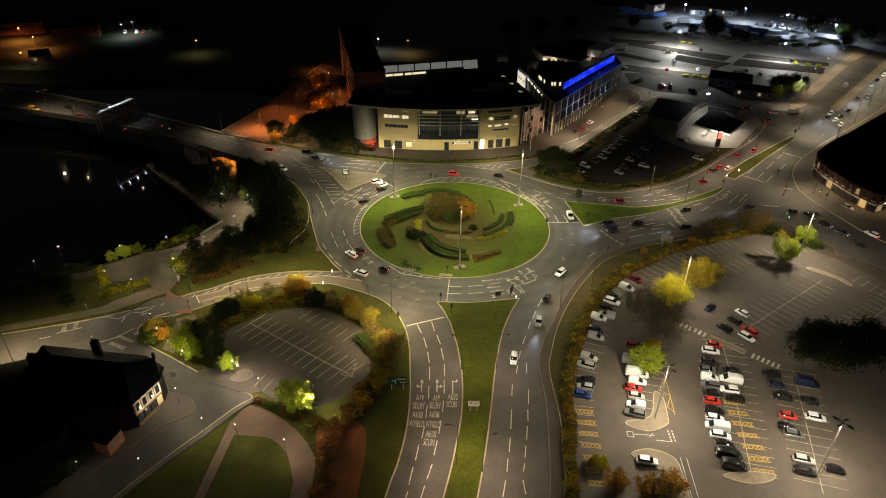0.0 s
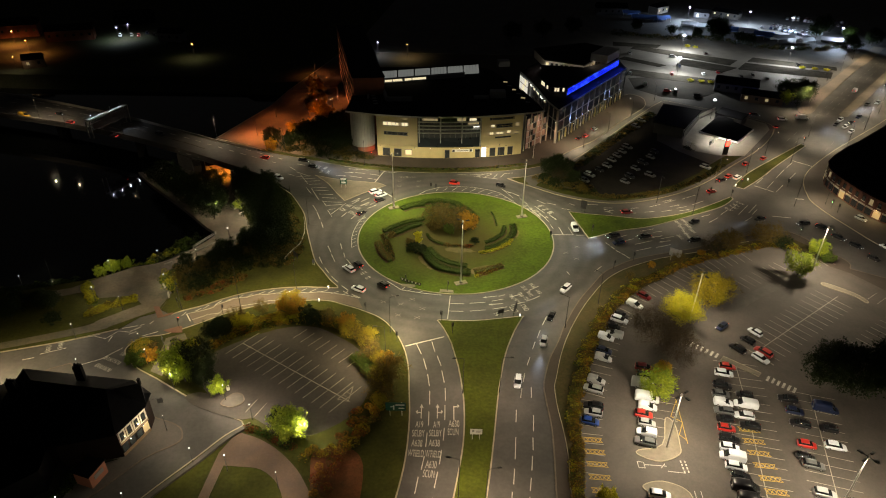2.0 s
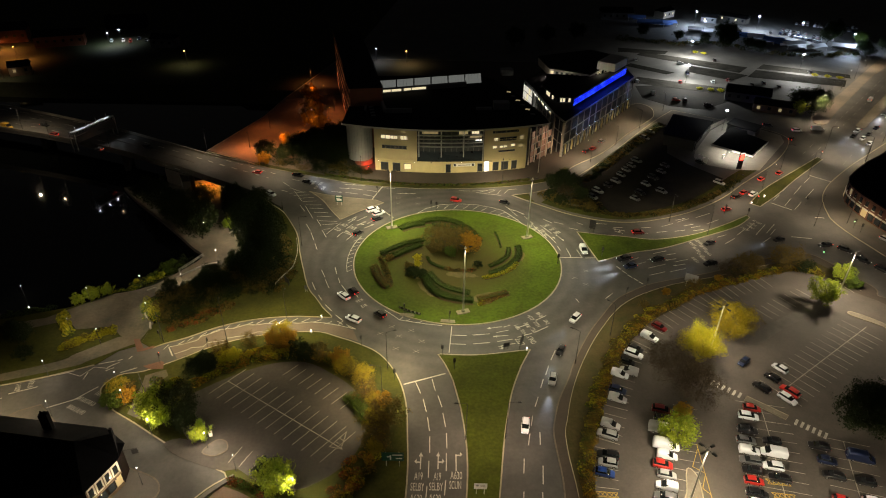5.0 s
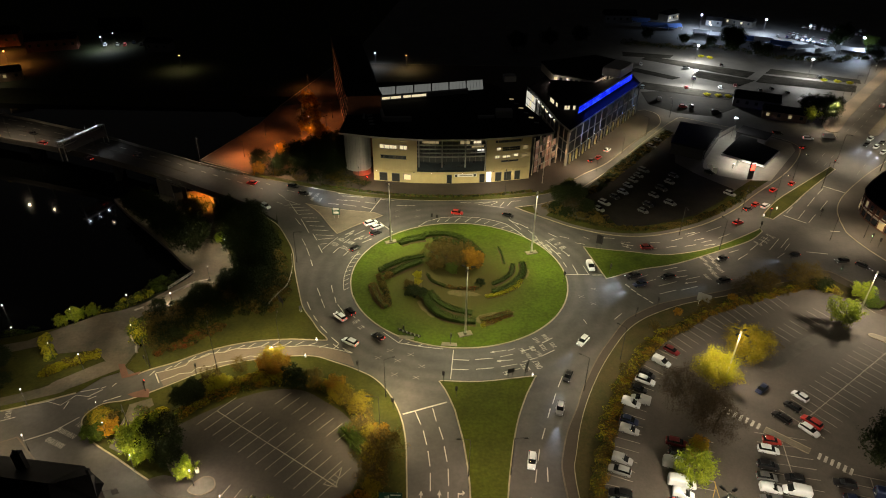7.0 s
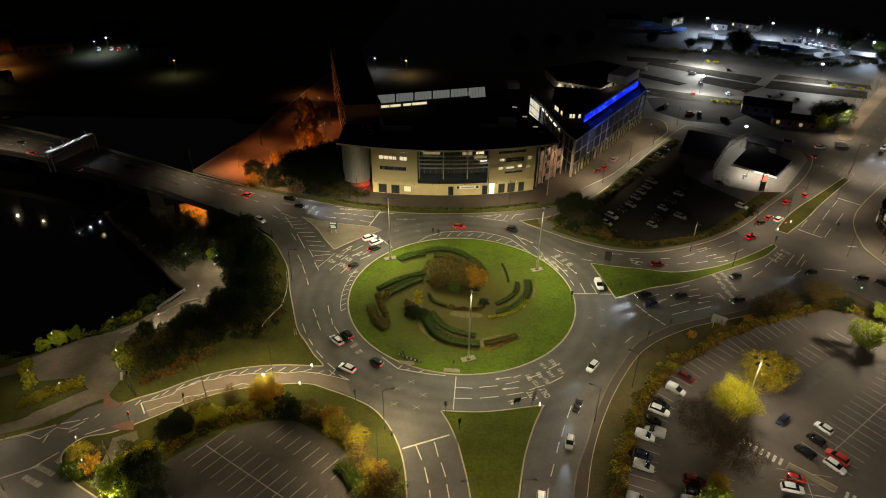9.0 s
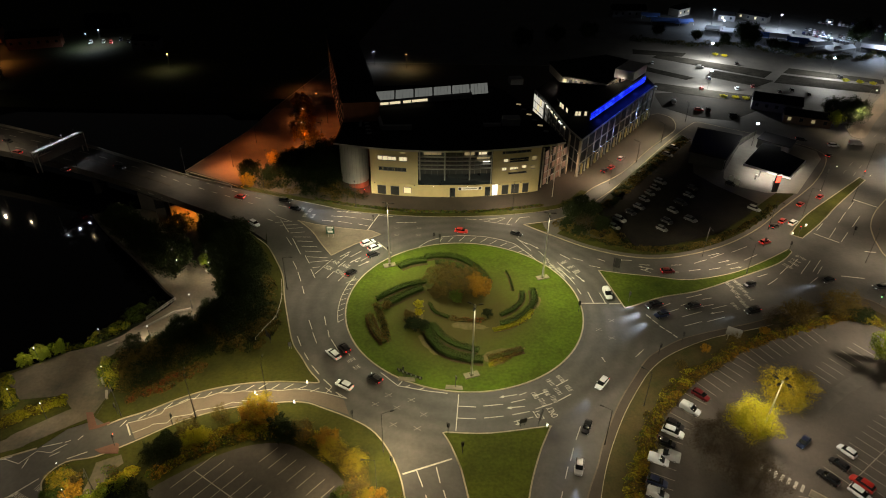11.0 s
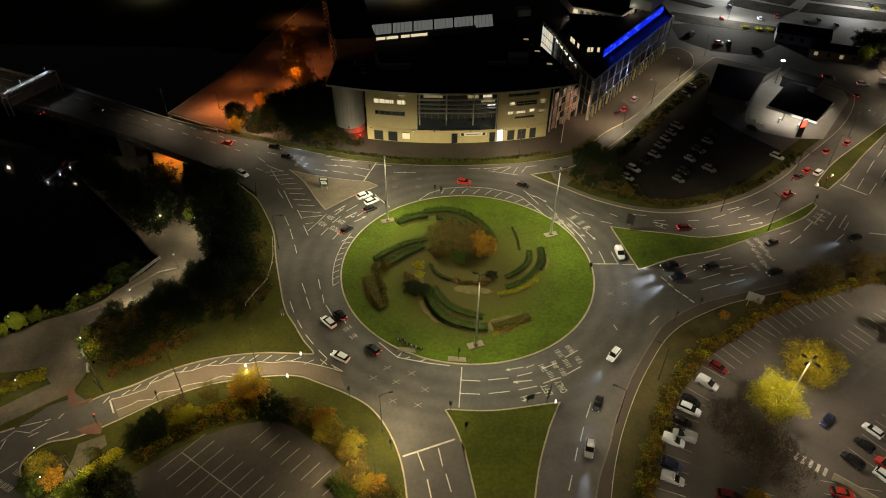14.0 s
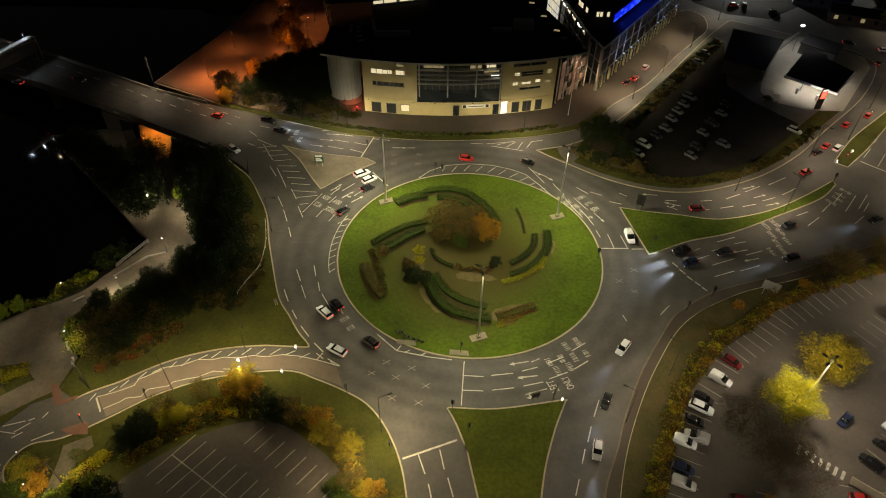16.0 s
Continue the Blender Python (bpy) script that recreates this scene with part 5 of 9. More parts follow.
def post_top_lamp(x, y, z, h=4.7, watts=900, colour=(1.0, 0.82, 0.55)):
    m = thing("post_top_lamp", "slim dark post with a small bright lantern on top", "street lamp", x, y, z, 0, "post-top lamps")
    part("post", Shape().tube((0, 0, 0), (0, 0, 0.9), 0.1, 0.09).tube((0, 0, 0.9), (0, 0, h - 0.35), 0.055, 0.045), DARK_STEEL, m)
    part("globe", Shape().tube((0, 0, h - 0.26), (0, 0, h), 0.05, 0.075, 10), LENS_COOL, m, "bright glass lantern")
    part("cap", Shape().tube((0, 0, h + 0.005), (0, 0, h + 0.05), 0.1, 0.05, 10), DARK_STEEL, m)
    globe_light(x + 0.1, y - 0.4, z + h - 0.1, watts, colour)


for x, y in ((-56.0, 98.6), (-47.9, 90.5), (-40.8, 88.9), (-56.4, 80.3), (-30.3, 85.3), (-39.4, 101.9), (-67.5, 79.3), (-81.3, 114.8), (-75.2, 149.6), (-90.5, 141.6), (-81.8, 137.9), (-88.4, 126.8), (-91.8, 154.1), (-46.5, 107.2), (-27.2, 96.9)):
    post_top_lamp(x, y, 0.12 if y != 149.6 else -0.9, 4.7, 4600 if (x, y) == (-27.2, 96.9) else 3000 if (x, y) in ((-46.5, 107.2), (-39.4, 101.9)) else 120 if (x, y) in ((-56.4, 80.3), (-67.5, 79.3)) else 950 if y < 105 or (x, y) in ((-81.3, 114.8), (-75.2, 149.6)) else 850)
for x, y, w in ((-71.2, 123.6, 380), (-67.5, 118.2, 600), (-58.8, 110.4, 1900), (-39.4, 141.2, 500)):
    post_top_lamp(x, y, 0.14, 4.7, w)
for x, y in ((-73.1, 167.3), (-67.3, 180.0), (-103.8, 222.5), (-66.9, 194.7), (-76.1, 195.7), (-96.6, 214.4), (-87.3, 206.3)):
    post_top_lamp(x, y, -4.3, 4.7, 2100 if x > -80 else 500)
for x, y in ((-119.4, 155.7), (-116.3, 163.8), (-82.8, 163.8)):
    post_top_lamp(x, y, -6.6 if x < -100 else -2.6, 4.7, 300)
# sodium lamps among the quay trees
for x, y, w in ((-56.6, 284.0, 2600), (-59.4, 299.0, 2200), (-62.4, 314.0, 2000), (-50.4, 284.0, 2400)):
    street_lamp(x, y, 5.5, 200, w, 0.16, 0.6, SODIUM, "short lamp post with an orange sodium lantern")
# sodium lamps
for x, y, w in ((-77, 255, 12000), (-74, 276, 2600), (-64.9, 256.3, 7500), (-69.7, 240.3, 1500), (-55.5, 275.3, 5000), (-50, 297, 1200), (-64, 300, 700), (-68, 338, 3000)):
    street_lamp(x, y, 6.5, -90, w, 0.16, 0.8, SODIUM, "short lamp post with an orange sodium lantern")
for x, y in ((-83.4, 225.6), (-87.0, 229.6)):
    m = thing("tunnel_light", "orange bulkhead light under the bridge", "light", x, y, 0.45)
    part("housing", Shape().box((0, 0, 0), (0.6, 0.3, 0.2)), DARK_STEEL, m)
    part("lens", Shape().box((0, 0, -0.04), (0.5, 0.24, 0.03)), LENS_WARM, m, "orange glowing lens")
    lamp_light(x, y, 0.1, 6000, (1.0, 0.3, 0.03), 130)
# far flood lamps
for x, y, w in ((138.9, 393.7, 60000), (122.3, 346.7, 56000), (117.4, 280.9, 3500), (191.3, 369.9, 42000), (204.6, 461.1, 36000), (225.1, 443.7, 40000), (243.9, 416.9, 30000), (167.0, 472.0, 38000), (163.0, 444.0, 5000)):
    m = thing("flood_lamp", "bright white flood lamp on a short mast", "lighting mast", x, y, 0, 0, "flood lamps")
    part("pole", Shape().tube((0, 0, 0), (0, 0, 9), 0.07, 0.05), DARK_STEEL, m)
    part("floodlight", Shape().box((0, -0.1, 9.0), (1.2, 0.6, 0.45), 0, 0.75), LENS_COOL, m, "glaring white floodlight")
    lamp_light(x, y - 0.9, 9.2, w, (0.95, 0.95, 0.88) if y < 400 else (0.66, 0.8, 1.0), 172, radius=0.5, blend=0.3)


def signal(x, y, heading, colour=None, h=3.0, z=0.12):
    m = thing("traffic_light", "black traffic signal head on a short post", "traffic light", x, y, z, heading, "traffic lights")
    part("post", Shape().tube((0, 0, 0), (0, 0, h), 0.06), DARK_STEEL, m)
    part("signal_head", Shape().box((0.15, 0, h - 0.75), (0.22, 0.36, 0.95)), BLACK, m)
    part("backing_board", Shape().box((0.05, 0, h - 0.9), (0.03, 0.62, 1.25)), BLACK, m)
    for k in range(3):
        lit = {"red": (0, SIGNAL_RED), "green": (2, SIGNAL_GREEN)}.get(colour, (9, None))
        part("aspect", Shape().tube((0.26, 0, h + 0.02 - 0.3 * k), (0.32, 0, h + 0.02 - 0.3 * k), 0.11, 0.11, 10), lit[1] if lit[0] == k else GLASS, m)


for row in ((-19.7, 138.5, 150, None), (-11.0, 127.3, 250, None), (-0.4, 135.6, 250, None), (2.4, 131.0, -70, None), (1.2, 148.6, 20, None), (-10.1, 151.4, 200, None), (-4.7, 207.0, 100, None), (-3.0, 206.2, 80, None),
            (32.4, 175.6, 60, None), (46.0, 180.0, 20, None), (55.0, 164.4, 20, None), (48.4, 160.2, 0, None), (-55.9, 136.9, 30, None), (-65.2, 131.5, 30, "red"), (-68.0, 139.4, 200, None), (-23.3, 217.2, 190, None), (-17.4, 199.5, 190, None), (92.0, 207.3, 200, None), (98.6, 205.4, 30, "green"),
            (105.5, 214.5, 220, "red"), (111.0, 180.6, 200, "green"), (122.0, 214.5, 220, None), (130.0, 199.1, 200, "green"), (130.6, 196.2, 30, "green"), (146.0, 253.6, 220, "red")):
    signal(*row)


def panel_sign(x, y, w, h, up, heading, face, label, name="road_sign", bars=None, z=0.12):
    m = thing(name, label, "road sign", x, y, z, heading)
    for u in (-w * 0.3, w * 0.3):
        part("post", Shape().tube((u, 0.08, 0), (u, 0.08, up + h), 0.06), DARK_STEEL if face in (BLACK, DARK_STEEL) else STEEL, m)
    p = part("panel", Shape().box((0, 0, up), (w, 0.06, h)), face, m)
    for u, v, bw, bh, mt in bars or ():
        part("legend", Shape().box((u, -0.045, up + v), (bw, 0.02, bh)), mt, p)


panel_sign(-9.6, 103.6, 4.2, 2.3, 1.6, 0, SIGN_GREEN, "large green direction sign on steel posts", bars=[(0.9, 1.5, 1.9, 0.3, SIGN_WHITE), (-0.4, 0.3, 0.25, 1.3, SIGN_WHITE), (-0.7, 1.0, 0.8, 0.25, SIGN_WHITE), (1.2, 0.6, 1.2, 0.25, SIGN_WHITE)])
panel_sign(7.0, 97.6, 2.4, 1.5, 1.5, 0, SIGN_WHITE, "white panel sign on two posts in the grass", bars=[(-0.6, 0.8, 0.4, 0.4, GREY_PANEL), (0.4, 0.9, 0.9, 0.12, GREY_PANEL), (0.4, 0.6, 0.9, 0.12, GREY_PANEL)])
panel_sign(-35.2, 209.0, 2.4, 2.4, 1.3, 0, SIGN_GREEN, "green direction sign on a paved island", bars=[(0, 1.8, 1.9, 0.5, SIGN_WHITE), (0, 0.4, 1.6, 0.6, SIGN_WHITE), (-0.2, 1.2, 1.4, 0.2, SIGN_WHITE)])
panel_sign(45.4, 193.0, 1.9, 3.0, 1.8, 150, BLACK, "back of a dark direction sign on the grass")
panel_sign(18.4, 138.6, 2.6, 2.4, 1.4, 65, DARK_STEEL, "dark back of a direction sign")
panel_sign(14.8, 138.0, 1.6, 1.2, 1.0, 20, DARK_STEEL, "small dark sign on the splitter kerb")
panel_sign(67.0, 165.0, 3.4, 2.4, 1.8, -30, ROOF_PLANT, "grey back of a large direction sign")
panel_sign(-42.5, 162.6, 2.6, 1.6, 1.2, 130, DARK_STEEL, "dark back of a direction sign in the grass")
panel_sign(-37.0, 160.1, 0.7, 1.1, 0.8, 10, GREY_PANEL, "small pale information board", bars=[(0, 0.8, 0.6, 0.5, GREY_PANEL)])


def bollard(x, y, z=0.12):
    m = thing("lit_bollard", "small glowing white traffic bollard", "bollard", x, y, z, 0, "bollards")
    part("body", Shape().box((0, 0, 0), (0.35, 0.3, 1.0), 0, 0.85), SIGN_WHITE, m)
    part("lamp_face", Shape().tube((0, -0.17, 0.7), (0, -0.2, 0.7), 0.16, 0.16, 10), LENS, m, "bright round face")


for x, y in ((-31.0, 149.0), (-32.6, 143.2), (19.7, 138.0), (-41.4, 145.6), (110, 219.6), (103.6, 214.6)):
    bollard(x, y)
# chevron boards on the roundabout
for i in range(6):
    a = radians(238 + 2.2 * i)
    m = thing("chevron_board", "low black and white chevron board", "road sign", CX + 28.2 * math.cos(a), CY + 28.2 * math.sin(a), 0.14, 238 + 2.2 * i + 90, "chevron boards")
    part("board", Shape().box((0, 0, 0.3), (0.95, 0.08, 0.6)), BLACK, m)
    part("foot", Shape().box((0, 0, 0), (0.3, 0.14, 0.3)), BLACK, m)
    part("chevron", Shape().box((0, -0.05, 0.36), (0.4, 0.02, 0.48)), SIGN_WHITE, m)
# guard rail round the embankment
rail = thing("guard_rail", "pale steel guard rail along the embankment", "guard rail")
rail_line = curve([(-45.8, 163.1), (-44.5, 167.0), (-43.1, 170.4), (-42.8, 173.3), (-43.2, 179.5), (-44.9, 186.8)], 5)
part("beam", Shape().ribbon(rail_line, 0.05, -0.05, 0.85, drop=0.3), CONCRETE, rail)
for x, y, a in along(rail_line, 3.0):
    part("post", Shape().box((x, y, 0.1), (0.1, 0.1, 0.75)), STEEL, rail)
# plinth slabs of the island edge
for x, y, a in ((1.4, 148.5, 0), (-9.0, 150.8, -15)):
    overlay("sign_base", [(x - 2.4, y - 0.5), (x + 1.4, y - 0.7), (x + 1.3, y + 0.5), (x - 2.3, y + 0.8)], PAVING, "pale concrete pad at the island edge", "pad", 0.2)

# ---- college: curved cream front under a dark oversailing roof ----
def fy(x):
    return 235.2 + (x + 5) ** 2 / 220


def arc(x0, x1, step=2.0, back=0.0):
    n = max(1, round((x1 - x0) / step))
    return [(x0 + (x1 - x0) * i / n, fy(x0 + (x1 - x0) * i / n) + back) for i in range(n + 1)]


def wall_strip(shape, x0, x1, z0, z1, proud=0.0, depth=0.4, step=2.0):
    """A piece of the curved front between two x and two heights."""
    f, b = arc(x0, x1, step, -proud), arc(x0, x1, step, depth - proud)
    shape.prism(f + b[::-1], z0, z1, True, True)
    return shape


college = thing("college_building", "large cream-clad college with a curved front and dark flat roof", "building", kind="")
for x0, x1 in ((-26, -10.5), (13.6, 29.5)):
    part("wall", wall_strip(Shape(), x0, x1, 4.6, 16.4), CREAM, college, "cream cladding panels")
part("lower_wall", wall_strip(Shape(), -26, 29.5, 0, 4.55, 0.15, 0.6), CREAM_LOW, college, "buff block ground storey")
part("rear_wall", Shape().prism([(-26, 237.4), (-26, 280), (-33, 280), (-33, 292), (19, 290.5), (28.8, 268.5), (32.6, 257), (29.5, 240.9), (29.5, 242), (31.6, 257), (27.8, 268), (18, 289), (-32, 290.5), (-32, 281.5), (-24.6, 281.5), (-24.6, 238)], 0, 16.4), GREY_PANEL, college)
# joints of the cladding
for z in (8.4, 12.3):
    part("string_course", wall_strip(Shape(), -26, -10.6, z, z + 0.12, 0.05, 0.1), CREAM_LOW, college)
    part("string_course", wall_strip(Shape(), 13.7, 29.5, z, z + 0.12, 0.05, 0.1), CREAM_LOW, college)
for x in (-22.1, -18.2, -14.3, 17.5, 21.5, 25.5):
    part("joint", wall_strip(Shape(), x, x + 0.1, 4.6, 16.4, 0.03, 0.1), CREAM_LOW, college)
# glazed centre
part("curtain_wall", wall_strip(Shape(), -10.5, 13.6, 8.0, 16.4, -0.9, 0.4), FACADE_GLASS, college, "dark glazed centre with louvres")
part("glazing_apron", Shape().prism(arc(-10.5, 13.6, 2, -0.4) + arc(-10.5, 13.6, 2, 1.0)[::-1], 4.6, [5.2] * 13 + [8.0] * 13), GLASS, college, "sloping dark glass apron")
for z in (10.2, 11.6, 13.0, 14.4):
    part("louvre", wall_strip(Shape(), -10.3, 13.4, z, z + 0.2, 0.5, 0.8), SILVER, college)
for x in (-9.8, -1.8, 6.2, 13.2):
    part("column", Shape().tube((x, fy(x) - 0.9, 6.6 if x < 13 else 5), (x, fy(x) - 0.9, 16.4), 0.2), SILVER, college, "pale steel column")
for i in range(12):
    x = -10.2 + i * 2.0
    part("mullion", Shape().box((x, fy(x) + 0.75, 8.0), (0.12, 0.25, 8.3)), GREY_PANEL, college)
for x0, x1, z0, z1, m in ((4.4, 7.6, 14.6, 15.9, LIT_DIM), (8.4, 12.6, 13.2, 14.2, LIT_DIM), (9.0, 11.6, 14.7, 15.6, LIT_WINDOW), (-8.6, -3.0, 14.8, 15.6, LIT_DIM), (10.4, 12.8, 12.0, 12.7, LIT_WHITE)):
    part("lit_pane", wall_strip(Shape(), x0, x1, z0, z1, -0.8, 0.08), m, college, "lit room behind glass")


def window(x0, x1, z0, z1, m=None):
    w = part("window", wall_strip(Shape(), x0, x1, z0, z1, 0.02, 0.1), m or GLASS, college)
    part("sill", wall_strip(Shape(), x0 - 0.12, x1 + 0.12, z0 - 0.16, z0, 0.08, 0.14), GREY_PANEL, w)
    part("lintel", wall_strip(Shape(), x0 - 0.12, x1 + 0.12, z1, z1 + 0.12, 0.08, 0.14), GREY_PANEL, w)
    n = max(1, round((x1 - x0) / 1.5))
    for i in range(1, n):
        x = x0 + (x1 - x0) * i / n
        part("mullion", wall_strip(Shape(), x - 0.06, x + 0.06, z0, z1, 0.07, 0.1), GREY_PANEL, w)


for x0, x1, z0, z1, m in ((-23.4, -20.2, 12.6, 14.0, LIT_WINDOW), (-20.0, -17.6, 12.7, 13.9, LIT_WINDOW), (-16.4, -14.0, 12.6, 14.0, LIT_WINDOW), (-16.2, -14.4, 15.2, 15.8, LIT_DIM), (-23.2, -14.2, 9.0, 10.1, None),
                          (16.6, 26.0, 14.9, 15.6, None), (17.2, 18.6, 12.0, 13.0, LIT_WINDOW), (19.2, 25.4, 11.8, 13.0, None), (16.8, 18.2, 9.0, 10.0, LIT_WINDOW), (19.4, 22.0, 9.1, 9.9, LIT_WINDOW), (23.4, 24.8, 9.3, 10.3, LIT_WINDOW), (19.0, 25.0, 7.6, 8.0, None),
                          (26.6, 28.0, 11.8, 13.2, LIT_DIM), (26.4, 27.8, 8.8, 9.8, LIT_DIM)):
    window(x0, x1, z0, z1, m)
for x0, x1, z0, z1, m in ((-23.8, -21.2, 0.3, 3.4, FACADE_GLASS), (-19.4, -16.8, 0.3, 3.4, FACADE_GLASS), (-15.2, -12.8, 1.3, 3.3, LIT_WINDOW), (0.0, 1.6, 0.2, 3.4, GLASS), (11.6, 13.2, 0.2, 3.4, GLASS), (13.9, 15.7, 0.2, 4.2, LIT_WHITE),
                          (17.2, 19.2, 0.3, 3.6, FACADE_GLASS), (20.4, 22.8, 0.3, 3.6, FACADE_GLASS), (24.2, 26.0, 0.3, 3.6, FACADE_GLASS)):
    w = part("window", wall_strip(Shape(), x0, x1, z0, z1, 0.2, 0.1), m, college)
    part("frame", wall_strip(wall_strip(wall_strip(Shape(), x0 - 0.15, x0, z0, z1 + 0.15, 0.26, 0.15), x1, x1 + 0.15, z0, z1 + 0.15, 0.26, 0.15), x0, x1, z1, z1 + 0.15, 0.26, 0.15), GREY_PANEL, w)
sign = part("fascia_sign", wall_strip(Shape(), 2.6, 10.6, 2.6, 3.7, 0.25, 0.1), SIGN_WHITE, college, "white fascia sign with dark marks")
for x in (3.2, 9.8):
    part("emblem", wall_strip(Shape(), x - 0.45, x + 0.45, 2.7, 3.6, 0.29, 0.05), BLACK, sign)
part("legend", wall_strip(Shape(), 4.4, 8.8, 3.0, 3.25, 0.28, 0.05), GREY_PANEL, sign)
# silver drum
part("drum", Shape().prism(circle(-32.0, 243.2, 4.6, n=36)[:36], 2.6, 16.2, True, True), SILVER, college, "silver panelled round tower")
for k in range(12):
    a = radians(180 + 15 * k)
    part("rib", Shape().tube((-32 + 4.62 * math.cos(a), 243.2 + 4.62 * math.sin(a), 2.6), (-32 + 4.62 * math.cos(a), 243.2 + 4.62 * math.sin(a), 16.2), 0.05, 0.05, 5), ROOF_PLANT, college)
part("drum_base", Shape().prism(circle(-31.0, 243.6, 3.4, n=24)[:24], 0, 2.6), BRICK, college)
# roof
roof_edge = [(-37.6, 238.6)] + arc(-30, 34, 3, -1.3) + [(37.4, 242.4)]
roof = part("roof", Shape().prism(roof_edge + [(34.0, 257), (30.0, 269), (20.5, 292), (14, 298), (-34, 294), (-37.0, 262)], 16.7, 17.15, True, True), ROOF, college, "flat dark roof with an oversailing edge")
part("eaves_trim", Shape().ribbon([(x, y, 0) for x, y in roof_edge], 0.06, -0.1, 17.2, drop=0.55), SILVER, roof, "pale metal eaves trim")
part("soffit", Shape().prism(arc(-37, 37, 3, -1.0) + arc(-37, 37, 3, 1.0)[::-1], 16.42, 16.66, True, True), CREAM, roof)
for i in range(6):
    x0 = -27.6 + i * 7.1
    y0 = 275.5 + i * 2.1
    sk = part("skylight", Shape().add([(x0, y0, 17.3), (x0 + 6.5, y0 + 1.9, 17.3), (x0 + 6.3, y0 + 7.4, 19.4), (x0 - 0.2, y0 + 5.5, 19.4), (x0, y0, 17.1), (x0 + 6.5, y0 + 1.9, 17.1), (x0 + 6.3, y0 + 7.5, 17.1), (x0 - 0.2, y0 + 5.6, 17.1)],
              [(0, 1, 2, 3), (4, 5, 1, 0), (5, 6, 2, 1), (6, 7, 3, 2), (7, 4, 0, 3)]), SKYLIGHT, roof, "sloping skylight faintly lit from below")
    for j in range(1, 5):
        u = j / 5
        part("glazing_bar", Shape().tube((x0 + 6.5 * u, y0 + 1.9 * u, 17.36), (x0 - 0.2 + 6.5 * u, y0 + 5.5 + 1.9 * u, 19.46), 0.06, 0.06, 5), ROOF_PLANT, sk)
part("clerestory", Shape().prism([(-26, 271.5), (8, 282), (8, 284), (-26, 273.5)], 17.2, 18.8), ROOF_PLANT, roof)
for x0, x1 in ((-25.5, -22.6), (-22.2, -18.4), (-17.4, -14.6), (-14.2, -8.6)):
    y0, y1 = 271.4 + (x0 + 26) * 0.309, 271.4 + (x1 + 26) * 0.309
    part("lit_pane", Shape().prism([(x0, y0), (x1, y1), (x1, y1 + 0.1), (x0, y0 + 0.1)], 17.7, 18.6), LIT_WINDOW, roof)
for x, y, w, d, h, t in ((-18, 250.5, 10, 1.0, 1.6, 3), (-24, 255, 1.0, 9, 1.6, 12), (20.6, 257, 6, 3.5, 2.6, 3), (14, 255, 6, 1.0, 1.0, 3), (-31, 259, 0.8, 14, 0.5, 4), (26, 300, 5, 4, 2.4, 10), (-29, 270, 5, 4, 2.6, 5)):
    part("roof_plant", Shape().box((x, y, 17.15), (w, d, h), t), ROOF_PLANT, roof, "grey rooftop plant housing")
for i in range(6):
    part("rooflight", Shape().box((-30.0 + 0.6 * i, 262 - 3.0 * i, 17.15), (1.8, 0.9, 0.25), 15, 0.8), ROOF_PLANT, roof)
    part("rooflight", Shape().box((25.0 + 1.4 * i, 276 - 5.0 * i, 17.15), (1.8, 0.9, 0.25), -15, 0.8), LIT_DIM if i % 2 == 0 else ROOF_PLANT, roof)
# wall lights along the foot of the front
for x in (-24.8, -11.6, -5.4, 5.6, 16.4, 23.4):
    m = thing("wall_light", "small bulkhead light on the college front", "light", x, fy(x) - 0.28, 4.1)
    part("housing", Shape().box((0, 0, 0), (0.4, 0.22, 0.2)), DARK_STEEL, m)
    part("lens", Shape().box((0, 0, -0.03), (0.3, 0.16, 0.02)), LENS, m)
    lamp_light(x, fy(x) - 1.6, 4.0, 160, (1.0, 0.8, 0.4), 168)
m = thing("red_lamp", "red floodlight at the foot of a silver tower", "light", -28.6, 238.6, 0.2)
part("housing", Shape().box((0, 0, 0), (0.4, 0.3, 0.3)), DARK_STEEL, m)
part("lens", Shape().box((0, 0, 0.3), (0.3, 0.2, 0.02)), SIGNAL_RED, m, "red lens")
lamp_light(-28.6, 238.4, 1.4, 900, (1.0, 0.04, 0.02), 170, (0, 0.6, -0.8))

# ---- tall brick wing behind ----
wing = thing("brick_wing", "tall brick college wing with a curved wall under orange light", "building")
wl = curve([(-36.5, 256.0), (-39.5, 268.0), (-42.5, 284.0), (-46.4, 301.0), (-55.2, 340.0)], 4)
part("wall", Shape().prism(wl + [(x + 12, y + 2) for x, y in wl[::-1]], 0, 24.0), BRICK, wing, "curved red brick wall")
part("roof", Shape().prism([(x - 0.4, y) for x, y in wl] + [(x + 12.4, y + 2) for x, y in wl[::-1]], 24.02, 24.4, True, True), ROOF, wing)
for x, y, a in along(wl, 4.0, 2.0):
    for z in (3.0, 7.3, 11.6, 15.9, 20.2):
        part("window", Shape().box((x, y, z), (1.6, 0.3, 2.0), a), GLASS, wing)
        part("sill", Shape().box((x, y, z - 0.2), (2.0, 0.5, 0.16), a), STAINED, wing)
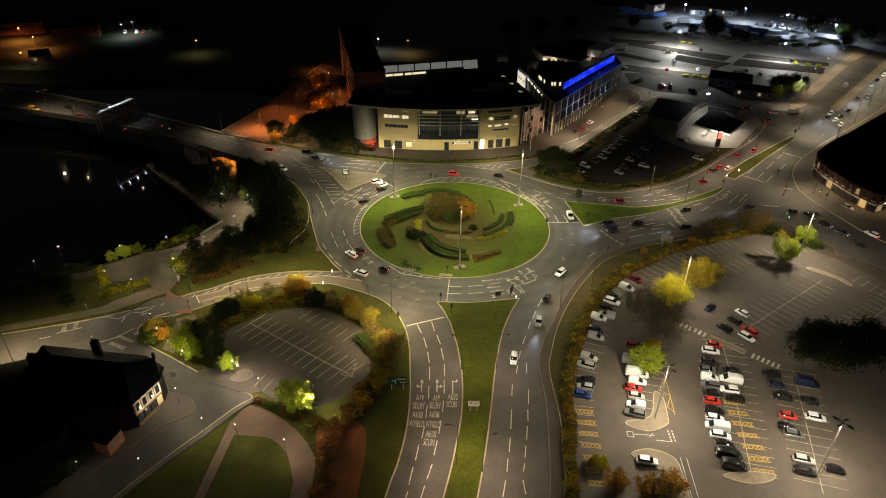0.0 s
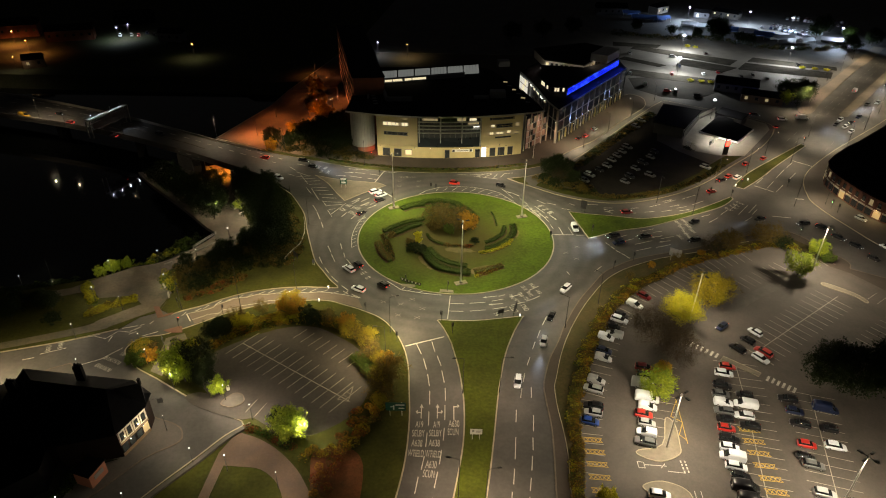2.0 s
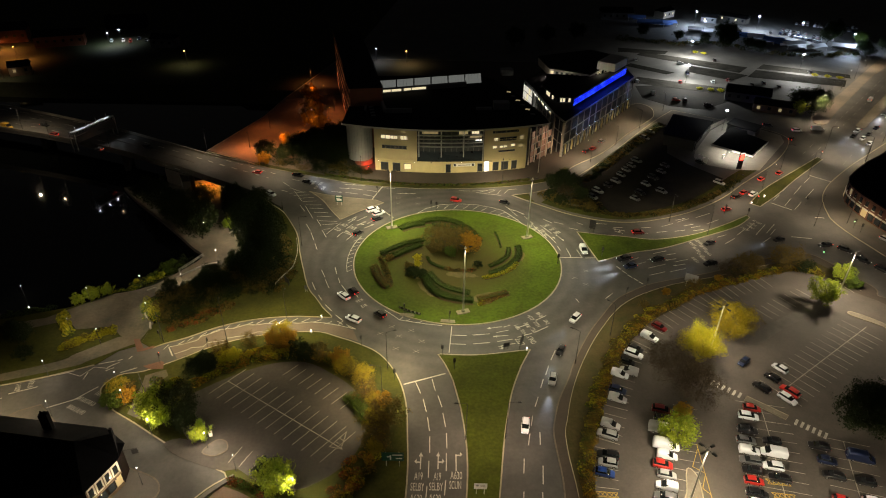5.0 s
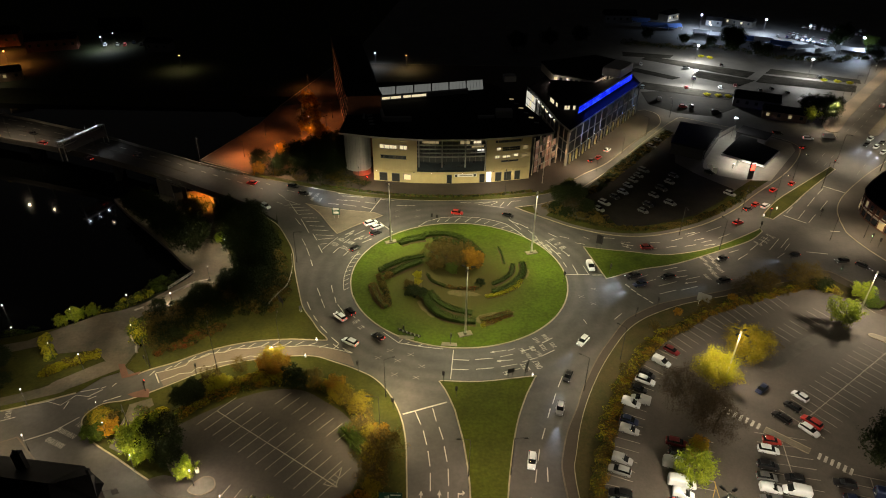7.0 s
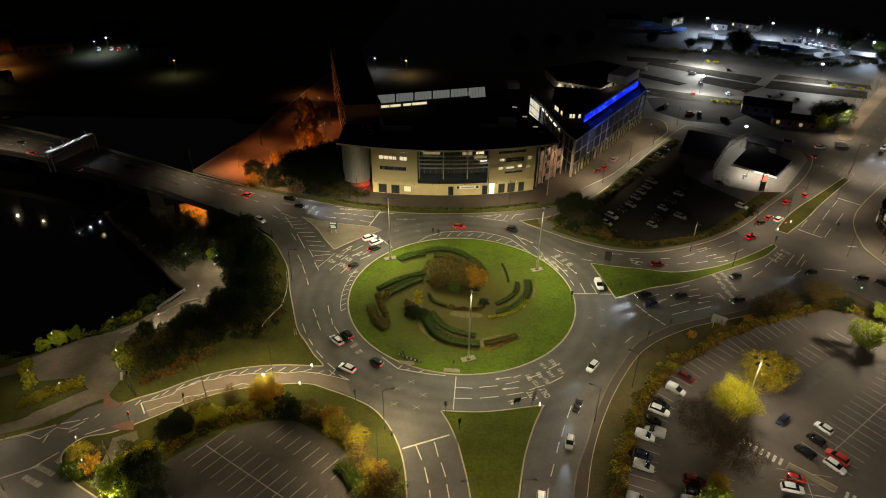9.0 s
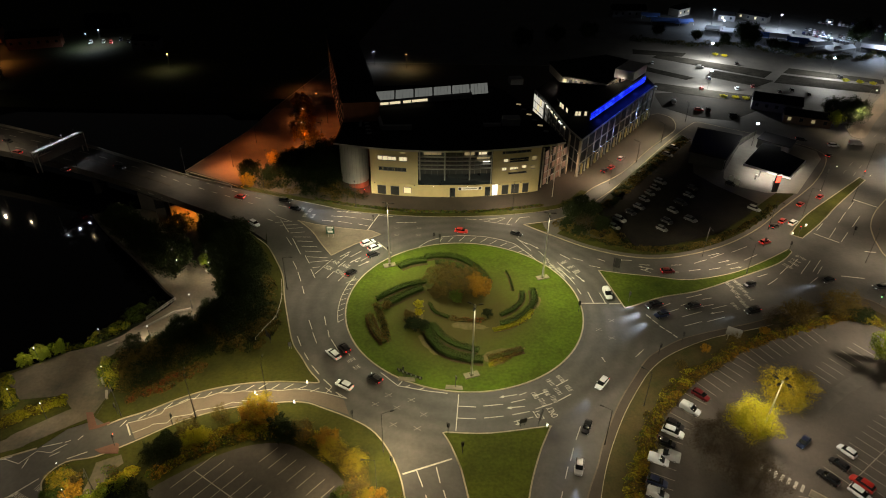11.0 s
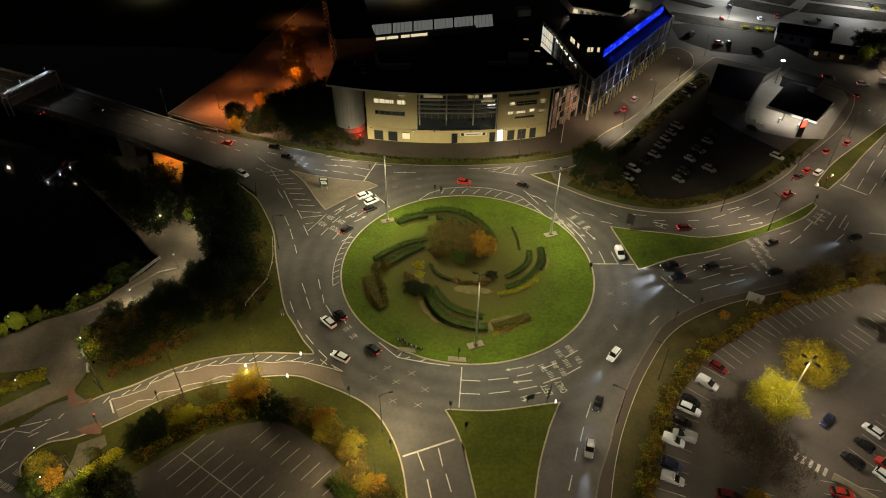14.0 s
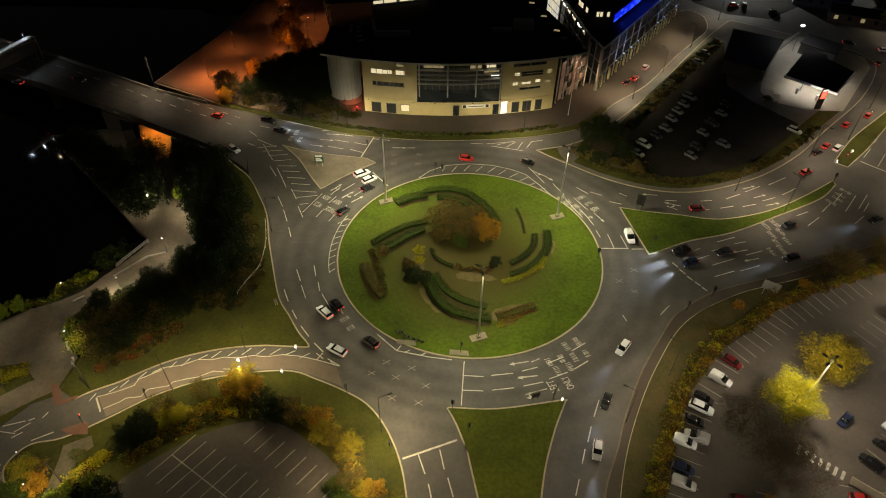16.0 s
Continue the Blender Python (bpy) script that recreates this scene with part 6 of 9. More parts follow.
for px, py in ((-46.5, 276), (-53, 300), (-61, 332)):
    m = thing("wall_uplight", "sodium floodlight washing a brick wall", "light", px, py, 0.16 if py < 320 else -0.05)
    part("housing", Shape().box((0, 0, 0), (0.4, 0.3, 0.3)), DARK_STEEL, m)
    part("lens", Shape().box((0, 0, 0.3), (0.3, 0.2, 0.02)), LENS_WARM, m)
    lamp_light(px, py, 0.8, 7500 if py < 290 else 6000, (1.0, 0.4, 0.16), 120, (0.72, 0.1, 0.7))

LIT_STAIR = glow("lit_stair_glass", (0.95, 0.9, 0.75), 0.7)
# ---- glass wing with blue eaves ----
glass_wing = thing("glass_wing", "glass college wing with pale columns and blue-lit eaves", "building")
A, B, C, D, E2, K, L = (44.6, 251.6), (84.6, 309.0), (83.5, 331.0), (60, 345), (34.2, 301.5), (41.9, 260.3), (37.1, 290.2)
part("wall", Shape().prism([(A[0] + 1.0, A[1] + 3.6), (B[0] - 2.4, B[1] + 0.8), C, D, (E2[0] + 1.2, E2[1]), (L[0] + 1.2, L[1]), (K[0] + 1.2, K[1] + 1)], 0, 13.4), WING_WALL, glass_wing, "blue-grey glazed wall behind columns")
part("roof", Shape().prism([A, B, (C[0] + 0.5, C[1]), D, E2, L, K], 13.45, 14.0, True, True), ROOF, glass_wing, "dark flat roof")
for a, b, n in ((A, B, 12), (K, A, 2), (L, K, 6), (E2, L, 4)):
    for i in range(n + 1):
        x, y = a[0] + (b[0] - a[0]) * i / n, a[1] + (b[1] - a[1]) * i / n
        part("column", Shape().tube((x, y, 0), (x, y, 13.4), 0.28 if i == 0 else 0.2), SILVER, glass_wing, "pale round column")
    for z in (4.4, 8.8):
        part("transom", Shape().ribbon([(a[0], a[1] + 0.6), (b[0], b[1] + 0.6)], 0.1, -0.1, z, drop=0.25), SILVER, glass_wing)
    part("eaves_trim", Shape().ribbon([a, b], 0.15, -0.15, 14.15, drop=0.6), SILVER, glass_wing, "pale eaves trim")
# lit stair front on the inner side
for i in range(5):
    for k in range(4):
        u0, u1 = 0.05 + 0.18 * i, 0.2 + 0.18 * i
        p, q = [(L[0] + (E2[0] - L[0]) * u - 0.45, L[1] + (E2[1] - L[1]) * u) for u in (u0, u1)]
        part("lit_pane", Shape().prism([p, q, (q[0] + 0.1, q[1]), (p[0] + 0.1, p[1])], 1.2 + 3.0 * k, 3.8 + 3.0 * k), (LIT_DIM if k == 0 else LIT_STAIR) if (i + k) % 4 else LIT_WINDOW, glass_wing)
for u, m in ((0.1, LIT_WHITE), (0.28, LIT_WINDOW), (0.46, LIT_WINDOW), (0.62, LIT_WHITE), (0.8, LIT_DIM)):
    p, q = [(L[0] + (K[0] - L[0]) * v - 0.45, L[1] + (K[1] - L[1]) * v) for v in (u, u + 0.08)]
    part("lit_pane", Shape().prism([p, q, (q[0] + 0.1, q[1]), (p[0] + 0.1, p[1])], 12.4, 13.1), m, glass_wing)
for i in range(9):
    u = 0.04 + 0.1 * i
    x, y = L[0] + (K[0] - L[0]) * u - 0.35, L[1] + (K[1] - L[1]) * u
    part("eave_light", Shape().box((x, y, 12.9), (0.5, 0.25, 0.25), 100), LIT_WHITE, glass_wing, "small white light under the eaves")
part("corner_column", Shape().tube((44.2, 251.6, 0), (44.2, 251.6, 13.6), 0.42, 0.42, 12), RENDER_WHITE, glass_wing, "thick white corner column")
# blue light strip and lamps at the columns
screen = part("parapet_screen", Shape().ribbon([(50.2, 268.4), (81.2, 312.4)], 0.35, 0.05, 17.3, drop=3.2), GREY_PANEL, glass_wing, "louvred parapet screen under blue light")
rng_led = random.Random(3)
for k in range(34):
    for z in (14.7, 15.6, 16.5):
        u = (k + 0.5) / 34
        part("light_cell", Shape().box((50.35 + 31 * u, 268.2 + 44 * u, z), (1.15, 0.12, 0.5), 54.8), rng_led.choice((LED_BLUE, LED_DEEP, LED_DEEP)), screen)
for k in range(12):
    u = (k + 0.5) / 12
    post = part("pier", Shape().box((A[0] + (B[0] - A[0]) * u, A[1] + (B[1] - A[1]) * u, 0), (0.55, 0.55, 4.1), 55), CREAM_LOW, glass_wing, "buff pier of the ground storey")
for k in range(7):
    u = (k + 0.5) / 7
    x, y = A[0] + (B[0] - A[0]) * u + 0.5, A[1] + (B[1] - A[1]) * u - 0.35
    m = thing("wall_light", "small warm bulkhead light on a glazed front", "light", x, y, 4.15)
    part("housing", Shape().box((0, 0, 0), (0.36, 0.36, 0.18), 55), DARK_STEEL, m)
    part("lens", Shape().box((0, 0, -0.03), (0.26, 0.26, 0.02), 55), LENS, m)
    lamp_light(x + 0.9, y - 0.65, 4.0, 260, (1.0, 0.78, 0.36), 170)
for i in range(9):
    u = (i + 0.5) / 9
    lamp_light(51.6 + 31 * u, 267.2 + 44 * u, 15.3, 620, (0.03, 0.07, 1.0), 160, (0.6, -0.42, -0.6))
for i in (2, 3, 4, 5, 8, 9, 11):
    x, y = A[0] + (B[0] - A[0]) * i / 12, A[1] + (B[1] - A[1]) * i / 12
    m = thing("column_uplight", "blue-white spotlight on a column", "light", x + 0.35, y - 0.3, 5.2)
    part("housing", Shape().box((0, 0, 0), (0.3, 0.3, 0.3)), DARK_STEEL, m)
    part("lens", Shape().tube((0, 0, 0.31), (0, 0, 0.36), 0.14), STREAK, m, "glaring lens")
    lamp_light(x + 0.5, y - 0.4, 5.7, 15000, (0.16, 0.3, 1.0), 34, (-0.1, 0.08, 1), 0.05)
# upper storey set back
part("upper_storey", Shape().prism([(43, 326), (46, 308.5), (62.6, 300), (82, 327), (70, 338)], 14, 17.6), RENDER_WHITE, glass_wing, "set-back pale upper storey")
part("upper_roof", Shape().prism([(42.6, 326.4), (45.6, 307.8), (62.6, 299.2), (82.8, 327), (70, 338.8)], 17.65, 18.1, True, True), ROOF, glass_wing)
for i in range(8):
    u = (i + 0.5) / 8
    x, y = 46 + 16.6 * u, 308.5 - 8.5 * u
    part("window", Shape().box((x, y - 0.05, 15.2), (1.3, 0.3, 1.4), -27), LIT_WINDOW if i in (0,) else GLASS, glass_wing)
part("penthouse", Shape().prism([(40.9, 285.0), (44.0, 272.8), (50.4, 272.9), (80.6, 313.0), (62, 300), (44, 303)], 14.02, 16.4), GREY_PANEL, glass_wing, "set-back glazed storey")
part("penthouse_roof", Shape().prism([(40.3, 285.4), (43.6, 272.2), (50.6, 272.3), (80.9, 312.6), (62, 300.4), (44, 303.4)], 16.42, 16.75, True, True), ROOF, glass_wing)
for p, q, n, lit in (((40.8, 284.4), (43.9, 273.4), 6, (1, 2, 4)), ((44.4, 272.75), (50.0, 272.85), 5, (1, 2, 4))):
    p, q = Vector(p), Vector(q)
    a = math.degrees(math.atan2(q.y - p.y, q.x - p.x))
    for i in range(n):
        c = p.lerp(q, (i + 0.5) / n)
        part("penthouse_window", Shape().box((c.x, c.y, 14.5), ((q - p).length / n * 0.72, 0.2, 1.5), a), LIT_WINDOW if i in lit else GLASS, glass_wing)
part("plant_block", Shape().prism([(66.5, 306.5), (73.5, 302.5), (81.5, 314), (75, 319)], 18.1, 21.6), SILVER, glass_wing, "pale metal rooftop plant block")
for i in range(9):
    u = (i + 0.5) / 9
    part("window", Shape().box((62.8 + 19 * u + 0.1, 300.2 + 26.6 * u - 0.1, 15.0), (1.5, 0.3, 1.5), 54), LIT_DIM if i == 2 else GLASS, glass_wing)
# roof lamps added so the set-back storeys show against the dark
for x, y, z in ((49.0, 303.6, 14.1), (56.0, 300.0, 14.1), (67.4, 304.0, 16.8), (44.0, 306.0, 14.1), (73.0, 311.5, 18.2)):
    m = thing("roof_light", "tiny fill lamp added on a flat roof", "light", x, y, z)
    part("housing", Shape().box((0, 0, 0), (0.3, 0.3, 0.5)), DARK_STEEL, m)
    part("lens", Shape().box((0, 0, 0.51), (0.2, 0.2, 0.06)), LIT_WHITE, m)
    globe_light(x - 0.3, y - 1.2, z + 1.0, 260, (1.0, 0.84, 0.66))
# low lit entrance between the wings
entrance = thing("entrance_hall", "glazed entrance hall glowing warm between college wings", "building")
part("wall", Shape().prism([(31.0, 244.0), (37.6, 254.5), (34.0, 273), (32.6, 262)], 0, 12.5), FACADE_GLASS, entrance)
for i in range(5):
    u = i / 4
    part("column", Shape().tube((30.8 + 10.2 * u, 243.2 + 11 * u, 0), (30.8 + 10.2 * u, 243.2 + 11 * u, 14.5), 0.24), RENDER_WHITE, entrance)
for i in range(6):
    for k in range(5):
        p, q = [(31.4 + 9.0 * u, 244.0 + 10.2 * u) for u in (i / 6 + 0.015, (i + 1) / 6 - 0.015)]
        part("glazed_pane", Shape().prism([p, q, (q[0] + 0.1, q[1] - 0.08), (p[0] + 0.1, p[1] - 0.08)], 0.5 + 2.5 * k, 2.8 + 2.5 * k), (WARM_GLASS, WARM_GLASS_LOW, WARM_GLASS_LOW, FACADE_GLASS)[(i * 3 + k * k) % 4], entrance)
for k in range(4):
    part("transom", Shape().ribbon([(31.6, 243.7), (40.6, 253.9)], 0.06, -0.06, 2.95 + 2.5 * k, drop=0.14), SILVER, entrance)
# fill lamp with housing, added to warm the hall and forecourt
m = thing("wall_light", "added warm fill lamp on a corner column", "light", 43.75, 251.2, 9.2)
part("housing", Shape().box((0, 0, 0), (0.4, 0.4, 0.2), 45), DARK_STEEL, m)
part("lens", Shape().box((0, 0, -0.03), (0.3, 0.3, 0.02), 45), LENS, m)
lamp_light(43.3, 250.7, 9.0, 3200, (1.0, 0.62, 0.36), 160, (-0.6, -0.35, -0.7))
flag = thing("flagpole", "white flagpole before an entrance", "flagpole", 33.9, 244.6 - 8, 0.12)
part("pole", Shape().tube((0, 0, 0), (0, 0, 11), 0.12, 0.07), STEEL, flag)
part("base", Shape().tube((0, 0, 0), (0, 0, 0.2), 0.3, 0.3), CONCRETE, flag)

# ---- corner pub ----
pub = thing("corner_pub", "old corner pub with dark steep roofs and lit gable", "pub")
P1, P2 = [(-64.0, 105.2), (-59.8, 102.0), (-59.3, 98.8), (-61.9, 92.0), (-72, 89), (-86, 90), (-88, 108)], 7.0
# walls, roofs and chimneys carry the unlit darkness as their colour
part("wall", Shape().prism(P1, 0.1, P2), UNLIT_BRICK, pub, "brick walls coloured near black as unlit")
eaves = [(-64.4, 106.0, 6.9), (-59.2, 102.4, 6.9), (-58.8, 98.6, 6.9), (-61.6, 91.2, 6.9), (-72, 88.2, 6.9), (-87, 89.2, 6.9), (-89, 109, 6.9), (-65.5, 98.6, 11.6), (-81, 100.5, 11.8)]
part("roof", Shape().add(eaves, [(0, 1, 7), (1, 2, 7), (2, 3, 7), (3, 4, 7), (4, 5, 8, 7), (5, 6, 8), (6, 0, 7, 8), (6, 5, 4, 3, 2, 1, 0)]), UNLIT_SLATE, pub, "steep slate roof coloured near black as unlit")
gable = part("gable", Shape().add([(-61.6, 104.0, 6.9), (-58.9, 99.2, 6.9), (-60.2, 101.4, 10.6), (-68, 101.5, 6.9), (-65, 95.5, 6.9), (-66.5, 98.6, 11.0)], [(0, 1, 2), (3, 5, 4), (0, 2, 5, 3), (1, 4, 5, 2)]), UNLIT_SLATE, pub)
part("finial", Shape().box((-60.3, 101.4, 10.2), (0.5, 0.5, 1.6)), UNLIT_SLATE, gable)
for x, y in ((-73.2, 103.6), (-84.0, 99.0)):
    ch = part("chimney", Shape().box((x, y, 8.4), (1.5, 1.1, 4.6), 10), UNLIT_SLATE, pub, "chimney stack coloured near black as unlit")
    for k in (-0.35, 0.35):
        part("chimney_pot", Shape().tube((x + k, y, 13.0), (x + k, y, 13.6), 0.18, 0.14), UNLIT_SLATE, ch)
fa, fd, fn = Vector((-61.9, 92.0)), Vector((2.6, 6.8)).normalized(), Vector((0.934, -0.357))


def front_box(u, z, w, h, depth, mat, name, host, out=0.0):
    p = fa + fd * u + fn * out
    return part(name, Shape().box((p.x, p.y, z), (w, depth, h), 69), mat, host)


front_box(3.64, 3.2, 7.2, 0.35, 0.3, TIMBER, "signboard", pub, 0.1)
front_box(3.64, 3.6, 7.2, 3.3, 0.12, RENDER_WHITE, "rendered_front", pub, 0.03)
front_box(3.64, 0.1, 7.2, 0.8, 0.16, TIMBER, "stall_riser", pub, 0.05)
for k in range(4):
    w = front_box(0.95 + 1.8 * k, 4.1, 0.95, 1.8, 0.2, GLASS, "window", pub, 0.06)
    front_box(0.95 + 1.8 * k, 3.95, 1.25, 0.12, 0.3, TIMBER, "sill", w, 0.08)
    front_box(0.95 + 1.8 * k, 1.0, 1.35, 1.9, 0.2, LIT_DIM if k == 3 else GLASS, "shop_window", pub, 0.06)
    front_box(1.85 + 1.8 * k if k < 3 else 0.12, 3.6, 0.16, 3.3, 0.18, TIMBER, "timber_stud", pub, 0.05)
hang = part("hanging_sign", Shape().box((-57.6, 102.0, 4.6), (1.1, 0.1, 1.2), 20), DARK_STEEL, pub)
part("bracket", Shape().tube((-60.0, 101.2, 5.9), (-57.2, 102.2, 5.9), 0.04), DARK_STEEL, hang)
yard_edge = [(-62.6, 91.4), (-66.8, 89.6), (-68.6, 84.8), (-69.6, 80.6), (-72.6, 76.6), (-95, 50)]
# earth sheet over the paler footway darkens ground no lamp reaches
overlay("pub_yard", yard_edge + [(-330, 50), (-330, 62), (-150, 86), (-101, 104.5), (-90, 112), (-88.4, 108.6), (-86.5, 89.5)], EARTH, "dark earth yard behind a pub, standing for unlit ground", "yard", 0.17)
# rear wing coloured black to stand for the unlit mass behind
part("rear_wing", Shape().prism([(-74, 90.2), (-72.6, 84), (-92, 66), (-118, 78), (-108, 99), (-88.2, 107)], 0.1, 5.6), UNLIT_SLATE, pub, "low rear wing coloured black as unlit")
shed = thing("brick_outbuilding", "low red brick outbuilding with a notice panel", "building")
part("wall", Shape().prism([(-66.6, 88.8), (-63.4, 88.4), (-64.5, 84.5), (-68.0, 85.6)], 0.1, 3.4), BRICK, shed)
part("roof", Shape().prism([(-66.8, 89.0), (-63.1, 88.6), (-64.3, 84.1), (-68.4, 85.4)], 3.42, 3.62, True, True), UNLIT_SLATE, shed)
part("notice_panel", Shape().box((-63.88, 86.5, 1.5), (2.2, 0.14, 1.0), 74), GREY_PANEL, shed)
for u in (2.2, 5.6):
    p = fa + fd * u + fn * 0.3
    m = thing("pub_lamp", "small warm lamp on a pub front", "light", p.x, p.y, 3.3, 69)
    part("bracket", Shape().box((0, 0.12, 0), (0.1, 0.5, 0.08)), DARK_STEEL, m)
    part("housing", Shape().box((0, -0.15, 0.0), (0.25, 0.2, 0.2)), DARK_STEEL, m)
    part("lens", Shape().box((0, -0.15, -0.04), (0.2, 0.16, 0.03)), LENS, m)
    lamp_light(p.x + fn.x * 0.9, p.y + fn.y * 0.9, 3.2, 190, (1.0, 0.84, 0.5), 170, (-fn.x, -fn.y, -0.1))

# ---- filling station ----
fuel = thing("fuel_canopy", "filling station canopy with a dark top and lit underside", "canopy", 0, 0, 0.16)
can = [(102.1, 252.6), (116.4, 271.2), (125.1, 255.8), (113.6, 242.5)]
part("canopy_top", Shape().prism(can[:2] + [(121.3, 267.0), (120.2, 264.4)] + can[2:], 4.9, 5.5, True, True), ROOF, fuel, "flat dark canopy roof")
part("fascia", Shape().prism([(101.9, 252.5), (113.6, 242.2), (113.8, 242.5), (102.2, 252.8)], 4.85, 5.55).prism([(113.6, 242.2), (125.3, 255.8), (125.1, 256.0), (113.4, 242.5)], 4.85, 5.55), SIGN_WHITE, fuel, "white fascia band")
for i in range(3):
    for k in (0.3, 0.7):
        u = (i + 0.5) / 3
        x = can[0][0] + (can[1][0] - can[0][0]) * u + (can[3][0] - can[0][0]) * k
        y = can[0][1] + (can[1][1] - can[0][1]) * u + (can[3][1] - can[0][1]) * k
        part("downlight", Shape().box((x, y, 4.82), (1.0, 1.0, 0.06), 45), LENS, fuel)
        lamp_light(x, y, 4.75, 2000, (1.0, 0.9, 0.74), 146, blend=0.5)
        if i != 1:
            part("column", Shape().box((x + 1.2, y + 0.6, 0), (0.4, 0.4, 4.9), 48), SILVER, fuel)
        pump = thing("fuel_pump", "white fuel pump under a canopy", "fuel pump", x - 0.6, y - 0.8, 0.16, 48, "fuel pumps")
        part("cabinet", Shape().box((0, 0, 0), (1.0, 0.6, 1.7)), SIGN_WHITE, pump)
        part("display", Shape().box((0, -0.32, 1.1), (0.7, 0.05, 0.4)), BLACK, pump)
part("lit_fascia", Shape().prism([(107.8, 246.9), (113.7, 241.95), (113.8, 242.1), (107.9, 247.1)], 4.95, 5.45), LIT_WHITE, fuel, "glowing white fascia sign")
totem = thing("price_totem", "dark price totem with a glowing red panel", "sign", 110.0, 242.6, 0.16, 12)
part("body", Shape().box((0, 0, 0), (1.9, 0.5, 6.6)), BLACK, totem)
part("price_panel", Shape().box((0, -0.27, 3.6), (1.6, 0.05, 2.1)), SIGNAL_RED, totem, "red illuminated panel")
part("header_panel", Shape().box((0, -0.27, 6.0), (1.7, 0.05, 0.5)), LIT_WHITE, totem)
for x, y in ((97.6, 249.4), (98.6, 246.6)):
    b = thing("banner_board", "upright white banner board on the forecourt edge", "sign", x, y, 0.16, -30)
    part("panel", Shape().box((0, 0, 0.2), (1.6, 0.12, 2.2)), SIGN_WHITE, b)
    part("foot", Shape().box((0, 0, 0), (1.8, 0.5, 0.2)), DARK_STEEL, b)
shop = thing("station_shop", "low dark-roofed shop beside a filling station", "shop")
part("wall", Shape().prism([(87.6, 264.6), (97.6, 286.0), (111.0, 278.6), (97.8, 258.2)], 0.1, 4.6), DARK_STEEL, shop, "dark cladding")
part("roof", Shape().prism([(86.8, 264.4), (97.4, 287.0), (112.0, 278.9), (98.0, 257.4)], 4.62, 5.1, True, True), ROOF, shop, "flat dark roof")
part("shop_front", Shape().prism([(98.2, 258.7), (110.6, 277.9), (110.9, 277.7), (98.5, 258.5)], 0.6, 3.2), GLASS, shop, "unlit shop window")
kiosk = thing("car_wash", "small dark car wash building", "building")
part("wall", Shape().prism([(118.5, 279.5), (124.0, 286.0), (132.0, 278.0), (127.0, 271.5)], 0.1, 3.6), GREY_PANEL, kiosk)
part("roof", Shape().prism([(118.0, 279.5), (124.0, 286.6), (132.6, 278.0), (127.0, 270.9)], 3.62, 3.9, True, True), ROOF, kiosk)
fence = thing("timber_fence", "pale timber fence behind a filling station", "fence")
part("panel", Shape().ribbon([(112.2, 281.4), (117.6, 286.8), (123.4, 292.0)], 0.06, -0.06, 1.9, drop=1.8), CONCRETE, fence)
for x, y, a in along([(112.2, 281.4), (117.6, 286.8), (123.4, 292.0)], 4.0):
    part("post", Shape().box((x, y, 0.1), (0.16, 0.16, 1.95)), CONCRETE, fence)

# ---- curved brick terrace ----
terrace = thing("brick_terrace", "curved two-storey brick terrace with shopfronts and dark roof", "building")
tl = curve([(138.6, 222.0), (136.4, 216.5), (136.2, 210.0), (137.2, 203.5), (138.6, 197.0), (140.8, 191.2), (142.6, 188.6)], 4)
te = curve([(142.6, 188.6), (146.0, 189.6), (152.0, 193.6), (168.0, 203.0)], 3)
back = [(215, 232), (212, 284), (189.6, 266.6), (159.1, 240.5), (151.2, 234.5), (144.0, 228.0)]
part("wall", Shape().prism(tl + te[1:] + back, 0.1, 7.0), TERRACE_BRICK, terrace, "dark red brick walls")
part("roof", Shape().prism([(x - 0.5, y - 0.2) for x, y in tl] + [(x, y - 0.6) for x, y in te[1:]] + back, 7.05, 7.5, True, True), UNLIT_SLATE, terrace, "dark roof")
part("roof_ridge", Shape().prism([(146, 216), (148, 200), (166, 209), (190, 228), (188, 252), (168, 242), (152, 226)], 7.5, 9.4), UNLIT_SLATE, terrace)
for line_, start in ((tl, 1.2), (te, 2.0)):
    for i, (x, y, a) in enumerate(along(line_, 3.0, start)):
        w = part("window", Shape().box((x, y, 4.2), (1.2, 0.24, 1.7), a), LIT_DIM if i % 7 == 2 else GLASS, terrace)
        part("sill", Shape().box((x, y, 4.0), (1.5, 0.4, 0.14), a), RENDER_WHITE, w)
        s = part("shopfront", Shape().box((x, y, 0.6), (2.3, 0.22, 2.1), a), LIT_DIM if i % 5 == 0 else GLASS, terrace)
        part("fascia", Shape().box((x, y, 2.8), (2.7, 0.34, 0.5), a), RENDER_WHITE, s)
        part("pier", Shape().box((x + 1.45 * math.cos(radians(a)), y + 1.45 * math.sin(radians(a)), 0.1), (0.3, 0.3, 6.9), a), TERRACE_BRICK, terrace)
for x, y in ((136.7, 205), (140.1, 191.7), (147.5, 190.3)):
    m = thing("shop_lamp", "warm lamp over a shopfront", "light", x, y, 3.6)
    part("housing", Shape().box((0, 0, 0), (0.4, 0.3, 0.2)), DARK_STEEL, m)
    part("lens", Shape().box((0, 0, -0.04), (0.3, 0.2, 0.03)), LENS_WARM, m)
    lamp_light(x - 0.8, y - 0.6, 3.5, 450, (1.0, 0.66, 0.28), 170)
rl = thing("roof_lamp", "yellow lamp lighting a small roof patch", "light", 168, 224, 9.4)
part("housing", Shape().box((0, 0, 0.8), (0.4, 0.4, 0.3)), DARK_STEEL, rl)
part("stem", Shape().tube((0, 0, 0), (0, 0, 0.8), 0.05), DARK_STEEL, rl)
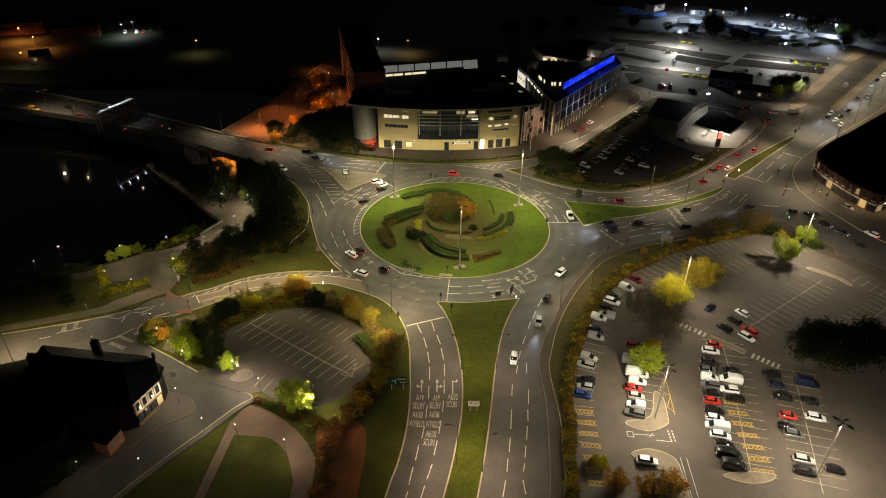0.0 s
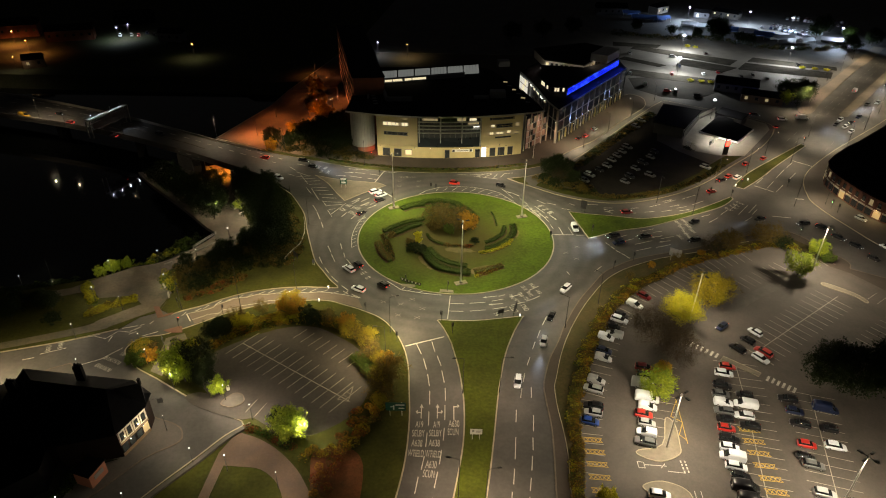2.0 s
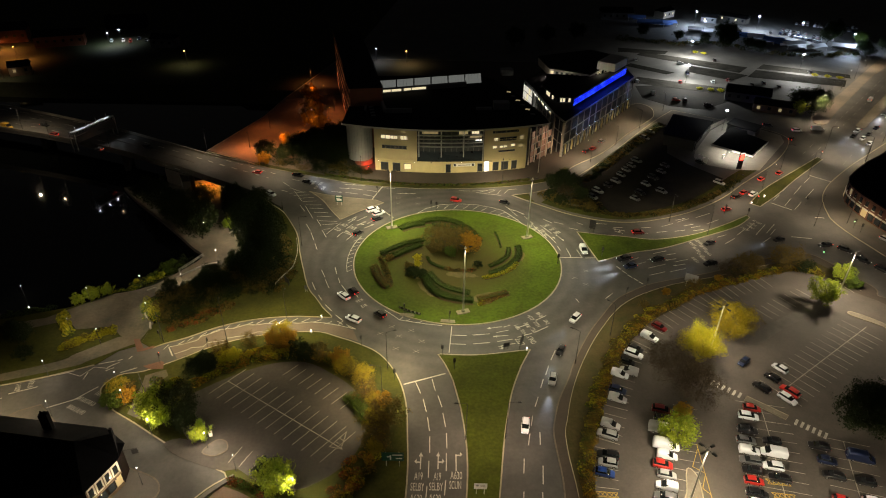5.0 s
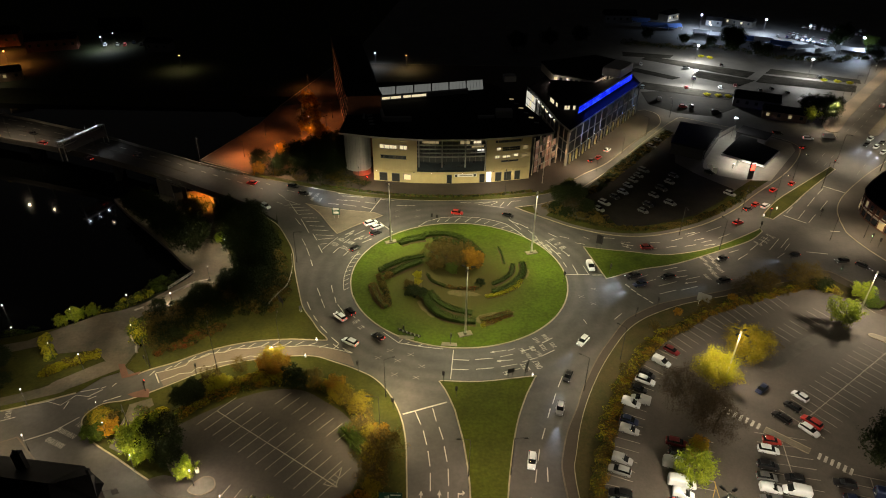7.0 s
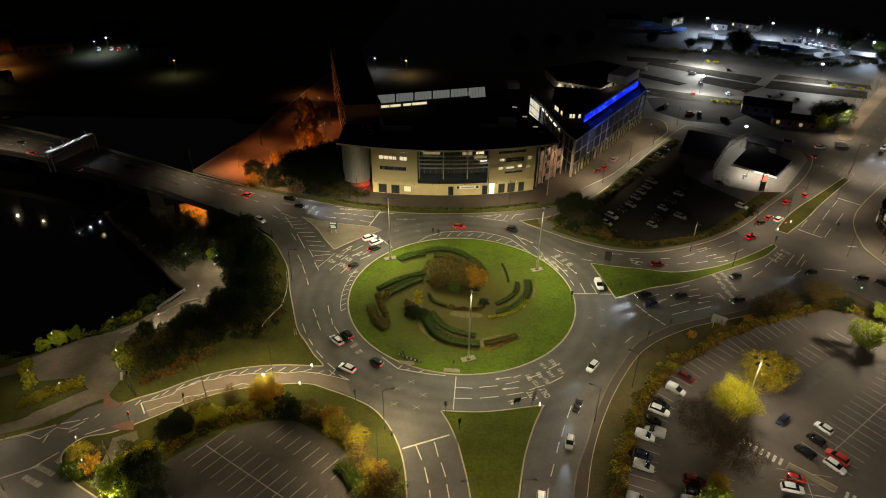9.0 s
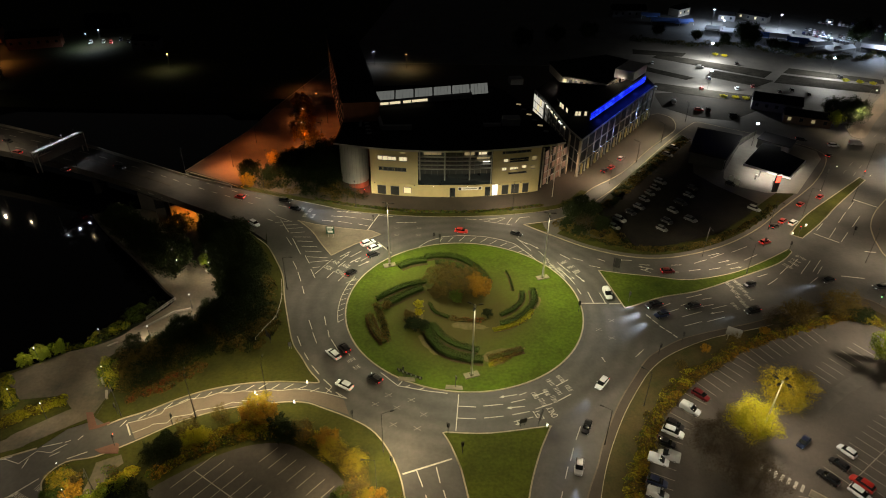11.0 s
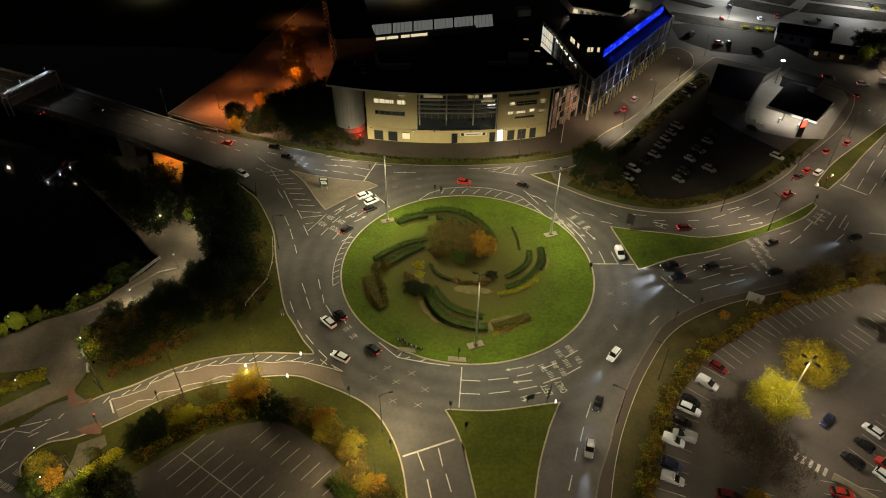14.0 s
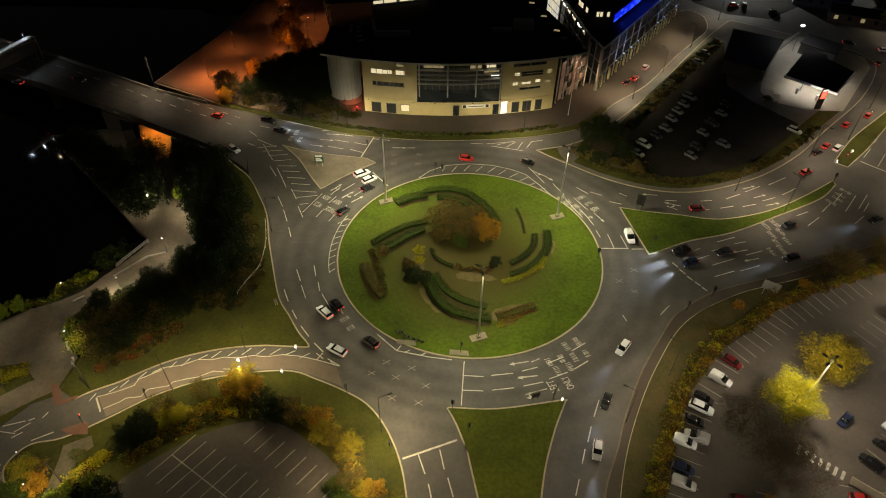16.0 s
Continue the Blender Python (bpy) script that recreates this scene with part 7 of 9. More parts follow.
lamp_light(168, 224, 10.1, 200, (1.0, 0.85, 0.25), 150)

# ---- sign gantry on the bridge ----
gantry = thing("sign_gantry", "steel truss sign gantry spanning the bridge road", "gantry")
g0, g1 = Vector((-138.2, 242.4, 3.0)), Vector((-131.4, 260.4, 3.0))
for p in (g0, g1):
    part("leg", Shape().box((p.x - 0.6, p.y, 3.0), (0.3, 0.3, 7.2)).box((p.x + 0.9, p.y + 0.3, 3.0), (0.3, 0.3, 7.2)), STEEL, gantry, "pale steel leg")
for off, z in ((-0.9, 10.2), (0.9, 10.2), (-0.9, 8.7), (0.9, 8.7)):
    part("chord", Shape().tube((g0.x + off, g0.y, z), (g1.x + off, g1.y, z), 0.14, 0.14, 6), STEEL, gantry)
for i in range(14):
    u, v = i / 14, (i + 1) / 14
    p, q = g0.lerp(g1, u), g0.lerp(g1, v)
    part("brace", Shape().tube((p.x + 0.9, p.y, 8.7), (q.x + 0.9, q.y, 10.2), 0.07, 0.07, 5).tube((p.x - 0.9, p.y, 10.2), (q.x + 0.9, q.y, 10.2), 0.07, 0.07, 5), STEEL, gantry)
part("walkway", Shape().prism([(g0.x - 1.0, g0.y), (g0.x + 1.0, g0.y), (g1.x + 1.0, g1.y), (g1.x - 1.0, g1.y)], 10.3, 10.4), ROOF_PLANT, gantry, "grating walkway")
part("sign_back", Shape().prism([(g0.x + 1.1, g0.y + 1), (g0.x + 1.2, g0.y + 1), (g1.x + 1.2, g1.y - 1), (g1.x + 1.1, g1.y - 1)], 6.0, 9.6), GREY_PANEL, gantry, "grey back of sign panels")
# hooded lamps added along the truss to brighten its top
for u in (0.12, 0.38, 0.62, 0.88):
    p = g0.lerp(g1, u)
    post = part("lamp_post", Shape().tube((p.x, p.y, 10.4), (p.x, p.y, 12.0), 0.05), STEEL, gantry)
    part("hood", Shape().box((p.x, p.y, 12.0), (0.6, 0.36, 0.12), 70, 0.8), DARK_STEEL, post)
    part("lens", Shape().box((p.x, p.y, 11.975), (0.4, 0.2, 0.02), 70), LENS_COOL if u < 0.8 else LENS, post, "added fill lamp over the gantry")
    lamp_light(p.x, p.y, 11.95, 700, (0.85, 0.93, 1.0), 150)

# ---- far things ----
def far_building(x, y, w, d, h, turn, wall, roofm, label, lit=None):
    m = thing("house" if h < 9 else "warehouse", label, "building", x, y, -0.4, turn)
    part("wall", Shape().box((0, 0, 0), (w, d, h)), wall, m)
    part("roof", Shape().add([(-w / 2 - .3, -d / 2 - .3, h), (w / 2 + .3, -d / 2 - .3, h), (w / 2 + .3, d / 2 + .3, h), (-w / 2 - .3, d / 2 + .3, h), (-w / 2, 0, h + d * 0.3), (w / 2, 0, h + d * 0.3)], [(0, 1, 5, 4), (2, 3, 4, 5), (1, 2, 5), (3, 0, 4), (3, 2, 1, 0)]), roofm, m)
    for i in range(max(2, int(w / 4))):
        u = -w / 2 + (i + 0.5) * w / max(2, int(w / 4))
        part("window", Shape().box((u, -d / 2 - 0.02, h * 0.45), (1.3, 0.12, 1.4)), lit if lit and i % 2 == 0 else GLASS, m)


for row in ((-268, 406, 38, 12, 7, 20, BRICK, UNLIT_SLATE, "long brick house under orange light", None), (-226, 402, 26, 10, 6, 20, BRICK, UNLIT_SLATE, "far unlit brick house with slate roof", None), (-206, 446, 24, 10, 5, 12, UNLIT_SLATE, UNLIT_SLATE, "low far depot shed with dim front", None),
            (-218, 346, 10, 8, 4.5, 30, TIMBER, UNLIT_SLATE, "small timber shed with a lit front wall", LIT_DIM), (-165, 402, 14, 8, 5, -5, GREY_PANEL, UNLIT_SLATE, "far dark single-storey depot building", None),
            (144, 322, 20, 9, 4.5, -22, GREY_PANEL, ROOF, "low dark flat-roofed shop unit", None), (150, 306, 18, 7, 4.0, -22, TIMBER, ROOF, "low timber-fronted shop unit", LIT_DIM), (180.7, 484.0, 10, 6, 4.0, -22, GREY_PANEL, UNLIT_SLATE, "pale portable cabin with lit windows", LIT_WINDOW),
            (199.0, 486.0, 19, 7, 4.0, -42, STAINED, UNLIT_SLATE, "long grey low building with lit windows", LIT_WINDOW), (153.7, 497.8, 13, 8, 5, 40, RENDER_WHITE, UNLIT_SLATE, "pale low building with lit windows", LIT_WINDOW), (118, 492, 22, 10, 5, 0, GREY_PANEL, UNLIT_SLATE, "far dark steel storage shed", None)):
    far_building(*row)
for x, y, w, d, t, m, lab in ((162.7, 454.0, 11, 7, -15, WHITE_SHEET, "white market marquee"),
                              (168.9, 449.0, 10, 7, -15, WHITE_SHEET, "white market marquee"),
                              (194.8, 437.5, 11, 6, -20, WHITE_SHEET, "white market marquee"),
                              (187.1, 440.6, 8, 5, -20, BLUE_SHEET, "blue tarpaulin market stall"),
                              (202.2, 429.4, 12, 6, -25, BLUE_SHEET, "blue tarpaulin market stall"),
                              (204.6, 423.2, 9, 6, -25, BLUE_SHEET, "blue tarpaulin market stall"),
                              (211.1, 421.2, 14, 7, 15, WHITE_SHEET, "pale tarpaulin market stall"),
                              (222.2, 414.8, 10, 6, 20, WHITE_SHEET, "pale tarpaulin market stall"),
                              (137.3, 472.2, 18, 7, -8, BLUE_SHEET, "blue tarpaulin market stall"),
                              (148.9, 470.0, 10, 6, 10, BLUE_SHEET, "blue tarpaulin market stall"),
                              (131.0, 485.6, 12, 6, -5, BLUE_SHEET, "blue tarpaulin market stall"),
                              (239.5, 415.8, 14, 8, -30, GREY_PANEL, "grey tarpaulin market stall")):
    st = thing("market_stall", lab + " with a ridged roof", "stall", x, y, 0, t, "market stalls")
    part("cover", Shape().add([(-w / 2, -d / 2, 2.4), (w / 2, -d / 2, 2.4), (w / 2, d / 2, 2.4), (-w / 2, d / 2, 2.4), (-w / 2, 0, 3.8), (w / 2, 0, 3.8)], [(0, 1, 5, 4), (2, 3, 4, 5), (1, 2, 5), (3, 0, 4)]), m, st)
    for u in (-1, 1):
        for v in (-1, 1):
            part("post", Shape().tube((u * w * 0.48, v * d * 0.48, 0), (u * w * 0.48, v * d * 0.48, 2.4), 0.06, 0.06, 5), STEEL, st)
    part("side_sheet", Shape().box((0, d / 2 - 0.1, 0.1), (w * 0.96, 0.08, 2.3)), m, st)
for x, y, w, c in ((-233, 368.8, 24000, SODIUM), (-252, 388, 26000, SODIUM), (-196.8, 400.4, 6000, COOL), (-194, 409.2, 6000, COOL), (-222, 337, 1600, WARM), (-140, 366, 2200, (1.0, 0.85, 0.45)), (-38.8, 376, 2400, COOL), (-22, 372, 2600, (1.0, 0.75, 0.3))):
    m = thing("yard_lamp", "small yard lamp on a pole", "street lamp", x, y, -0.4, 0, "yard lamps")
    part("pole", Shape().tube((0, 0, 0), (0, 0, 7.5), 0.08, 0.06), DARK_STEEL, m)
    part("lantern", Shape().box((0, -0.2, 7.4), (0.5, 0.35, 0.2)), LENS_COOL if c == COOL else LENS_WARM, m, "glowing lantern")
    lamp_light(x, y - 0.6, 7.1, w, c, 160)

# ---- vehicles ----
import collections

CAR_COLOURS = {"white": (0.68, 0.72, 0.78), "silver": (0.4, 0.41, 0.42), "grey": (0.13, 0.135, 0.14), "black": (0.012, 0.012, 0.014), "navy": (0.012, 0.02, 0.06), "blue": (0.02, 0.06, 0.28), "red": (0.4, 0.02, 0.015), "maroon": (0.16, 0.012, 0.015), "yellow": (0.6, 0.35, 0.03)}
CAR_PAINT = {}
for key, rgb in CAR_COLOURS.items():
    CAR_PAINT[key] = material(key + "_car_paint", rgb, 0.3, 0.0 if key in ("white", "yellow", "red") else 0.3, vary=0.08, scale=1.5, fine=10)
    CAR_PAINT[key].node_tree.nodes["Principled BSDF"].inputs["Coat Weight"].default_value = 0.6
TYRE = material("tyre_rubber", (0.012, 0.012, 0.012), 0.85, vary=0.2, scale=3, fine=12)
ALLOY = material("alloy_rim", (0.4, 0.4, 0.4), 0.4, 0.7, vary=0.1, scale=3, fine=12)
CAR_GLASS = material("car_glass", (0.012, 0.014, 0.016), 0.06, vary=0.05, scale=2, fine=6, spec=0.8)


def hull(stations):
    """A body lofted over rounded cross sections (x, low z, shoulder z, top z, half width, half width at top)."""
    rings = []
    for x, lo, sh, hi, w, wt in curve(stations, 2):
        ring = [(-w * 0.9, lo), (-w, lo + 0.18), (-w, sh), (-wt, hi), (wt, hi), (w, sh), (w, lo + 0.18), (w * 0.9, lo)]
        cut = []
        for (y0, z0), (y1, z1) in zip(ring, ring[1:] + ring[:1]):
            cut += [(x, y0 * 0.8 + y1 * 0.2, z0 * 0.8 + z1 * 0.2), (x, y0 * 0.2 + y1 * 0.8, z0 * 0.2 + z1 * 0.8)]
        rings.append(cut)
    s = Shape()
    k = len(rings[0])
    s.v = [p for ring in rings for p in ring]
    for i in range(len(rings) - 1):
        a, b = i * k, i * k + k
        s.f += [(a + j, b + j, b + (j + 1) % k, a + (j + 1) % k) for j in range(k)]
    n = len(s.v)
    s.f += [tuple(range(k)), tuple(range(n - 1, n - 1 - k, -1))]
    return s


# length, body stations, glass stations, roof stations
CAR_FORMS = {
    "hatch": (4.0, [(-2.0, 0.35, 0.75, 0.88, 0.76, 0.7), (-1.9, 0.22, 0.8, 0.95, 0.86, 0.78), (-1.0, 0.18, 0.85, 0.95, 0.88, 0.8), (0.7, 0.18, 0.84, 0.94, 0.88, 0.8), (1.5, 0.2, 0.74, 0.84, 0.86, 0.76), (1.95, 0.25, 0.62, 0.7, 0.76, 0.66), (2.02, 0.35, 0.55, 0.6, 0.66, 0.6)],
              [(-1.88, 0.93, 0.94, 0.96, 0.78, 0.76), (-1.5, 0.93, 1.1, 1.4, 0.78, 0.6), (-0.2, 0.93, 1.1, 1.44, 0.78, 0.62), (0.3, 0.93, 1.1, 1.38, 0.78, 0.6), (1.05, 0.9, 0.91, 0.94, 0.74, 0.7)],
              [(-1.5, 1.38, 1.39, 1.43, 0.62, 0.56), (-0.2, 1.42, 1.43, 1.47, 0.64, 0.58), (0.28, 1.37, 1.38, 1.41, 0.62, 0.56)]),
    "estate": (4.6, [(-2.3, 0.38, 0.8, 0.92, 0.78, 0.72), (-2.2, 0.25, 0.86, 1.0, 0.9, 0.8), (-1.0, 0.2, 0.9, 1.0, 0.92, 0.84), (0.8, 0.2, 0.88, 0.99, 0.92, 0.84), (1.7, 0.22, 0.8, 0.9, 0.9, 0.78), (2.2, 0.28, 0.66, 0.74, 0.8, 0.68), (2.3, 0.38, 0.58, 0.64, 0.7, 0.62)],
               [(-2.15, 0.98, 0.99, 1.01, 0.82, 0.78), (-1.8, 0.98, 1.15, 1.5, 0.82, 0.64), (-0.2, 0.98, 1.15, 1.56, 0.82, 0.66), (0.35, 0.98, 1.15, 1.48, 0.82, 0.64), (1.2, 0.95, 0.96, 0.99, 0.78, 0.72)],
               [(-1.8, 1.48, 1.49, 1.54, 0.66, 0.6), (-0.2, 1.54, 1.55, 1.6, 0.68, 0.62), (0.33, 1.47, 1.48, 1.52, 0.66, 0.6)]),
    "van": (4.4, [(-2.2, 0.3, 1.0, 1.1, 0.86, 0.8), (-2.15, 0.22, 1.3, 1.8, 0.9, 0.76), (-0.3, 0.2, 1.3, 1.84, 0.91, 0.78), (0.45, 0.2, 1.1, 1.2, 0.91, 0.84), (1.5, 0.22, 0.86, 0.98, 0.9, 0.8), (2.1, 0.28, 0.7, 0.78, 0.8, 0.68), (2.2, 0.38, 0.6, 0.66, 0.7, 0.62)],
            [(-0.32, 1.12, 1.25, 1.76, 0.88, 0.7), (0.2, 1.1, 1.25, 1.74, 0.87, 0.7), (1.2, 0.96, 0.97, 1.02, 0.8, 0.74)], [(-0.35, 1.78, 1.8, 1.85, 0.76, 0.7), (0.2, 1.72, 1.74, 1.78, 0.72, 0.66)]),
    "bigvan": (5.3, [(-2.65, 0.35, 1.2, 1.4, 0.95, 0.9), (-2.6, 0.28, 1.7, 2.2, 0.99, 0.88), (0.6, 0.26, 1.7, 2.24, 1.0, 0.9), (1.2, 0.26, 1.2, 1.34, 1.0, 0.92), (2.0, 0.28, 1.02, 1.12, 0.98, 0.86), (2.55, 0.34, 0.8, 0.9, 0.88, 0.74), (2.65, 0.42, 0.7, 0.76, 0.78, 0.7)],
               [(0.58, 1.3, 1.5, 2.1, 0.97, 0.8), (1.0, 1.28, 1.5, 2.08, 0.96, 0.8), (1.85, 1.1, 1.11, 1.16, 0.9, 0.82)], [(0.5, 2.15, 2.18, 2.25, 0.88, 0.82), (1.0, 2.06, 2.08, 2.12, 0.82, 0.76)]),
}
CAR_NAMES = {"hatch": ("car", "hatchback"), "estate": ("car", "estate car"), "van": ("van", "small panel van"), "bigvan": ("van", "large panel van")}
WHEEL = Shape().tube((0, -0.1, 0), (0, 0.1, 0), 0.31, 0.31, 14).mesh("tyre", TYRE)
RIM = Shape().tube((0, -0.115, 0), (0, 0.115, 0), 0.19, 0.19, 10).mesh("rim", ALLOY)
CAR_PROTOTYPES = {}


def vehicle(kind, colour, lit, m, group, where):
    m = m @ Matrix.Diagonal((0.94, 0.94, 0.94, 1))
    key = (kind, colour, lit, group, where)
    if key in CAR_PROTOTYPES:
        return copy_thing(CAR_PROTOTYPES[key], m)
    length, body, glass, top = CAR_FORMS[kind]
    name, word = CAR_NAMES[kind]
    ob = tagged(new(name), f"{colour} {word} {where}", name, group)
    ob.empty_display_size = 0.3
    part("body", hull(body), CAR_PAINT[colour], ob, smooth=True)
    part("glasshouse", hull(glass), CAR_GLASS, ob, "dark tinted glass", True)
    part("roof_panel", hull(top), CAR_PAINT[colour], ob, smooth=True)
    h, w = length / 2, body[2][4]
    for x in (-h * 0.62, h * 0.62):
        for y in (-w + 0.08, w - 0.08):
            tyre = part("wheel", WHEEL, TYRE, ob)
            tyre.location = (x, y, 0.31)
            part("rim", RIM, ALLOY, tyre)
    for y in (-1, 1):
        part("headlight", Shape().box((h - 0.12, y * w * 0.66, body[-1][2] - 0.02), (0.2, 0.26, 0.13)), HEAD if lit == "lit" else HEAD_OFF, ob)
        part("tail_light", Shape().box((-h + 0.04, y * w * 0.76, body[0][2] - 0.05), (0.12, 0.22, 0.22)), TAIL if lit == "lit" else TAIL_OFF, ob)
        part("mirror", Shape().box((length * 0.13, y * (w + 0.07), body[3][2] + 0.06), (0.18, 0.16, 0.14)), CAR_PAINT[colour], ob)
    part("number_plate", Shape().box((-h - 0.01, 0, 0.5), (0.03, 0.5, 0.11)), SIGN_WHITE, ob)
    ob.matrix_basis = m
    CAR_PROTOTYPES[key] = ob
    return ob


PARKED, DRIVING = collections.defaultdict(list), []

# where cars stand: x, y, kind, colour
PARKED["left"] += [(53.7, 146.9, "hatch", "maroon"), (50.2, 142.8, "van", "white"), (45.7, 138.5, "hatch", "black"), (44.8, 136.6, "estate", "white"), (42.7, 133.9, "hatch", "black"), (42.2, 130.7, "van", "silver"), (40.0, 129.6, "van", "white"), (38.4, 124.7, "hatch", "navy"), (37.8, 122.0, "van", "silver"), (34.7, 114.5, "van", "silver"), (33.5, 111.9, "estate", "silver"), (32.5, 106.7, "estate", "black"), (32.1, 104.8, "hatch", "silver"), (31.0, 102.4, "hatch", "blue")]
PARKED["row2"] += [(46.6, 118.9, "estate", "maroon"), (45.9, 116.3, "hatch", "black"), (44.9, 113.4, "bigvan", "silver"), (44.7, 109.2, "bigvan", "white"), (44.2, 106.8, "van", "white"), (42.7, 104.6, "hatch", "red"), (42.8, 102.2, "hatch", "silver"), (42.0, 99.6, "van", "white"), (41.2, 97.1, "estate", "grey")]
PARKED["row3"] += [(66.0, 119.8, "hatch", "red"), (64.4, 117.5, "estate", "white"), (62.7, 113.7, "estate", "black"), (61.3, 110.9, "hatch", "grey"), (61.0, 108.3, "van", "white"), (60.2, 105.9, "estate", "grey"), (59.6, 103.6, "hatch", "black"), (59.0, 101.1, "hatch", "red"), (58.5, 98.3, "estate", "black"), (57.8, 96.0, "hatch", "white"), (57.4, 93.7, "bigvan", "white"), (57.4, 91.4, "estate", "white"), (57.4, 89.2, "hatch", "black"), (57.3, 86.5, "bigvan", "black"), (57.4, 83.8, "bigvan", "black")]
PARKED["row3r"] += [(66.5, 110.8, "hatch", "black"), (65.5, 107.8, "bigvan", "white"), (64.0, 104.6, "estate", "white"), (64.2, 101.8, "estate", "black")]
PARKED["row4"] += [(77.6, 132.5, "hatch", "white"), (74.5, 129.4, "hatch", "black"), (70.8, 126.2, "estate", "black"), (76.5, 125.0, "estate", "red"), (75.0, 122.8, "estate", "white")]
PARKED["row5"] += [(75.5, 109.7, "estate", "black"), (75.4, 106.2, "hatch", "navy"), (74.9, 102.6, "estate", "black"), (73.8, 97.1, "hatch", "red"), (72.1, 94.0, "hatch", "black"), (72.7, 92.0, "estate", "grey"), (71.7, 85.5, "estate", "silver"), (70.7, 82.8, "estate", "black"), (82.4, 106.9, "bigvan", "navy"), (80.3, 101.3, "hatch", "black"), (79.4, 96.7, "estate", "white"), (76.8, 83.3, "hatch", "black"), (108.0, 127.5, "estate", "black"), (94.4, 120.7, "hatch", "black")]
PARKED["solo"] += [(40.6, 84.6, "estate", "white")]
# greys and blacks in the ne row also stand for missing light
PARKED["ne"] += [(50.2, 216.9, "hatch", "silver"), (52.9, 221.4, "estate", "silver"), (61.0, 229.6, "hatch", "grey"), (64.0, 234.9, "hatch", "grey"), (69.8, 243.2, "hatch", "grey"), (72.8, 247.6, "estate", "grey"), (81.7, 270.3, "estate", "grey"), (86.0, 277.2, "hatch", "grey"), (64.6, 216.2, "hatch", "grey"), (67.4, 220.7, "hatch", "black"), (71.2, 227.6, "hatch", "grey"), (75.2, 222.1, "estate", "grey"), (79.6, 238.2, "hatch", "grey"), (98.0, 229.6, "estate", "silver"), (75.3, 232.9, "estate", "black"), (57.4, 226.0, "hatch", "black"), (66.9, 239.2, "hatch", "grey"), (82.6, 243.6, "hatch", "black"), (96.7, 246.9, "hatch", "black")]
PARKED["far"] += [(97.4, 346.5, "estate", "white"), (100.7, 328.1, "van", "white"), (109.1, 318.4, "hatch", "red"), (113.1, 318.6, "estate", "black"), (119.4, 346.6, "hatch", "red"), (136.5, 347.4, "hatch", "white"), (127.9, 361.9, "estate", "navy"), (151.3, 387.6, "hatch", "black"), (129.8, 380.4, "hatch", "silver"), (106.7, 386.4, "hatch", "white"), (162.2, 346.7, "estate", "black"), (167.5, 340.9, "hatch", "black"), (196.0, 367.6, "estate", "black"), (145.4, 351.0, "hatch", "maroon"), (122.1, 312.0, "estate", "black"), (155.2, 344.3, "hatch", "black")]
DRIVING += [(-23.8, 205.7, 0.0, "estate", "white", 35, "lit"), (-21.6, 203.2, 0.0, "estate", "white", 38, "lit"), (-21.7, 199.6, 0.0, "hatch", "black", 38, "lit"), (-26.8, 190.6, 0.0, "hatch", "black", 52, "lit"), (52.1, 178.4, 0.0, "estate", "black", 200, "lit"), (53.0, 174.5, 0.0, "hatch", "navy", 200, "lit"), (61.8, 178.3, 0.0, "estate", "black", 198, "lit"), (76.6, 176.6, 0.0, "estate", "black", 200, "lit"), (80.3, 188.0, 0.0, "hatch", "black", 205, "lit"), (-53.2, 230.5, 0.0, "estate", "black", -18, "lit"), (-48.8, 225.2, 0.0, "hatch", "black", -20, "lit"), (3.5, 213.2, 0.0, "hatch", "red", -10, "lit"), (19.9, 212.1, 0.0, "hatch", "black", -28, "lit")]
DRIVING += [(24.5, 127.9, 0.0, "hatch", "silver", -105, "lit"), (17.0, 114.0, 0.0, "estate", "white", -100, "lit"), (27.7, 137.7, 0.0, "hatch", "black", -115, "lit"), (33.2, 150.1, 0.0, "estate", "white", -128, "lit"), (-26.7, 158.1, 0.0, "estate", "white", 135, "lit"), (-24.5, 160.3, 0.0, "hatch", "black", 130, "lit"), (-16.4, 150.6, 0.0, "hatch", "black", 140, "lit"), (-22.9, 148.4, 0.0, "estate", "white", 150, "lit"), (41.1, 182.7, 0.0, "van", "white", -85, "lit"), (60.0, 193.7, 0.0, "hatch", "maroon", 8, "lit"), (93.4, 209.7, 0.0, "hatch", "red", 25, "lit"), (100.2, 219.0, 0.0, "hatch", "black", 30, "lit")]
DRIVING += [(102.5, 190.5, 0.0, "hatch", "black", 200, "lit"), (115.3, 187.8, 0.0, "estate", "black", 190, "lit"), (-59.4, 215.6, 0.0, "estate", "white", -40, "lit"), (-68.5, 232.4, 0.0, "hatch", "red", 165, "lit"), (63.3, 266.4, 0.0, "hatch", "white", 52, "lit"), (58.3, 259.0, 0.0, "hatch", "red", 52, "lit"), (55.2, 256.3, 0.0, "hatch", "black", 52, "lit"), (122.4, 179.5, 0.0, "estate", "black", -55, "lit"), (125.3, 174.7, 0.0, "estate", "black", -58, "lit"), (126.8, 167.7, 0.0, "hatch", "black", -60, "lit"), (134.3, 173.9, 0.0, "estate", "white", 120, "lit"), (136.0, 191.7, 0.0, "hatch", "silver", -60, "lit"), (120.2, 185.4, 0.0, "estate", "black", -50, "lit")]
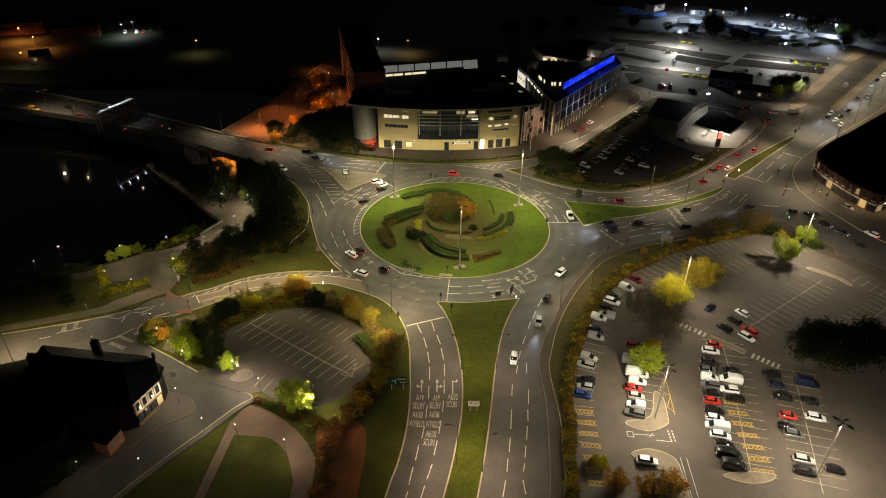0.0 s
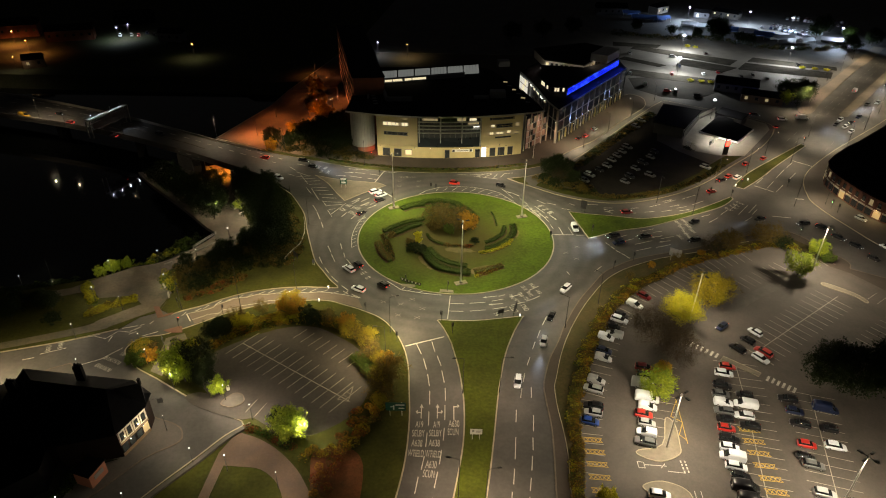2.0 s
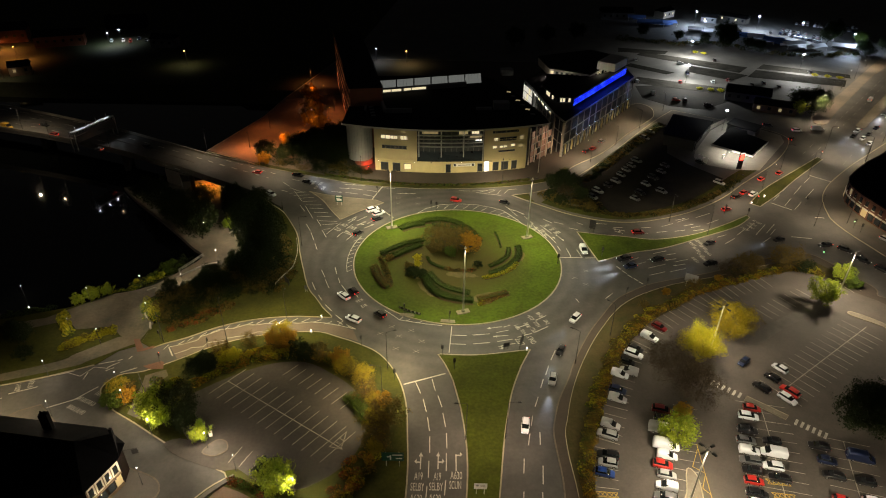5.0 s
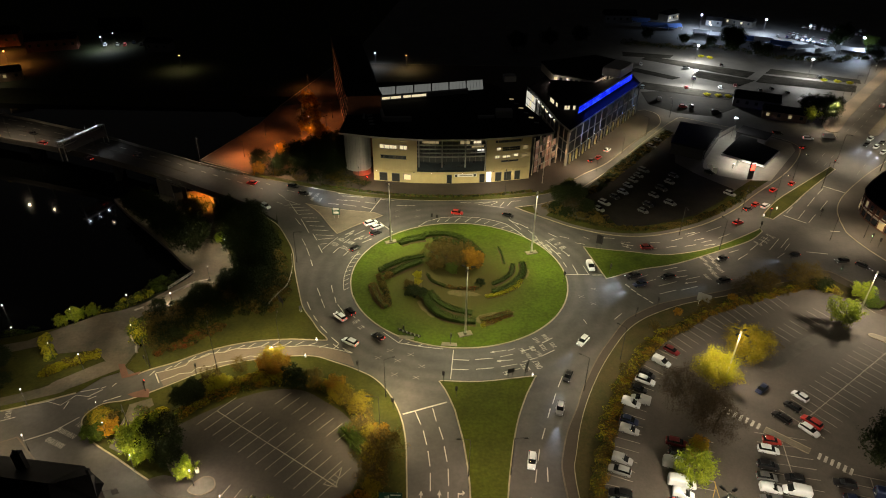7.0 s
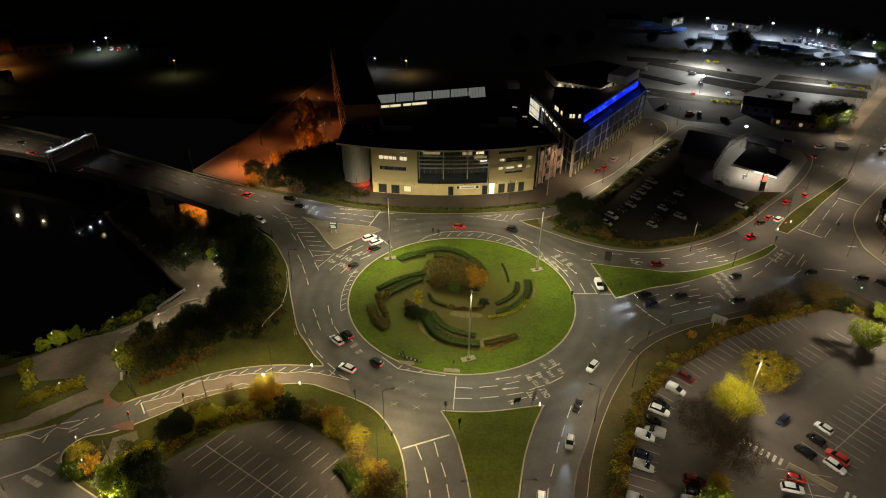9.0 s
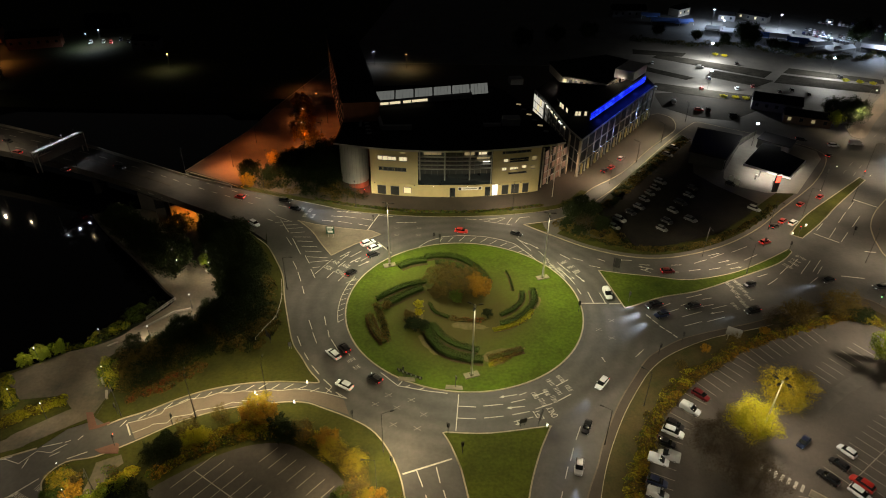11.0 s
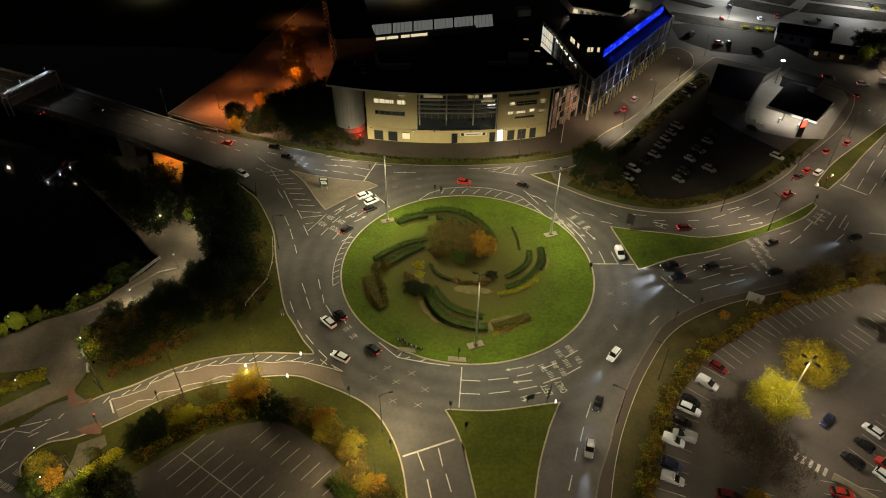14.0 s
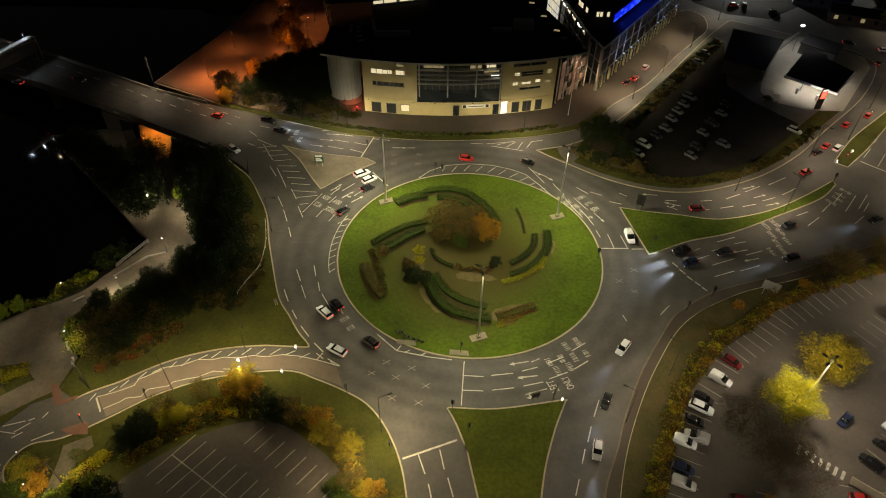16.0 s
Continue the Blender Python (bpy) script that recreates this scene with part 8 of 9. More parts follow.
DRIVING += [(175.6, 282.0, 0.0, "estate", "white", 222, "lit"), (178.7, 278.6, 0.0, "hatch", "black", 222, "lit"), (173.3, 273.5, 0.0, "hatch", "white", 222, "lit"), (186.0, 286.1, 0.0, "hatch", "navy", 222, "lit"), (170.9, 276.1, 0.0, "estate", "black", 222, "lit"), (173.0, 268.0, 0.0, "hatch", "white", 222, "lit"), (234.0, 342.0, 0.0, "estate", "white", 225, "lit"), (225.6, 333.0, 0.0, "hatch", "navy", 225, "lit"), (205.6, 305.7, 0.0, "estate", "white", 225, "lit"), (199.1, 302.9, 0.0, "hatch", "grey", 225, "lit"), (143.2, 272.3, 0.0, "hatch", "black", 45, "lit"), (123.7, 238.8, 0.0, "hatch", "red", 42, "lit")]
DRIVING += [(106.9, 221.3, 0.0, "estate", "white", 40, "lit"), (159.5, 283.5, 0.0, "bigvan", "white", -5, "lit"), (203.8, 322.8, 0.0, "bigvan", "white", 48, "lit"), (149.7, 281.7, 0.0, "estate", "white", -5, "lit"), (139.5, 287.1, 0.0, "estate", "black", -15, "lit"), (104.1, 222.3, 0.0, "hatch", "red", 40, "lit"), (114.7, 233.4, 0.0, "hatch", "red", 42, "lit"), (-176.7, 264.5, 2.9, "bigvan", "yellow", -22, "lit"), (-154.3, 257.3, 2.9, "estate", "red", 158, "lit"), (-163.0, 267.1, 2.9, "hatch", "black", -22, "lit"), (-113.3, 247.3, 2.7, "estate", "black", -24, "lit"), (-130.4, 244.3, 2.9, "hatch", "black", 156, "lit")]
DRIVING += [(70.0, 134.5, 0.17, "hatch", "navy", 220, "lit")]


def nearest_heading(x, y, line):
    best = min(zip(line, line[1:]), key=lambda ab: (Vector(((ab[0][0] + ab[1][0]) / 2, (ab[0][1] + ab[1][1]) / 2)) - Vector((x, y))).length)
    return math.degrees(math.atan2(best[1][1] - best[0][1], best[1][0] - best[0][0]))


rnd = random.Random(5)
for name, line_, flip in (("left", curve(hedge_in, 4), 0), ("row2", [(41.6, 97), (48, 121)], 0), ("row3", [(60.2, 82), (66.6, 111), (68.6, 121.5)], 0), ("row3r", [(60.2, 82), (66.6, 111)], 180), ("row4", [(74.5, 125.1), (106.5, 148.7)], 180), ("row5", [(72, 78), (81.5, 111.5)], 0), ("solo", [(38, 85), (44, 84)], 90)):
    for x, y, kind, colour in PARKED[name]:
        a = nearest_heading(x, y, line_) - 90 + flip + rnd.uniform(-2, 2) + (180 if rnd.random() < 0.2 else 0)
        vehicle(kind, colour, "off", pose(x, y, 0.17 if name != "solo" else 0.28, 0, 0, a), "parked cars", "parked in a marked bay")
for x, y, kind, colour in PARKED["ne"]:
    vehicle(kind, colour, "off", pose(x, y, 0.16, 0, 0, -50 + rnd.uniform(-4, 4)), "cars in the unlit car park", "parked in an unlit car park")
for x, y, kind, colour in PARKED["far"]:
    vehicle(kind, colour, "off", pose(x, y, 0.02, 0, 0, -12 + rnd.choice((0, 90)) + rnd.uniform(-6, 6)), "cars on the far ground", "on a floodlit open car park")
for (x0, y0), (x1, y1), n in (((209.0, 455.7), (243.5, 437.8), 15), ((222.8, 462.1), (241.4, 442.8), 12), ((240.1, 480.5), (272.2, 457.9), 18), ((247.7, 485.2), (276.4, 471.1), 14), ((220.2, 446.7), (232.2, 431.1), 12)):
    for i in range(n):
        if rnd.random() < 0.85:
            u = (i + rnd.uniform(-0.12, 0.12)) / (n - 1)
            vehicle(rnd.choice(("hatch", "estate", "van")), rnd.choice(("white", "silver", "silver", "grey", "black", "navy", "white")), "off", pose(x0 + (x1 - x0) * u, y0 + (y1 - y0) * u, 0.02, 0, 0, 60 + rnd.uniform(-5, 5)), "cars on the far ground", "in a far row of parked cars")
for x, y, colour in ((-200.1, 409.6, "white"), (-193.6, 410.9, "silver"), (-189.0, 410.2, "red"), (-186.4, 416.5, "navy"), (-180.2, 412.2, "black")):
    vehicle("estate", colour, "lit", pose(x, y, -0.38, 0, 0, -70), "cars at the far depot", "with lights on beside a far depot")
for x, y, z, kind, colour, heading, lit in DRIVING:
    vehicle(kind, colour, lit, pose(x, y, z + 0.01, 0, 0, heading), "cars on the road", "with lights on, waiting on the road")
# headlight beams of the cars whose light shows on the road
for x, y, z, kind, colour, heading, lit in [c for c in DRIVING if c[5] in (200, 198, 222, 225, -18, -20, -105, -115, -128)]:
    for fan in (-13, 13) if x < 55 and heading in (200, -18, -20) else (0,):
        c, s = math.cos(radians(heading + fan)), math.sin(radians(heading + fan))
        lamp_light(x + c * 2.3, y + s * 2.3, z + 0.85, 15000 if fan else 5000, (0.72, 0.85, 1.0), 32, (c, s, -0.045), 0.15, 1.0)

# ---- trees, shrubs, hedges ----
def leaves(points, size, rng, flat=0.5):
    """One small folded leaf spray (two triangles) at each point, turned at random."""
    n = len(points)
    u = rng.normal(size=(n, 3))
    u /= np.linalg.norm(u, axis=1)[:, None]
    v = rng.normal(size=(n, 3))
    v -= (v * u).sum(1)[:, None] * u
    v /= np.linalg.norm(v, axis=1)[:, None]
    s = size * rng.uniform(0.6, 1.3, (n, 1))
    p = np.asarray(points)
    quad = np.stack([p - u * s, p - v * s * flat + u * s * 0.1, p + u * s, p + v * s * flat - u * s * 0.1], 1).reshape(-1, 3)
    sh = Shape()
    sh.v = [tuple(q) for q in quad.tolist()]
    sh.f = [(4 * i, 4 * i + 1, 4 * i + 2, 4 * i + 3) for i in range(n)]
    return sh


def crown_points(rng, centre, radii, clumps, per, spread):
    """Points gathered in clumps over an uneven ellipsoid, thinner within."""
    d = rng.normal(size=(clumps, 3))
    d /= np.linalg.norm(d, axis=1)[:, None]
    r = rng.uniform(0.35, 1.0, (clumps, 1)) ** 0.5 * (1 + 0.4 * np.sin(d[:, :1] * 5 + centre[0]) * np.cos(d[:, 1:2] * 4 + centre[1]))
    c = np.asarray(centre) + d * r * np.asarray(radii)
    k = rng.normal(size=(clumps, per, 3)) * spread
    return (c[:, None, :] + k).reshape(-1, 3), c


def make_tree(seed, height, radius, leaf, label, density=1.0, bare=0.32, size=0.34, name="tree"):
    rng = np.random.default_rng(seed)
    tr = tagged(new(name), label, name)
    tr.empty_display_size = 0.3
    s = Shape()
    base = height * bare
    pts = [(0, 0, 0)]
    for k in range(1, 5):
        pts.append((rng.normal() * 0.08 * k, rng.normal() * 0.08 * k, height * 0.72 * k / 4))
    r = 0.045 * height * 0.55
    for k in range(4):
        s.tube(pts[k], pts[k + 1], r * (1 - 0.2 * k), r * (0.8 - 0.2 * k), 7, False)
    part("trunk", s, BARK, tr)
    zc = (height + base) / 2
    p, c = crown_points(rng, (0, 0, zc), (radius, radius, (height - base) / 2), int(130 * density), 34, radius * 0.105)
    limbs = Shape()
    for i in range(9):
        q = c[int(rng.integers(len(c)))]
        st = pts[2]
        mid = (np.asarray(st) * 0.5 + q * 0.5 + (0, 0, -0.2)).tolist()
        limbs.tube(st, mid, r * 0.4, r * 0.26, 5, False).tube(mid, q.tolist(), r * 0.26, r * 0.08, 5, False)
    part("branching", limbs, BARK, tr)
    part("crown", leaves(p, size * 0.62, rng), leaf, tr)
    return tr


PLANTS = {}


def plant(kind, x, y, z, scale, rnd_, squash=1.0):
    m = pose(x, y, z, 0, 0, rnd_.uniform(0, 360)) @ Matrix.Diagonal((scale, scale, scale * squash, 1))
    if kind not in PLANTS:
        args = {"yellow": (1, 9.5, 5.2, LEAF_YELLOW, "autumn tree with bright yellow leaves", 3.0, 0.16, 0.29), "gold": (21, 9.0, 5.0, LEAF_GOLD, "autumn tree with golden brown leaves", 2.4, 0.16, 0.31), "lime": (2, 5.5, 2.7, LEAF_LIME, "small tree with yellow-green leaves", 0.8, 0.25, 0.3),
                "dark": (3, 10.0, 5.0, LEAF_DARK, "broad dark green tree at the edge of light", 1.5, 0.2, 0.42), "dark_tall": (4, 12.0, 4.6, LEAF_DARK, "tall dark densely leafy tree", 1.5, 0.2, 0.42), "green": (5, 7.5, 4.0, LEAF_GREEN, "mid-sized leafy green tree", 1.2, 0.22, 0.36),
                "orange": (6, 5.5, 2.8, LEAF_ORANGE, "small tree with orange autumn leaves", 0.9, 0.15, 0.3), "brown": (7, 7.0, 4.2, LEAF_BROWN, "thinning autumn tree with brown leaves", 0.7, 0.2, 0.3), "bare": (8, 8.0, 5.0, TWIG, "dark nearly bare autumn tree with fine twigs", 2.3, 0.12, 0.17)}
        shrub = {"bush_green": (11, 2.2, 1.5, LEAF_GREEN, "rounded green leafy shrub"), "bush_dark": (12, 2.4, 1.6, LEAF_DARK, "dark dense evergreen shrub"), "bush_brown": (13, 1.9, 1.5, LEAF_BROWN, "brown thinning autumn shrub"), "bush_orange": (14, 2.2, 1.5, LEAF_ORANGE, "orange leafy autumn shrub"),
                 "bush_yellow": (15, 2.0, 1.4, LEAF_YELLOW, "small bright yellow-leaved shrub"), "bush_red": (16, 1.7, 1.5, LEAF_RED, "low dark red-leaved shrub")}
        if kind in args:
            a = args[kind]
            ob = make_tree(a[0], a[1], a[2], a[3], a[4], a[5], a[6], a[7])
        else:
            a = shrub[kind]
            ob = make_tree(a[0], a[1], a[2], a[3], a[4], 0.55, 0.03, 0.24, "shrub")
        PLANTS[kind] = ob
        ob.matrix_basis = m
        return ob
    src = PLANTS[kind]
    keep = src.matrix_basis.copy()
    made = copy_thing(src, Matrix.Identity(4))
    made.matrix_basis = m
    src.matrix_basis = keep
    return made


def hedge(line_, width, height, leaf, label, seed=1, density=120, z=0.14, size=0.12, ragged=0.45):
    """A clipped hedge: a rough dark core with leaves over it."""
    rng = np.random.default_rng(seed)
    h = thing("hedge", label, "hedge")
    core = Shape()
    core.ribbon([(x, y, 0) for x, y in line_], width * 0.27, -width * 0.27, z + height * 0.66, drop=height * 0.7)
    part("core", core, HEDGE_LEAF, h)
    part("soil_strip", Shape().ribbon([(x, y, 0) for x, y in line_], width * 0.62 + 0.2, -width * 0.62 - 0.2, z + 0.02, drop=0.1), BARK_MULCH, h, "bare dark soil along the hedge foot")
    pts = []
    for x, y, a in along(line_, 0.5):
        n = int(density * 0.5 * (width + 2 * height) * 0.6)
        t = rng.uniform(0, math.pi, n)
        rr = 1 + rng.normal(size=n) * ragged * 0.4
        off = np.cos(t) * width / 2 * rr
        zz = z + np.abs(np.sin(t)) ** 0.5 * height * rr
        al = rng.uniform(-0.25, 0.25, n)
        ca, sa = math.cos(radians(a)), math.sin(radians(a))
        pts.append(np.stack([x + al * ca - off * sa, y + al * sa + off * ca, zz], 1))
    part("foliage", leaves(np.concatenate(pts), size, rng), leaf, h)
    return h


rt = random.Random(11)
# bare ground and roundabout planting
for outline in ([(-7.5, 165.4), (-4.7, 164.8), (-2.2, 160.9), (-0.7, 158.6), (-2.4, 158.2), (-5.2, 160.6)], [(0.4, 169.4), (2.1, 170.6), (5.8, 170.3), (9.4, 168.9), (7.4, 167.9), (2.6, 168.2)],
                [(7.6, 158.9), (12.0, 161.1), (17.4, 161.7), (14.2, 159.0), (11.3, 155.8), (9.0, 156.2)], [(-8.6, 178.6), (-6.8, 178.2), (-6.8, 172.0), (-7.0, 167.2), (-9.0, 167.6), (-9.2, 173.0)], [(22.6, 184.6), (23.2, 180.0), (22.4, 176.4), (21.8, 179.6), (22.0, 183.0)]):
    rr = random.Random(len(outline))
    edge = [(x + rr.uniform(-0.35, 0.35), y + rr.uniform(-0.35, 0.35)) for x, y in curve(outline, 5, True)]
    overlay("bare_soil", edge, SOIL, "worn patch of bare soil in the grass", "soil", 0.16)
for pts, w, hh, leaf, lab in (([(-13.9, 193.6), (-10.9, 195.8), (-6.5, 197.1)], 3.0, 1.3, HEDGE_LEAF, "low dark clipped hedge on a roundabout"), ([(-7.0, 198.4), (-1.8, 199.6), (3.1, 198.0), (7.9, 192.6), (10.3, 186.8)], 2.3, 1.3, HEDGE_LEAF, "curved clipped hedge on a roundabout"),
                              ([(-4.0, 196.2), (-0.6, 196.0), (3.4, 193.8), (6.6, 189.8)], 2.2, 1.0, HEDGE_LEAF, "curved low hedge on a roundabout"), ([(-7.2, 184.2), (-11.2, 181.4), (-14.4, 178.4), (-16.4, 177.4)], 2.8, 1.2, HEDGE_LEAF, "curved clipped hedge on a roundabout"),
                              ([(-6.5, 187.0), (-11.7, 185.0), (-15.5, 182.0), (-18.7, 179.0)], 1.9, 1.1, HEDGE_LEAF, "curved low hedge on a roundabout"), ([(-19.8, 172.2), (-18.1, 166.8), (-15.3, 162.5)], 2.2, 1.2, LEAF_BROWN, "ragged brown shrub bank on a roundabout"),
                              ([(-5.3, 168.2), (-4.3, 163.8), (-1.4, 159.6), (3.0, 157.5), (7.6, 156.8)], 2.5, 1.4, HEDGE_LEAF, "curved clipped hedge on a roundabout"),
                              ([(-4.4, 169.4), (-1.8, 164.8), (1.6, 162.0), (6.6, 160.2)], 2.2, 1.0, HEDGE_LEAF, "curved low hedge on a roundabout"), ([(8.8, 157.6), (11.2, 158.4), (14.8, 160.0), (17.0, 160.9)], 2.0, 0.9, LEAF_BROWN, "ragged brown planting on a roundabout"),
                              ([(21.7, 184.2), (21.5, 179.2), (18.9, 174.4), (15.3, 171.0), (12.4, 169.8)], 1.9, 1.1, HEDGE_LEAF, "curved clipped hedge on a roundabout"), ([(18.9, 183.0), (18.2, 179.0), (15.6, 175.6), (12.7, 173.4)], 1.5, 0.9, HEDGE_LEAF, "curved low hedge on a roundabout"),
                              ([(20.6, 175.4), (17.7, 171.7), (14.3, 169.0), (10.6, 167.6)], 1.2, 0.7, LEAF_YELLOW, "low yellow-brown planting strip on a roundabout"), ([(-5.2, 177.6), (-3.8, 174.4), (-0.4, 172.2)], 1.0, 0.8, HEDGE_LEAF, "curved low hedge on a roundabout"),
                              ([(15.4, 192.6), (16.2, 189.0), (16.6, 183.9)], 0.6, 0.5, HEDGE_LEAF, "thin planting strip on a roundabout")):
    hedge(curve(pts, 5), w * 0.84, hh * 0.78, leaf, lab, seed=len(pts) * 7 + int(w * 10), density=150, size=0.105, ragged=0.7)
for x, y, k, s in ((-4.0, 186.4, "brown", 0.75), (0.0, 183.6, "brown", 0.85), (3.6, 182.0, "brown", 0.7), (-1.0, 189.4, "brown", 0.7), (4.6, 186.4, "brown", 0.75), (7.6, 181.6, "orange", 0.95), (6.8, 184.6, "orange", 0.8), (1.6, 179.6, "bush_green", 1.2), (-3.4, 181.6, "bush_brown", 1.4)):
    plant(k, x, y, 0.14, s, rt)
for x, y, k, s in ((-8.0, 176.6, "bush_yellow", 0.8), (-7.6, 173.6, "bush_yellow", 0.7), (-9.6, 171.0, "bush_brown", 1.0), (-8.8, 168.4, "bush_dark", 1.2), (-6.6, 168.0, "bush_dark", 1.0), (-10.4, 173.0, "bush_brown", 0.7), (9.4, 173.4, "bush_dark", 0.8), (-16.0, 176.0, "bush_brown", 0.9)):
    plant(k, x, y, 0.14, s, rt)


SHRUB_LEAF = {"bush_green": LEAF_GREEN, "bush_dark": LEAF_DARK, "bush_brown": LEAF_BROWN, "bush_orange": LEAF_ORANGE, "bush_yellow": LEAF_YELLOW, "bush_red": LEAF_RED}


def shrubbery(line_, step, width, kinds, height, label, z=0.14, seed=1, count=85, size=0.24):
    """A belt of mixed shrubs grown into each other, as one mass."""
    count, size = int(count * 2.1), size * 0.64
    r, rng = random.Random(seed), np.random.default_rng(seed)
    mats = [SHRUB_LEAF[k] for k in dict.fromkeys(kinds)]
    names = list(dict.fromkeys(kinds))
    pts, index = [], []
    for x, y, a in along(line_, step):
        n = r.uniform(-width / 2, width / 2)
        x, y = x - math.sin(radians(a)) * n, y + math.cos(radians(a)) * n
        zz = z(x, y) if callable(z) else z
        h, w = height * r.uniform(0.55, 1.3), 0.62 * height * r.uniform(0.7, 1.3) + 0.35
        d = rng.normal(size=(count, 3))
        d /= np.linalg.norm(d, axis=1)[:, None]
        d[:, 2] = np.abs(d[:, 2])
        k = rng.uniform(0.45, 1.08, (count, 1)) ** 0.5
        pts.append(np.array([x, y, zz]) + d * k * (w, w, h))
        main = names.index(r.choice(kinds))
        index += [main if r.random() < 0.6 else names.index(r.choice(kinds)) for _ in range(count)]
    sh = leaves(np.concatenate(pts), size, rng)
    ob = tagged(new("shrubbery", sh.mesh("shrubbery", *mats)), label, "shrubs", "", "stuff")
    ob.data.polygons.foreach_set("material_index", index)
    return ob


def thicket(poly, count, kinds, height, label, z, seed, per=60, size=0.26):
    """Shrubs filling a patch of ground."""
    per, size = int(per * 1.8), size * 0.68
    r, rng = random.Random(seed), np.random.default_rng(seed)
    names = list(dict.fromkeys(kinds))
    xs, ys = [p[0] for p in poly], [p[1] for p in poly]
    pts, index = [], []
    while len(pts) < count:
        x, y = r.uniform(min(xs), max(xs)), r.uniform(min(ys), max(ys))
        if not inside(np.array([x]), np.array([y]), poly)[0]:
            continue
        h, w = height * r.uniform(0.5, 1.4), 0.6 * height * r.uniform(0.7, 1.3) + 0.4
        d = rng.normal(size=(per, 3))
        d /= np.linalg.norm(d, axis=1)[:, None]
        d[:, 2] = np.abs(d[:, 2])
        pts.append(np.array([x, y, z(x, y)]) + d * rng.uniform(0.45, 1.08, (per, 1)) ** 0.5 * (w, w, h))
        patch = noise.noise((x * 0.16, y * 0.16, seed))
        index += [names.index(kinds[int(min(max(patch * 0.9 + 0.5 + r.uniform(-0.2, 0.2), 0), 0.999) * len(kinds))])] * per
    ob = tagged(new("thicket", leaves(np.concatenate(pts), size, rng).mesh("thicket", *[SHRUB_LEAF[n] for n in names])), label, "shrubs", "", "stuff")
    ob.data.polygons.foreach_set("material_index", index)


def scatter(line_, step, width, kinds, scale, z=0.14, jitter=1.0, seed=1):
    r = random.Random(seed)
    for x, y, a in along(line_, step):
        n = r.uniform(-width / 2, width / 2)
        zz = z(x, y) if callable(z) else z
        plant(r.choice(kinds), x - math.sin(radians(a)) * n + r.uniform(-jitter, jitter), y + math.cos(radians(a)) * n + r.uniform(-jitter, jitter), zz, scale * r.uniform(0.7, 1.25), r)


shrubbery(curve([(0.6, 172.6), (4.6, 171.2), (8.6, 171.4)], 4), 0.3, 1.6, ("bush_brown", "bush_red", "bush_brown", "bush_dark"), 0.5, "low brown planting between hedges on a roundabout", 0.14, 31, 40, 0.18)
shrubbery(curve([(9.0, 156.2), (12.6, 157.8), (16.4, 160.6)], 4), 0.35, 1.4, ("bush_brown", "bush_yellow", "bush_brown", "bush_red"), 0.6, "ragged low brown planting on a roundabout", 0.14, 32, 40, 0.18)
shrubbery(curve([(12.2, 168.4), (15.6, 169.8), (18.8, 172.6), (20.6, 176.0)], 4), 0.5, 0.8, ("bush_yellow", "bush_brown", "bush_yellow"), 0.6, "row of small yellow shrubs on a roundabout", 0.14, 34, 40, 0.18)
shrubbery(curve([(-18.6, 177.0), (-17.0, 172.0), (-15.6, 167.0), (-14.6, 163.0)], 4), 0.3, 1.0, ("bush_brown", "bush_dark", "bush_brown"), 0.7, "ragged brown shrub bank on a roundabout", 0.14, 35, 40, 0.2)
# east car park hedge bed
mid = [(a[0] * 0.62 + b[0] * 0.38, a[1] * 0.62 + b[1] * 0.38) for a, b in zip(hedge_line, hedge_in)]
bed_out, bed_in = curve(hedge_line, 4)[4:82], curve(hedge_in, 4)[4:82]


def within_bed(k):
    return [(a[0] * (1 - k) + b[0] * k, a[1] * (1 - k) + b[1] * k) for a, b in zip(bed_out, bed_in)]


belt = within_bed(0.84)
shrubbery(within_bed(0.7), 0.7, 1.8, ("bush_brown", "bush_brown", "bush_yellow", "bush_green"), 1.0, "dense brown and dark green shrubs in a long bed", 0.16, 62, 64)
shrubbery(belt, 0.5, 1.6, ("bush_brown", "bush_orange", "bush_brown", "bush_orange", "bush_yellow", "bush_brown"), 0.95, "mixed brown and amber autumn shrubs beside parked cars", 0.16, 63, 64)
shrubbery(belt, 6.0, 2.0, ("bush_brown", "bush_dark", "bush_brown"), 1.9, "taller autumn shrubs rising from a bed", 0.17, 33, 150)
scatter(curve(mid[13:18], 4), 9.0, 2.0, ("brown", "orange", "brown"), 0.45, 0.17, seed=4)
